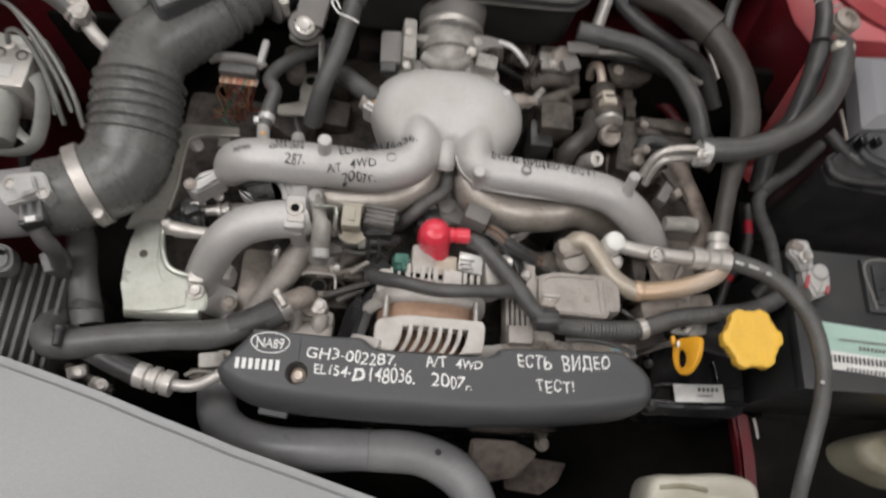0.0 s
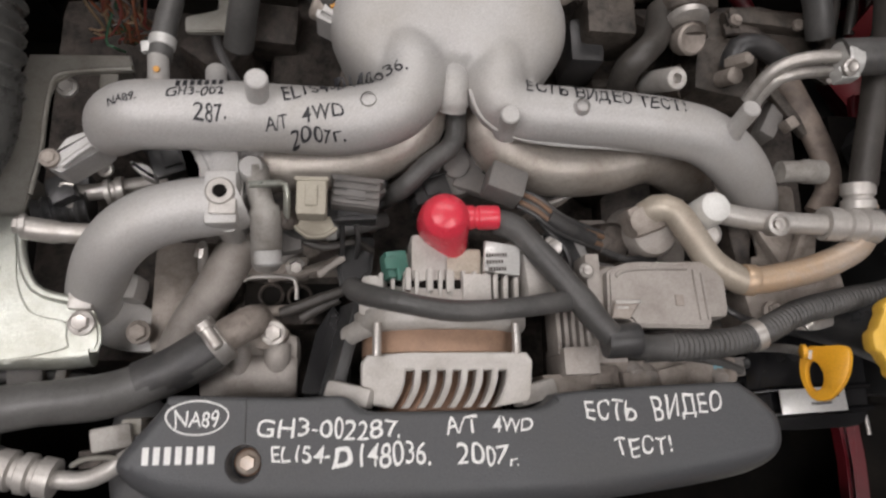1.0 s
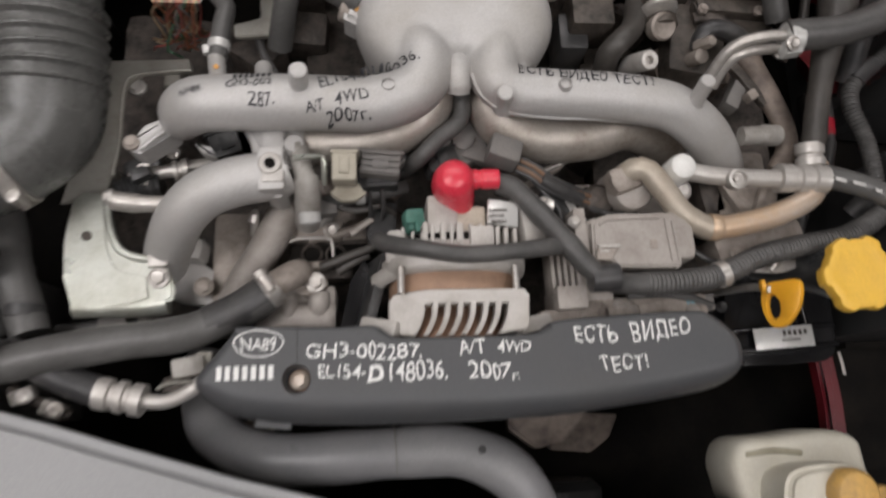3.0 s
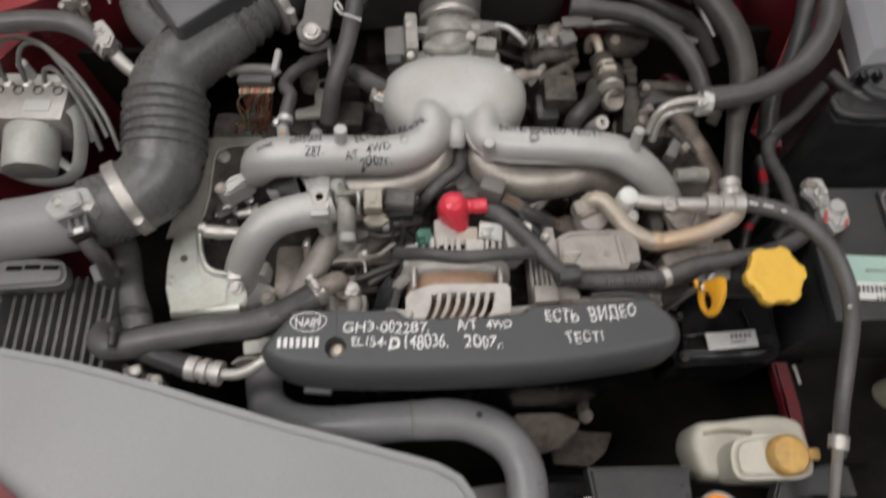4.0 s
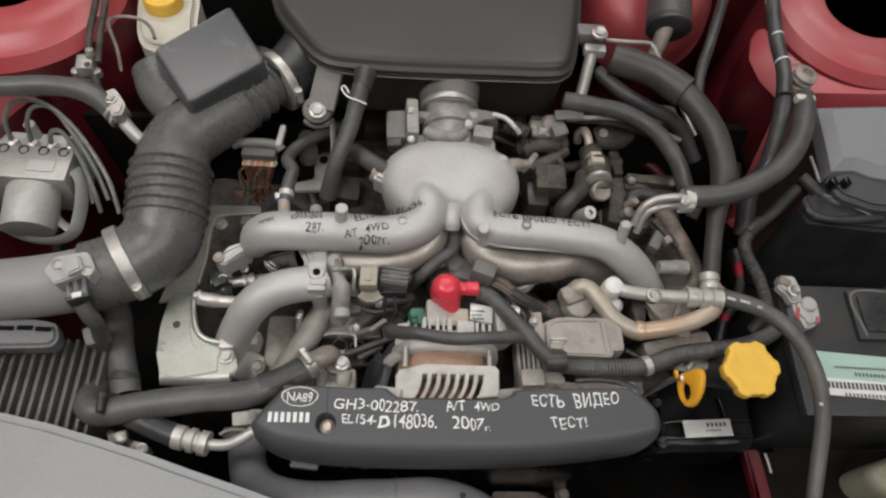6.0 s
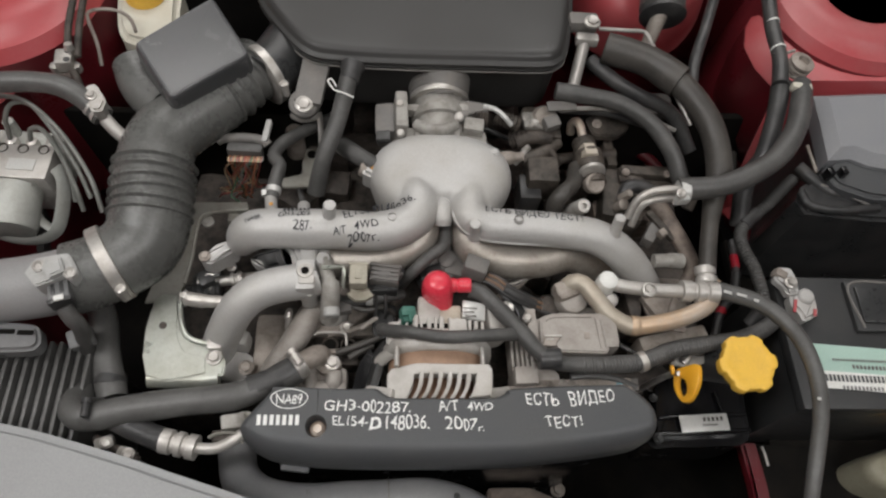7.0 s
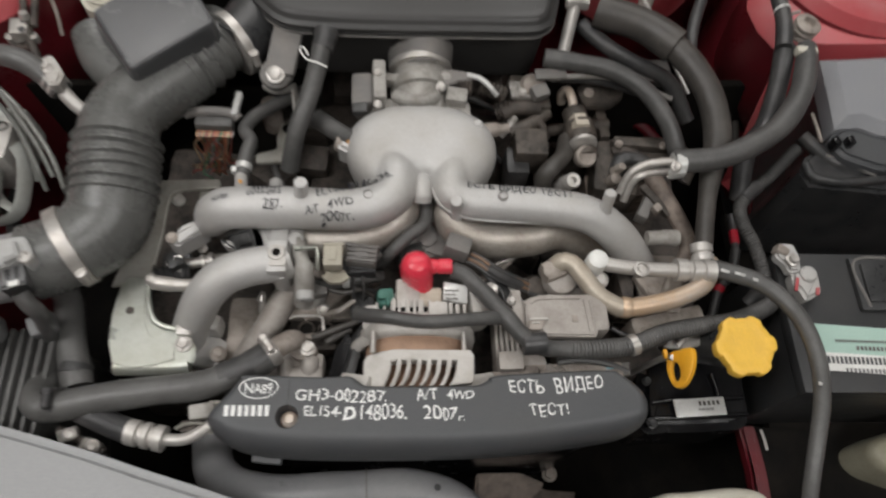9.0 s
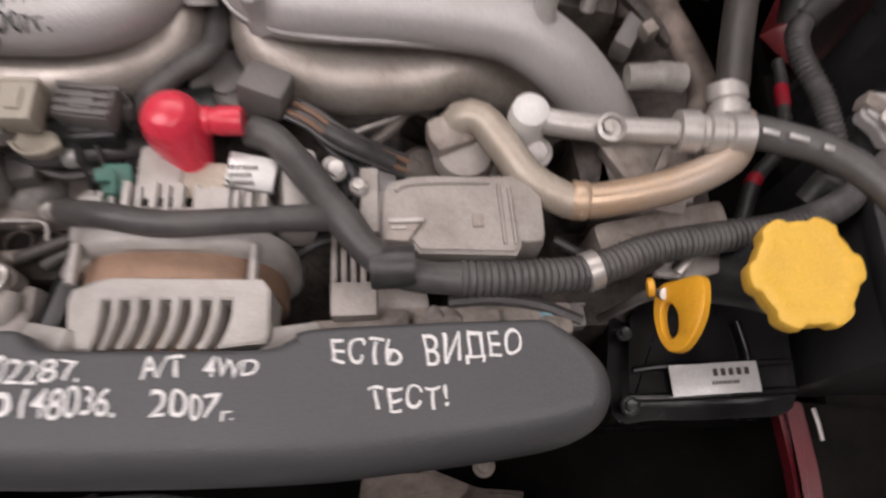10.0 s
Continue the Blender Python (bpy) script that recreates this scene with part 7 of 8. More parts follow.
part("clip_screw", bolt((0.348, 0.411, 0.832), (0, -0.4, 1), r=0.0045, h=0.004), STEEL, fuel)
part("clip_end", sweep([(0.354, 0.413, 0.815), (0.348, 0.411, 0.812), (0.346, 0.410, 0.810)], 0.0022, 8), STEEL, fuel)
steer = thing("steering_hose", "long dusty black hose with clips", "hose", (0.363, 0.431, 0.810))
part("tube", hose([(0.354, 0.428, 0.815), (0.402, 0.431, 0.820), (0.443, 0.445, 0.825), (0.483, 0.471, 0.830), (0.516, 0.514, 0.835), (0.537, 0.567, 0.835), (0.544, 0.588, 0.830)], 0.0135, 18), RUBBER_GREY, steer)
part("tee", block((0.535, 0.575, 0.840), (0.026, 0.010, 0.012), (0, 0, -5), 0.003), MILKY, steer, "white plastic joint")
part("coil", lathe((0.549, 0.619, 0.842), (0.1, 0, 1), [(0.013, -0.022), (0.016, -0.019), (0.016, -0.016), (0.013, -0.014), (0.0165, -0.011), (0.0165, -0.008), (0.013, -0.006), (0.0165, -0.003), (0.0165, 0.0), (0.012, 0.003), (0.008, 0.003), (0.007, -0.004)], 24), CAST_DULL, steer)
part("tap", sweep([(0.542, 0.638, 0.842), (0.524, 0.632, 0.842), (0.510, 0.629, 0.842)], 0.0022, 8), STEEL, steer)
part("tube", hose([(0.512, 0.584, 0.835), (0.519, 0.625, 0.840), (0.518, 0.673, 0.845), (0.524, 0.734, 0.850), (0.542, 0.830, 0.850)], 0.010), RUBBER, steer)
part("tube", hose([(0.519, 0.594, 0.830), (0.511, 0.552, 0.810), (0.492, 0.500, 0.790), (0.479, 0.482, 0.760), (0.476, 0.434, 0.720)], 0.012), RUBBER, steer)
for q in ((0.519, 0.639, 0.842), (0.519, 0.682, 0.846), (0.526, 0.748, 0.850)):
    part("band", lathe(q, (0.1, -1, 0), [(0.0102, -0.0012), (0.0105, 0.0), (0.0102, 0.0012)], 16), WHITE, steer, "white tape")
for pts, r, lab_ in (([(0.220, 0.587, 0.800), (0.259, 0.581, 0.800), (0.307, 0.574, 0.795), (0.350, 0.551, 0.785), (0.378, 0.516, 0.770), (0.393, 0.484, 0.750)], 0.0115, "dusty black heater hose in a bend"),
                     ([(0.273, 0.643, 0.800), (0.302, 0.609, 0.800), (0.335, 0.595, 0.790), (0.389, 0.580, 0.770), (0.419, 0.540, 0.740)], 0.010, "thin dusty hose behind the air box"),
                     ([(0.235, 0.580, 0.770), (0.299, 0.577, 0.770), (0.358, 0.566, 0.760), (0.411, 0.567, 0.750)], 0.005, "thin hard line behind the air box"),
                     ([(0.501, 0.835, 0.800), (0.456, 0.722, 0.790), (0.439, 0.673, 0.770), (0.440, 0.634, 0.740)], 0.008, "black cable on the bulkhead"),
                     ([(-0.058, 0.501, 0.780), (-0.035, 0.481, 0.785), (-0.013, 0.464, 0.790)], 0.011, "short hose on the plenum port"),
                     ([(0.565, 0.513, 0.750), (0.587, 0.486, 0.750), (0.612, 0.473, 0.750), (0.686, 0.501, 0.750)], 0.009, "black loom to the fuse box")):
    line_thing("hose", lab_, "hose", pts, r, RUBBER_GREY if r > 0.01 else RUBBER)
cl = thing("corrugated_loom", "black corrugated loom tube beside the battery", "loom", (0.473, 0.300, 0.700))
part("tube", sweep([(0.473, 0.300, 0.700), (0.485, 0.316, 0.720), (0.479, 0.360, 0.730), (0.469, 0.402, 0.730), (0.478, 0.429, 0.730), (0.520, 0.464, 0.735), (0.559, 0.500, 0.740)], ribbed(0.0068, 0.0040, 0.0019), 16, 0.001), RUBBER_GREY, cl)
part("tape", hose([(0.478, 0.429, 0.730), (0.486, 0.438, 0.7315), (0.498, 0.447, 0.733)], 0.0094), RUBBER, cl, "smooth black tape")
part("end_sleeve", hose([(0.472, 0.299, 0.699), (0.477, 0.305, 0.706), (0.482, 0.311, 0.714)], 0.0096), RUBBER, cl)
grommet = thing("steering_boot", "black rubber boot on the bulkhead", "boot", (0.424, 0.831, 0.740))
part("boot", sweep([(0.415, 0.852, 0.800), (0.406, 0.807, 0.795), (0.399, 0.764, 0.790), (0.397, 0.752, 0.788)], lambda u, far: 0.033 - 0.004 * (u > 0.9), 24), RUBBER_GREY, grommet)
part("joint", sweep([(0.400, 0.770, 0.795), (0.394, 0.751, 0.785), (0.388, 0.736, 0.765), (0.385, 0.727, 0.750)], lambda u, far: 0.013 - 0.003 * u, 18), CAST_DULL, grommet, "dull steel joint")
part("ring", lathe((0.398, 0.754, 0.788), (-0.05, -1, -0.2), [(0.030, 0), (0.034, 0.003), (0.034, 0.007), (0.030, 0.009)], 28), RUBBER, grommet)
fuse = thing("fuse_box", "dark grey plastic fuse box with pale lid", "fuse box", (0.671, 0.596, 0.740))
part("base", plate([(0.613, 0.648, 0.755), (0.603, 0.580, 0.755), (0.595, 0.525, 0.755), (0.584, 0.496, 0.755), (0.562, 0.481, 0.755), (0.549, 0.460, 0.755), (0.556, 0.439, 0.755), (0.644, 0.431, 0.755), (0.773, 0.429, 0.755), (0.867, 0.678, 0.755), (0.635, 0.659, 0.755)], 0.56, 0.752, 0.005, 2), PLASTIC, fuse)
part("lid", plate([(0.600, 0.617, 0.790), (0.691, 0.626, 0.790), (0.823, 0.634, 0.790), (0.766, 0.483, 0.790), (0.645, 0.500, 0.790), (0.624, 0.510, 0.790), (0.591, 0.506, 0.790), (0.596, 0.558, 0.790)], 0.752, 0.79, 0.013, 1), SENSOR_DARK, fuse, "slate grey lid")
part("cover", plate(rounded([(0.585, 0.495, 0.770), (0.607, 0.517, 0.770), (0.639, 0.521, 0.770), (0.660, 0.511, 0.770), (0.785, 0.491, 0.770), (0.769, 0.451, 0.770), (0.642, 0.453, 0.770), (0.598, 0.470, 0.770)], 0.15, 2), 0.75, 0.772, 0.006, 3), PLASTIC_GREY, fuse)
for q in ((0.586, 0.485, 0.776), (0.605, 0.487, 0.776)):
    part("clip", block(q, (0.008, 0.012, 0.018), (0, 0, 10), 0.002), GLOSS_BLACK, fuse)
part("edge", sweep([(0.585, 0.481, 0.757), (0.607, 0.471, 0.757), (0.648, 0.448, 0.757)], 0.002, 8), PLASTIC_DUSTY, fuse)
part("rod", sweep([(0.579, 0.541, 0.762), (0.580, 0.520, 0.762), (0.582, 0.498, 0.760)], 0.0024, 8), CAST_DULL, fuse)
part("rib", sweep([(0.555, 0.467, 0.755), (0.562, 0.449, 0.755), (0.600, 0.442, 0.755), (0.658, 0.448, 0.755)], 0.006, 10), PLASTIC, fuse)
power = thing("power_cable", "red power cable wrapped in black tape below the battery", "cable", (0.480, 0.409, 0.690))
part("tape", hose([(0.499, 0.446, 0.655), (0.498, 0.425, 0.656), (0.495, 0.396, 0.656)], 0.0052), RUBBER, power, "black tape")
part("sleeve", lathe((0.4965, 0.412, 0.656), (0.05, 1, 0), [(0.0054, -0.010), (0.0060, -0.008), (0.0060, 0.008), (0.0054, 0.010)], 16), CABLE_RED, power)
part("tape", hose([(0.495, 0.394, 0.656), (0.482, 0.360, 0.657), (0.459, 0.334, 0.658), (0.440, 0.290, 0.656), (0.423, 0.243, 0.640)], 0.0062), RUBBER, power, "black tape")
part("sleeve", lathe((0.4585, 0.334, 0.658), (0.6, 0.8, 0), [(0.0063, -0.005), (0.0068, -0.004), (0.0068, 0.004), (0.0063, 0.005)], 16), CABLE_RED, power)

# ---- smaller fittings in the gaps of the engine ----
def plug_thing(name, label, q, size, turn, mat, leads=0, category="connector", tail=(0, -0.02, -0.03)):
    """A moulded plug: body, collar, latch and its leads."""
    t = thing(name, label, category, q)
    part("body", block(q, size, turn, min(size) * 0.14), mat, t)
    m = pose(*q, *turn)
    part("latch", block(m @ Vector((0, 0, size[2] * 0.52)), (size[0] * 0.4, size[1] * 0.55, size[2] * 0.18), turn, 0.001), mat, t)
    part("collar", block(m @ Vector((0, size[1] * 0.46, 0)), (size[0] * 1.1, size[1] * 0.12, size[2] * 1.1), turn, 0.001), mat, t)
    for k in range(leads):
        a = m @ Vector(((k - (leads - 1) / 2) * size[0] * 0.25, -size[1] * 0.5, 0))
        part("lead", sweep([a, a + Vector(tail) * 0.5 + Vector((0.002 * k, 0, 0.004)), a + Vector(tail)], 0.0018, 6), RUBBER, t)
    return t


plug_thing("relay_plug", "pale grey plug clipped on a bracket", (-0.030, 0.319, 0.780), (0.0205, 0.026, 0.018), (0, 0, 0), BEIGE, 0)
plug_thing("injector_plug", "dark plug beside the runner", (0.000, 0.327, 0.765), (0.034, 0.022, 0.018), (0, 0, -6), PLASTIC_DUSTY, 0)
plug_thing("injector_plug", "grimy dark plug on the block", (-0.005, 0.317, 0.750), (0.040, 0.014, 0.020), (0, 0, 4), PLASTIC, 2)
plug_thing("injector_plug", "black plug below the runner", (0.054, 0.337, 0.745), (0.030, 0.020, 0.020), (0, 10, 20), PLASTIC, 1)
plug_thing("injector_plug", "black plug with grey collar by the pump", (0.156, 0.296, 0.735), (0.022, 0.030, 0.022), (0, 0, 24), PLASTIC, 2)
plug_thing("sensor_plug", "small green-grey plug under the head", (-0.142, 0.371, 0.700), (0.034, 0.026, 0.024), (0, 0, 20), PLASTIC, 1)
plug_thing("sensor_plug", "dusty plug near the shield", (0.283, 0.205, 0.735), (0.026, 0.014, 0.014), (0, 0, 6), PLASTIC_DUSTY, 2)
plug_thing("sensor_plug", "plug with a pale blue lock", (0.259, 0.207, 0.730), (0.022, 0.014, 0.014), (0, 0, 6), PLASTIC_DUSTY, 2)
lock = thing("plug_lock", "small pale blue plastic lock", "clip", (0.271, 0.206, 0.744))
part("clip", block((0.272, 0.206, 0.742), (0.007, 0.006, 0.008), (0, 0, 6), 0.001), material("blue_plastic", (0.20, 0.42, 0.50), 0.5, dirty=0.3), lock)

# purge valve and fittings on the joining plate
pv = thing("purge_valve", "grey purge valve with a bent steel stay", "valve", (-0.067, 0.308, 0.740))
part("body", sweep([(-0.069, 0.343, 0.772), (-0.067, 0.328, 0.772), (-0.062, 0.308, 0.768), (-0.062, 0.292, 0.755), (-0.064, 0.285, 0.735)], lambda u, far: 0.0085 + 0.0025 * (u > 0.4), 16, 0.003), CAST_GREY, pv)
part("cap", lathe((-0.060, 0.286, 0.765), (0.05, -0.8, -0.2), [(0.009, 0), (0.0095, 0.003), (0.0095, 0.009), (0.007, 0.011)], 16), SENSOR_GREY, pv)
part("neck", lathe((-0.072, 0.342, 0.776), (0, 0, 1), [(0.010, -0.02), (0.010, 0.0), (0.0075, 0.004)], 18), CAST, pv)
part("stay", sweep([(-0.072, 0.328, 0.782), (-0.056, 0.329, 0.782), (-0.048, 0.328, 0.782), (-0.047, 0.316, 0.778), (-0.048, 0.310, 0.765)], 0.0022, 8, flat=1.8), ZINC, pv)
part("knob", lathe((-0.047, 0.309, 0.765), (0.4, -0.2, 1), [(0.008, -0.01), (0.008, 0.002), (0.005, 0.004)], 14), CAST_DARK, pv)

# parts below the left runner
inj = thing("fuel_rail", "steel fuel rail with injector ends", "fuel rail", (-0.206, 0.349, 0.700))
part("rail", sweep([(-0.232, 0.307, 0.735), (-0.211, 0.304, 0.735), (-0.185, 0.303, 0.735)], lambda u, far: 0.0085 - 0.001 * (u > 0.5), 16, 0.004), STEEL, inj)
part("rail", sweep([(-0.229, 0.341, 0.705), (-0.204, 0.343, 0.705), (-0.177, 0.348, 0.705), (-0.146, 0.355, 0.700)], 0.0065, 12), STEEL, inj)
part("ferrule", sweep([(-0.188, 0.342, 0.709), (-0.175, 0.345, 0.709)], lambda u, far: 0.0105 - 0.002 * (0.35 < u < 0.6), 16, 0.0012), STEEL, inj)
part("body", sweep([(-0.238, 0.323, 0.700), (-0.217, 0.330, 0.700), (-0.201, 0.333, 0.700)], ribbed(0.013, 0.008, 0.003), 16, 0.002), PLASTIC, inj)
part("nut", bolt((-0.232, 0.308, 0.738), (-1, 0, 0.2), r=0.006, h=0.006), STEEL, inj)
part("socket", block((-0.222, 0.350, 0.688), (0.034, 0.020, 0.020), (0, 0, 10), 0.005), PLASTIC, inj)

hd = thing("timing_end", "grimy brown cast end of the cylinder head", "engine part", (-0.071, 0.289, 0.640))
part("casting", block((-0.129, 0.268, 0.650), (0.06, 0.09, 0.06), (0, 0, 0), 0.01), CAST_DULL, hd)
part("casting", block((-0.049, 0.266, 0.660), (0.10, 0.045, 0.05), (0, 0, 0), 0.008), CAST_DARK, hd)
part("casting", block((-0.030, 0.301, 0.660), (0.08, 0.05, 0.05), (0, 0, 8), 0.008), CAST_DULL, hd)
part("rod", sweep([(-0.086, 0.250, 0.708), (-0.068, 0.251, 0.710), (-0.050, 0.2525, 0.710)], 0.0042, 10), CAST_DULL, hd)
part("recess_edge", sweep([(-0.084, 0.276, 0.702), (-0.078, 0.279, 0.703), (-0.050, 0.279, 0.703), (-0.045, 0.274, 0.702), (-0.044, 0.262, 0.700)], 0.0016, 8), MACHINED, hd)
part("ledge", block((-0.062, 0.2885, 0.684), (0.052, 0.018, 0.030), (0, 0, 0), 0.004), CAST_DULL, hd)
part("rod", sweep([(-0.115, 0.290, 0.720), (-0.113, 0.299, 0.720), (-0.116, 0.285, 0.700)], 0.004, 8), STEEL, hd)
part("guard", plate(rounded([(-0.016, 0.256), (-0.002, 0.236), (-0.002, 0.190), (-0.038, 0.190), (-0.028, 0.236)], 0.1, 2), 0.700, 0.716, 0.002), GLOSS_BLACK, hd, "black fan guard")
part("belt_edge", block((-0.016, 0.220, 0.700), (0.010, 0.075, 0.10), (0, 14, -14), 0.004), PLASTIC, hd)
# near-black slab stands for the shade in the recess
part("opening_shade", block((-0.047, 0.266, 0.692), (0.075, 0.020, 0.004), (0, 0, 0), 0.004), UNDERSIDE_SHADE, hd)
for q in ((-0.064, 0.266, 0.695), (-0.042, 0.265, 0.695)):
    part("ring", lathe(q, (0, 0, 1), [(0.010, -0.004), (0.010, 0.002), (0.0085, 0.003), (0.0075, 0.002), (0.0075, -0.004)], 20), CAST_DARK, hd)

# compressor castings beside the pump
cp = thing("compressor", "grimy grey compressor casting with fins and bolts", "compressor", (0.200, 0.289, 0.660))
part("casting", block((0.186, 0.286, 0.680), (0.045, 0.06, 0.08), (0, 0, 0), 0.008), CAST, cp)
part("cover", plate(rounded([(0.150, 0.283, 0.745), (0.173, 0.285, 0.745), (0.178, 0.276, 0.745), (0.175, 0.244, 0.745), (0.154, 0.242, 0.745), (0.148, 0.262, 0.745)], 0.2, 3), 0.71, 0.742, 0.003, 2), CAST_DULL, cp)
part("casting", block((0.189, 0.225, 0.700), (0.028, 0.085, 0.07), (0, 0, -4), 0.004), CAST, cp)
part("casting", block((0.169, 0.216, 0.690), (0.018, 0.075, 0.06), (0, 0, 0), 0.003), CAST_DARK, cp)
for k in range(5):
    part("fin", block(Vector((0.148, 0.238, 0.738)) + Vector((0.0056 * k, 0.003 * (k % 2), 0)), (0.0034, 0.046, 0.03), (0, 0, 2), 0.001), CAST_PALE, cp)
part("foot", block((0.161, 0.210, 0.738), (0.026, 0.020, 0.05), (0, 0, 2), 0.002), CAST_PALE, cp)
part("foot", block((0.155, 0.195, 0.725), (0.040, 0.014, 0.05), (0, 0, 4), 0.003), CAST_DULL, cp)
part("boss", lathe((0.200, 0.303, 0.735), (0.1, -0.2, 1), [(0.016, -0.05), (0.016, 0.0), (0.013, 0.004), (0.006, 0.005)], 20), CAST_DARK, cp)
part("bolt", bolt((0.146, 0.295, 0.752), (0.2, -0.3, 1), r=0.006, h=0.007), STEEL, cp)
part("bolt", bolt((0.166, 0.242, 0.745), r=0.005, h=0.005), CAST_DULL, cp)
for q, n in (((0.181, 0.200, 0.745), 0), ((0.206, 0.196, 0.745), 1), ((0.234, 0.199, 0.745), 2)):
    part("tab", block(q, (0.022, 0.014, 0.012), (0, 0, 6 * n), 0.002), CAST_DULL, cp)
part("tube", sweep([(0.329, 0.355, 0.765), (0.347, 0.356, 0.765), (0.366, 0.357, 0.762)], lambda u, far: 0.0085 + 0.0012 * (u > 0.55), 16, 0.003), CAST_GREY, cp)
part("casting", block((0.341, 0.303, 0.700), (0.07, 0.05, 0.07), (0, 0, -12), 0.01), CAST_DULL, cp)
part("casting", block((0.314, 0.308, 0.700), (0.03, 0.05, 0.07), (0, 0, 8), 0.01), CAST_DARK, cp)
part("brace", block((0.328, 0.294, 0.745), (0.006, 0.05, 0.01), (0, 0, 32), 0.001), CAST_DULL, cp)
part("brace", block((0.347, 0.294, 0.745), (0.006, 0.05, 0.01), (0, 0, -26), 0.001), CAST_DULL, cp)
part("casting", block((0.355, 0.264, 0.705), (0.09, 0.03, 0.05), (0, 0, 12), 0.006), CAST_DULL, cp)
part("casting", plate(rounded([(0.183, 0.330), (0.206, 0.331), (0.222, 0.322), (0.222, 0.295), (0.183, 0.294)], 0.14, 2), 0.650, 0.706, 0.005, 3), CAST_PALE, cp)
part("casting", plate(rounded([(0.224, 0.318), (0.262, 0.323), (0.283, 0.318), (0.280, 0.292), (0.226, 0.290)], 0.14, 2), 0.640, 0.696, 0.005, 3), CAST_PALE, cp)
part("boss", lathe((0.206, 0.305, 0.705), (0, -0.2, 1), [(0.0105, -0.02), (0.0105, 0.004), (0.009, 0.006), (0.002, 0.0065)], 18), CAST_PALE, cp)
part("nut", bolt((0.325, 0.248, 0.742), r=0.007, h=0.006), CAST_DULL, cp)
part("nut", bolt((0.270, 0.306, 0.755), (0, -0.3, 1), r=0.0075, h=0.006), MACHINED, cp)

# right bank: castings and stays behind the right runner
rb = thing("coil_bracket", "brown cast bracket behind the intake runner", "bracket", (0.355, 0.484, 0.720))
part("casting", block((0.368, 0.497, 0.715), (0.068, 0.045, 0.03), (0, 0, 2), 0.010), GRIME, rb)
part("arc", sweep([(0.314, 0.494, 0.735), (0.330, 0.495, 0.737), (0.350, 0.485, 0.737), (0.367, 0.474, 0.730)], 0.006, 10, flat=0.6), CAST_DARK, rb)
part("arm", sweep([(0.315, 0.502, 0.735), (0.365, 0.507, 0.735), (0.403, 0.501, 0.735), (0.415, 0.476, 0.730), (0.408, 0.458, 0.720)], 0.009, 12, flat=0.7), GRIME, rb)
part("hose", hose([(0.313, 0.456, 0.740), (0.317, 0.470, 0.750), (0.336, 0.472, 0.750), (0.356, 0.463, 0.745), (0.373, 0.452, 0.730)], 0.0095), RUBBER, rb)
part("fitting", lathe((0.310, 0.448, 0.770), (0.2, -0.3, 1), [(0.0062, -0.02), (0.0062, 0), (0.0045, 0.003)], 6), CAST_DULL, rb)
part("fitting", lathe((0.306, 0.440, 0.758), (0.1, -0.3, 1), [(0.0072, -0.02), (0.0072, 0), (0.0045, 0.002)], 14), CAST_DULL, rb)
part("stay", block((0.356, 0.416, 0.745), (0.010, 0.05, 0.008), (0, 0, 35), 0.002), GRIME, rb)
part("stay", block((0.346, 0.412, 0.735), (0.014, 0.04, 0.02), (0, 0, -30), 0.003), PLASTIC_DUSTY, rb)
part("fitting", block((0.353, 0.402, 0.750), (0.010, 0.010, 0.012), (0, 0, 30), 0.002), CAST_DULL, rb)
part("casting", block((0.320, 0.475, 0.700), (0.06, 0.08, 0.06), (0, 0, -10), 0.012), GRIME, rb)
part("dusty_pipe", sweep([(0.358, 0.462, 0.738), (0.366, 0.432, 0.742), (0.376, 0.404, 0.744), (0.386, 0.372, 0.744), (0.386, 0.350, 0.742), (0.374, 0.330, 0.738)], lambda u, far: 0.0125 - 0.003 * u, 18, flat=0.75), SHIELD, rb, "dusty brown metal pipe")
part("casting", plate(rounded([(0.284, 0.478), (0.330, 0.488), (0.366, 0.480), (0.362, 0.440), (0.320, 0.436), (0.284, 0.444)], 0.15, 2), 0.670, 0.708, 0.006, 3), SHIELD, rb)
bh = thing("water_pipe_elbow", "dusty grey elbow hose on the cylinder bank", "hose", (0.230, 0.453, 0.740))
part("tube", hose([(0.222, 0.441, 0.720), (0.220, 0.448, 0.745), (0.229, 0.456, 0.755), (0.245, 0.475, 0.750), (0.255, 0.507, 0.740)], 0.011), HOSE_BROWN, bh)
egr = thing("engine_cover_block", "dusty square cast block behind the plenum", "engine part", (0.199, 0.545, 0.700))
part("block", block((0.206, 0.494, 0.730), (0.042, 0.040, 0.05), (0, 0, 0), 0.005), GRIME, egr)
part("block", block((0.191, 0.479, 0.710), (0.03, 0.04, 0.05), (0, 0, 0), 0.006), RUBBER, egr)
part("rail", sweep([(0.235, 0.533, 0.720), (0.269, 0.539, 0.720), (0.319, 0.546, 0.720)], 0.008, 12), CAST_DARK, egr)

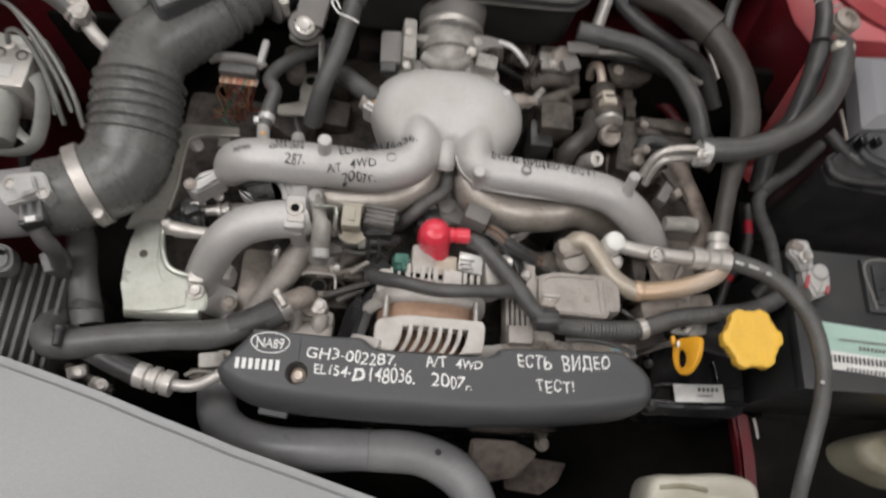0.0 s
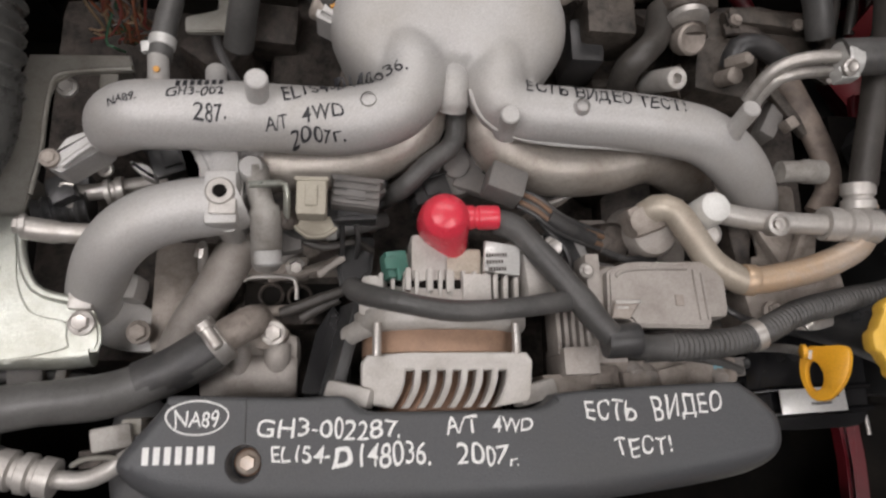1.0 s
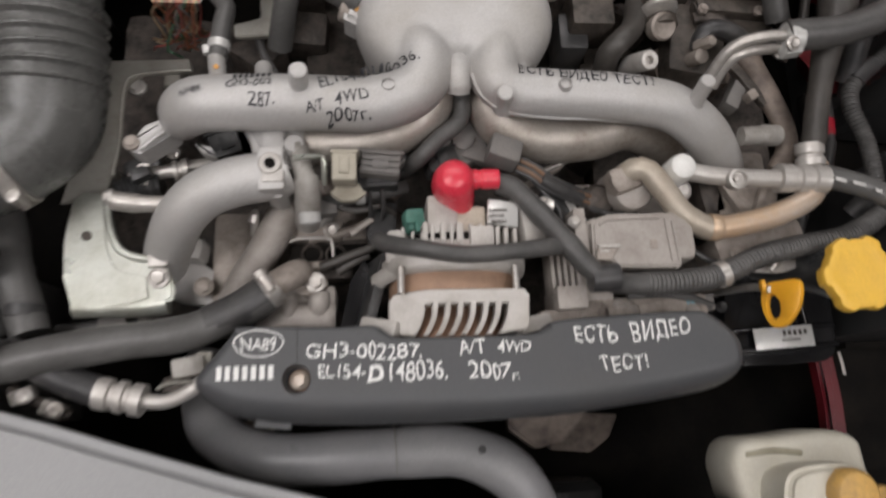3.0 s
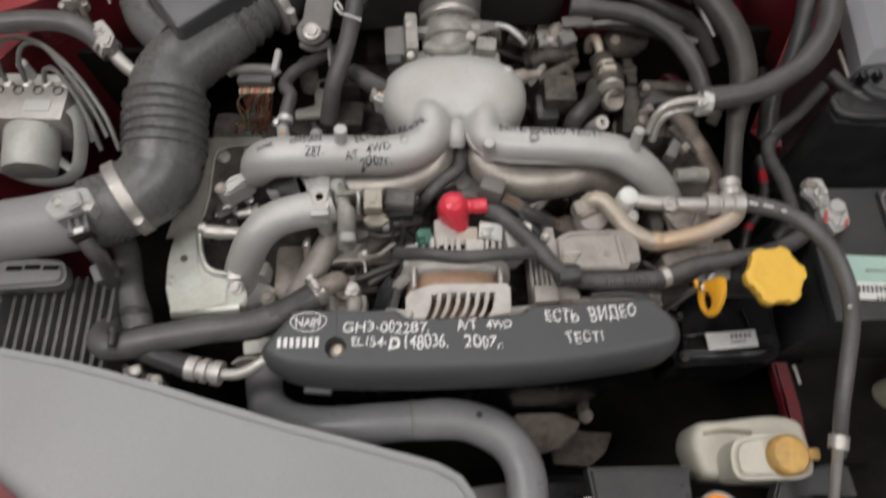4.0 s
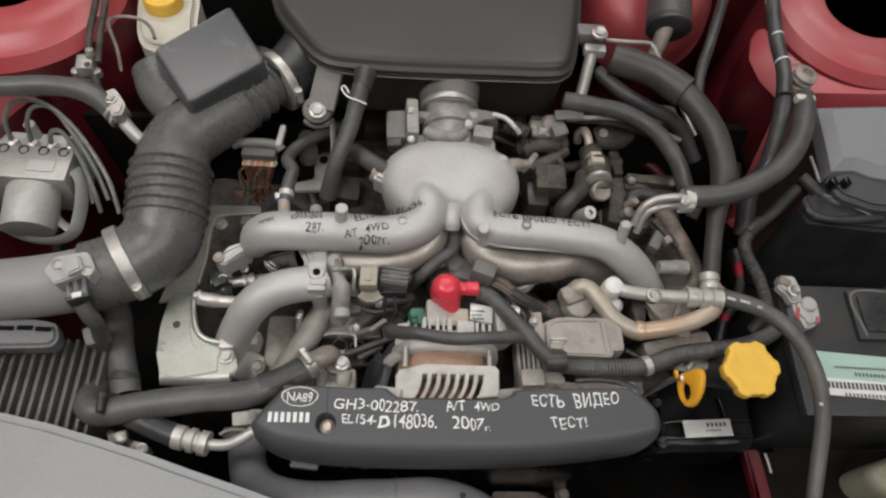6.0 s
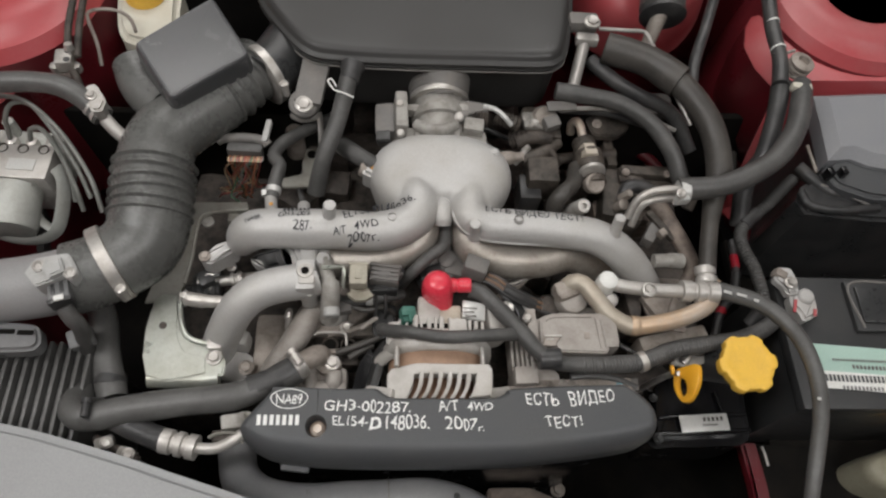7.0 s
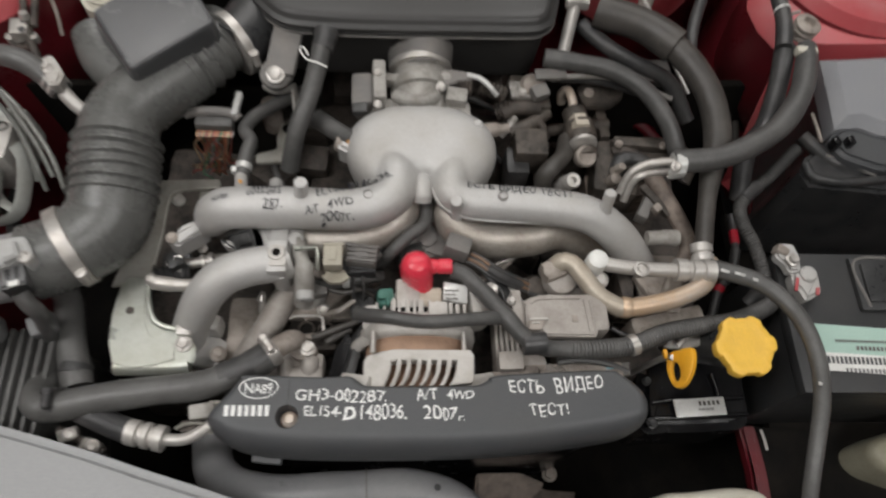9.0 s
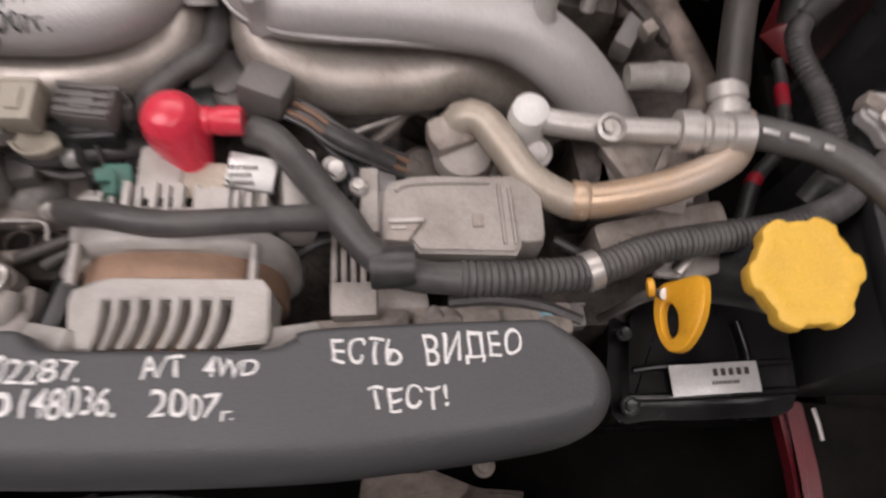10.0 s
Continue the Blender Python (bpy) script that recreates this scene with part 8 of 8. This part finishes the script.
# small castings, studs and pipes over the crankcase
random.seed(7)
ribs = thing("block_ribs", "ribs, bosses and bolts of the grimy crankcase", "engine part", (0.07, 0.36, 0.66))
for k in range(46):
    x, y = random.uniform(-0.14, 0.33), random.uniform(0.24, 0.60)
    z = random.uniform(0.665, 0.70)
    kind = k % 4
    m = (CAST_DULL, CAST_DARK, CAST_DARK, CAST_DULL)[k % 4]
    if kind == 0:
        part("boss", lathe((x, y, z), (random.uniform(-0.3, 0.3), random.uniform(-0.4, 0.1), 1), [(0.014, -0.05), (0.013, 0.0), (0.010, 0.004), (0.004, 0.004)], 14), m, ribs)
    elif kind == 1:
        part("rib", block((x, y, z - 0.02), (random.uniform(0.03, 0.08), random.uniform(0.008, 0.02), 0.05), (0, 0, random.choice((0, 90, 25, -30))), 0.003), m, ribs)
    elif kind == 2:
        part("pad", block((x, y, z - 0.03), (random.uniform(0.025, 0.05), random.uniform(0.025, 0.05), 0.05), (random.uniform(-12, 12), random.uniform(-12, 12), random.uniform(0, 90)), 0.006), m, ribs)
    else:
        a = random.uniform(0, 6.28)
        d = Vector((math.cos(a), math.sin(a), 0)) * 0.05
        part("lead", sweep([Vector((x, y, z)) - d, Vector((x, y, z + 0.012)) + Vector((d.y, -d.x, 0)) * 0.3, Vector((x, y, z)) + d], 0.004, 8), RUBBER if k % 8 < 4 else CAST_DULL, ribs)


# ---- fittings in the dark corner behind the right bank ----
vs = thing("vacuum_solenoid", "dusty brown solenoid box with screws and nozzles", "valve", (0.207, 0.564, 0.740))
part("body", block((0.206, 0.563, 0.745), (0.050, 0.052, 0.04), (0, 6, 4), 0.006), GRIME, vs)
part("lid", block((0.199, 0.560, 0.768), (0.040, 0.026, 0.008), (0, 6, 4), 0.003), CAST_GREY, vs)
for q in ((0.183, 0.561, 0.773), (0.214, 0.560, 0.771)):
    part("screw", bolt(q, r=0.0035, h=0.003), STEEL, vs)
part("nozzle", sweep([(0.212, 0.529, 0.755), (0.222, 0.519, 0.750), (0.230, 0.512, 0.735)], 0.005, 12), CAST_DARK, vs)
part("nozzle", sweep([(0.187, 0.528, 0.755), (0.178, 0.515, 0.750), (0.170, 0.511, 0.740)], 0.005, 12), CAST_GREY, vs)
part("coil", sweep([(0.166, 0.540, 0.750), (0.177, 0.540, 0.756), (0.188, 0.539, 0.758)], ribbed(0.010, 0.004, 0.002), 14, 0.001), CAST_DARK, vs)
tb = thing("bulkhead_bracket", "brown steel bracket bolted behind the engine", "bracket", (0.306, 0.578, 0.740))
part("arm", plate(rounded([(0.275, 0.587, 0.745), (0.291, 0.596, 0.745), (0.338, 0.594, 0.745), (0.337, 0.574, 0.745), (0.317, 0.558, 0.745), (0.283, 0.558, 0.745)], 0.2, 2), 0.735, 0.745, 0.002), GRIME, tb)
part("leg", block((0.311, 0.548, 0.700), (0.014, 0.05, 0.05), (0, 0, 4), 0.003), GRIME, tb)
part("bolt", bolt((0.290, 0.577, 0.746), r=0.005, h=0.005), CAST_DULL, tb)
part("rail", block((0.354, 0.504, 0.735), (0.075, 0.014, 0.016), (0, 0, -3), 0.003), GRIME, tb)
part("rail", block((0.368, 0.499, 0.715), (0.060, 0.010, 0.03), (0, 0, -3), 0.003), CAST_DARK, tb)
for q in ((0.321, 0.499, 0.744), (0.379, 0.498, 0.744)):
    part("rail_bolt", bolt(q, r=0.004, h=0.004), CAST_DULL, tb)
part("tag", block((0.229, 0.570, 0.790), (0.040, 0.014, 0.004), (10, 0, 6), 0.001), PLASTIC_DUSTY, tb)
part("rod", sweep([(0.226, 0.567, 0.785), (0.285, 0.573, 0.785), (0.340, 0.567, 0.780), (0.391, 0.556, 0.765)], 0.0035, 8), CAST_GREY, tb)
# wiring and plugs in front of the plenum
fw = thing("injector_wiring", "dusty taped injector wiring with small plugs", "wiring", (-0.023, 0.311, 0.730))
part("wrap", hose([(-0.057, 0.312, 0.735), (-0.039, 0.306, 0.740), (-0.018, 0.308, 0.740), (0.004, 0.313, 0.738), (0.022, 0.320, 0.730)], 0.0065), RUBBER_GREY, fw)
part("wire", sweep([(-0.047, 0.337, 0.750), (-0.039, 0.344, 0.755), (-0.022, 0.347, 0.752), (-0.005, 0.346, 0.748)], 0.003, 8), RUBBER, fw)
part("wire", sweep([(0.013, 0.353, 0.745), (0.021, 0.342, 0.750), (0.023, 0.332, 0.745), (0.013, 0.326, 0.735)], 0.0026, 8), RUBBER, fw)
part("wire", sweep([(-0.039, 0.301, 0.735), (-0.022, 0.296, 0.735), (-0.001, 0.302, 0.730), (0.013, 0.297, 0.720)], 0.003, 8), HOSE_BROWN, fw)
part("plug", block((0.012, 0.337, 0.752), (0.014, 0.018, 0.014), (0, 0, 34), 0.002), PLASTIC_DUSTY, fw)
part("plug", block((-0.048, 0.298, 0.735), (0.018, 0.014, 0.014), (0, 0, 10), 0.002), PLASTIC_DUSTY, fw)
part("clip", lathe((-0.018, 0.308, 0.740), (1, 0.1, 0), [(0.007, -0.004), (0.0078, -0.003), (0.0078, 0.003), (0.007, 0.004)], 14), LABEL, fw)
part("branch", hose([(-0.055, 0.250, 0.712), (-0.040, 0.255, 0.714), (-0.024, 0.261, 0.716), (-0.006, 0.268, 0.716), (0.004, 0.278, 0.716)], 0.0040), HOSE_BROWN, fw)
part("branch", hose([(-0.040, 0.247, 0.706), (-0.028, 0.254, 0.708), (-0.012, 0.262, 0.708)], 0.0045), HOSE_BROWN, fw)
part("black_plug", plate(rounded([(-0.010, 0.309), (0.015, 0.308), (0.013, 0.280), (0.000, 0.266), (-0.010, 0.268), (-0.014, 0.285)], 0.12, 2), 0.690, 0.722, 0.003, 2), PLASTIC, fw, "large black plug")
part("strap", sweep([(-0.027, 0.278, 0.722), (-0.019, 0.283, 0.724), (-0.008, 0.291, 0.725)], 0.0028, 8, flat=0.5), CAST_PALE, fw, "thin pale strap")
rw = thing("compressor_wiring", "thin black wiring draped beside the pump", "wiring", (0.157, 0.300, 0.740))
part("wire", sweep([(0.126, 0.326, 0.765), (0.143, 0.306, 0.756), (0.154, 0.297, 0.752), (0.160, 0.284, 0.750), (0.157, 0.267, 0.745)], 0.0028, 8), RUBBER, rw)
part("wire", sweep([(0.190, 0.297, 0.735), (0.201, 0.289, 0.745), (0.212, 0.288, 0.742), (0.234, 0.291, 0.735)], 0.003, 8), RUBBER, rw)
part("wire", sweep([(0.280, 0.252, 0.745), (0.296, 0.243, 0.745), (0.315, 0.239, 0.742), (0.341, 0.240, 0.740)], 0.003, 8), RUBBER, rw)
part("wire", sweep([(0.215, 0.213, 0.745), (0.241, 0.214, 0.748), (0.268, 0.211, 0.746), (0.293, 0.203, 0.740)], 0.004, 8), RUBBER_GREY, rw)

dr = thing("steel_rod", "thin bright steel rod below the intake runner", "rod", (0.151, 0.337, 0.720))
part("rod", sweep([(0.151, 0.337, 0.720), (0.205, 0.360, 0.720), (0.260, 0.385, 0.720)], 0.0026, 10), STEEL, dr)
part("nut", bolt((0.241, 0.363, 0.735), (0, -0.2, 1), r=0.0045, h=0.004), STEEL, dr)

th = thing("thermostat_housing", "pale lumpy cast housing beside the alternator", "engine part", (-0.069, 0.303, 0.690))
part("dome", lathe((-0.064, 0.303, 0.700), (0.1, -0.3, 1), [(0.020, -0.05), (0.021, -0.012), (0.018, 0.0), (0.012, 0.007), (0.004, 0.009)], 24), CAST_GREY, th)
part("bolt", bolt((-0.046, 0.288, 0.700), (0.2, -0.3, 1), r=0.0055, h=0.006), STEEL, th)
part("pipe", sweep([(-0.055, 0.310, 0.715), (-0.031, 0.312, 0.720), (-0.008, 0.311, 0.715), (0.009, 0.310, 0.700)], 0.0075, 14), HOSE_BROWN, th)

# clutter low down beside the bracket and under the runners
lc = thing("sensor_lead", "grimy sensor lead with a crimped plug below the bracket", "wiring", (-0.237, 0.208, 0.660))
part("lead", hose([(-0.300, 0.205, 0.660), (-0.269, 0.207, 0.665), (-0.242, 0.209, 0.668), (-0.219, 0.207, 0.662), (-0.192, 0.199, 0.650)], 0.0055), RUBBER_GREY, lc)
part("lead", sweep([(-0.259, 0.213, 0.660), (-0.239, 0.203, 0.664), (-0.228, 0.200, 0.660), (-0.214, 0.203, 0.650)], 0.003, 8), RUBBER, lc)
part("plug", block((-0.245, 0.207, 0.672), (0.026, 0.016, 0.014), (0, 0, 8), 0.003), PLASTIC_DUSTY, lc)
part("clip", block((-0.221, 0.208, 0.668), (0.008, 0.014, 0.012), (0, 0, -10), 0.002), CAST_GREY, lc)
ib = thing("injector", "dusty fuel injector with a dark plug in the head", "injector", (-0.227, 0.342, 0.700))
part("body", sweep([(-0.215, 0.336, 0.710), (-0.212, 0.330, 0.700), (-0.210, 0.324, 0.685)], lambda u, far: 0.009 - 0.002 * (u > 0.5), 14, 0.003), CAST_GREY, ib)
part("plug", block((-0.216, 0.340, 0.718), (0.018, 0.020, 0.016), (0, 0, 28), 0.003), PLASTIC, ib)
part("spring_clip", sweep([(-0.219, 0.334, 0.722), (-0.214, 0.343, 0.726), (-0.206, 0.342, 0.726)], 0.0012, 6), STEEL, ib)
part("screw", bolt((-0.189, 0.359, 0.715), (0, -0.2, 1), r=0.0045, h=0.004), STEEL, ib)

# clip plate under the pale plug and ridges on the dark one
rc_ = thing("plug_carrier", "beige stamped plate that carries a plug", "bracket", (-0.028, 0.304, 0.760))
part("plate", plate(rounded([(-0.043, 0.313), (-0.019, 0.313), (-0.013, 0.302), (-0.022, 0.296), (-0.034, 0.296), (-0.043, 0.303)], 0.2, 3), 0.758, 0.764, 0.0015), BEIGE, rc_)
part("lip", sweep([(-0.042, 0.304, 0.765), (-0.034, 0.297, 0.765), (-0.022, 0.297, 0.765), (-0.013, 0.303, 0.765)], 0.0014, 8), BEIGE, rc_)
for k in range(4):
    part("ridge", block((0.000, 0.3185 + 0.0055 * k, 0.7755), (0.032, 0.0026, 0.003), (0, 0, -6), 0.0008), PLASTIC_DUSTY, rc_)
# crumpled hose fittings in front of the coolant hose and a small tan plate under the cover
ft = thing("hose_fitting", "two dull crumpled metal fittings on the refrigerant hose", "fitting", (-0.285, 0.138, 0.712))
for c_, yaw in (((-0.297, 0.144, 0.716), 20), ((-0.272, 0.132, 0.716), -25)):
    part("block", block(c_, (0.020, 0.013, 0.014), (8, 6, yaw), 0.003), CAST_GREY, ft)
    part("nut", bolt(Vector(c_) + Vector((0.004, -0.001, 0.008)), (0.2, -0.2, 1), r=0.005, h=0.005), STEEL, ft)
    part("tail", sweep([Vector(c_) + Vector((-0.012, 0.006, -0.002)), Vector(c_), Vector(c_) + Vector((0.013, -0.006, -0.002))], 0.0045, 10), CAST_DARK, ft)
tp = thing("splash_plate", "small tan metal plate below the belt cover", "bracket", (-0.122, 0.111, 0.600))
part("plate", plate(rounded([(-0.140, 0.116), (-0.122, 0.121), (-0.103, 0.114), (-0.112, 0.103), (-0.136, 0.105)], 0.2, 2), 0.604, 0.614, 0.002), SHIELD, tp)
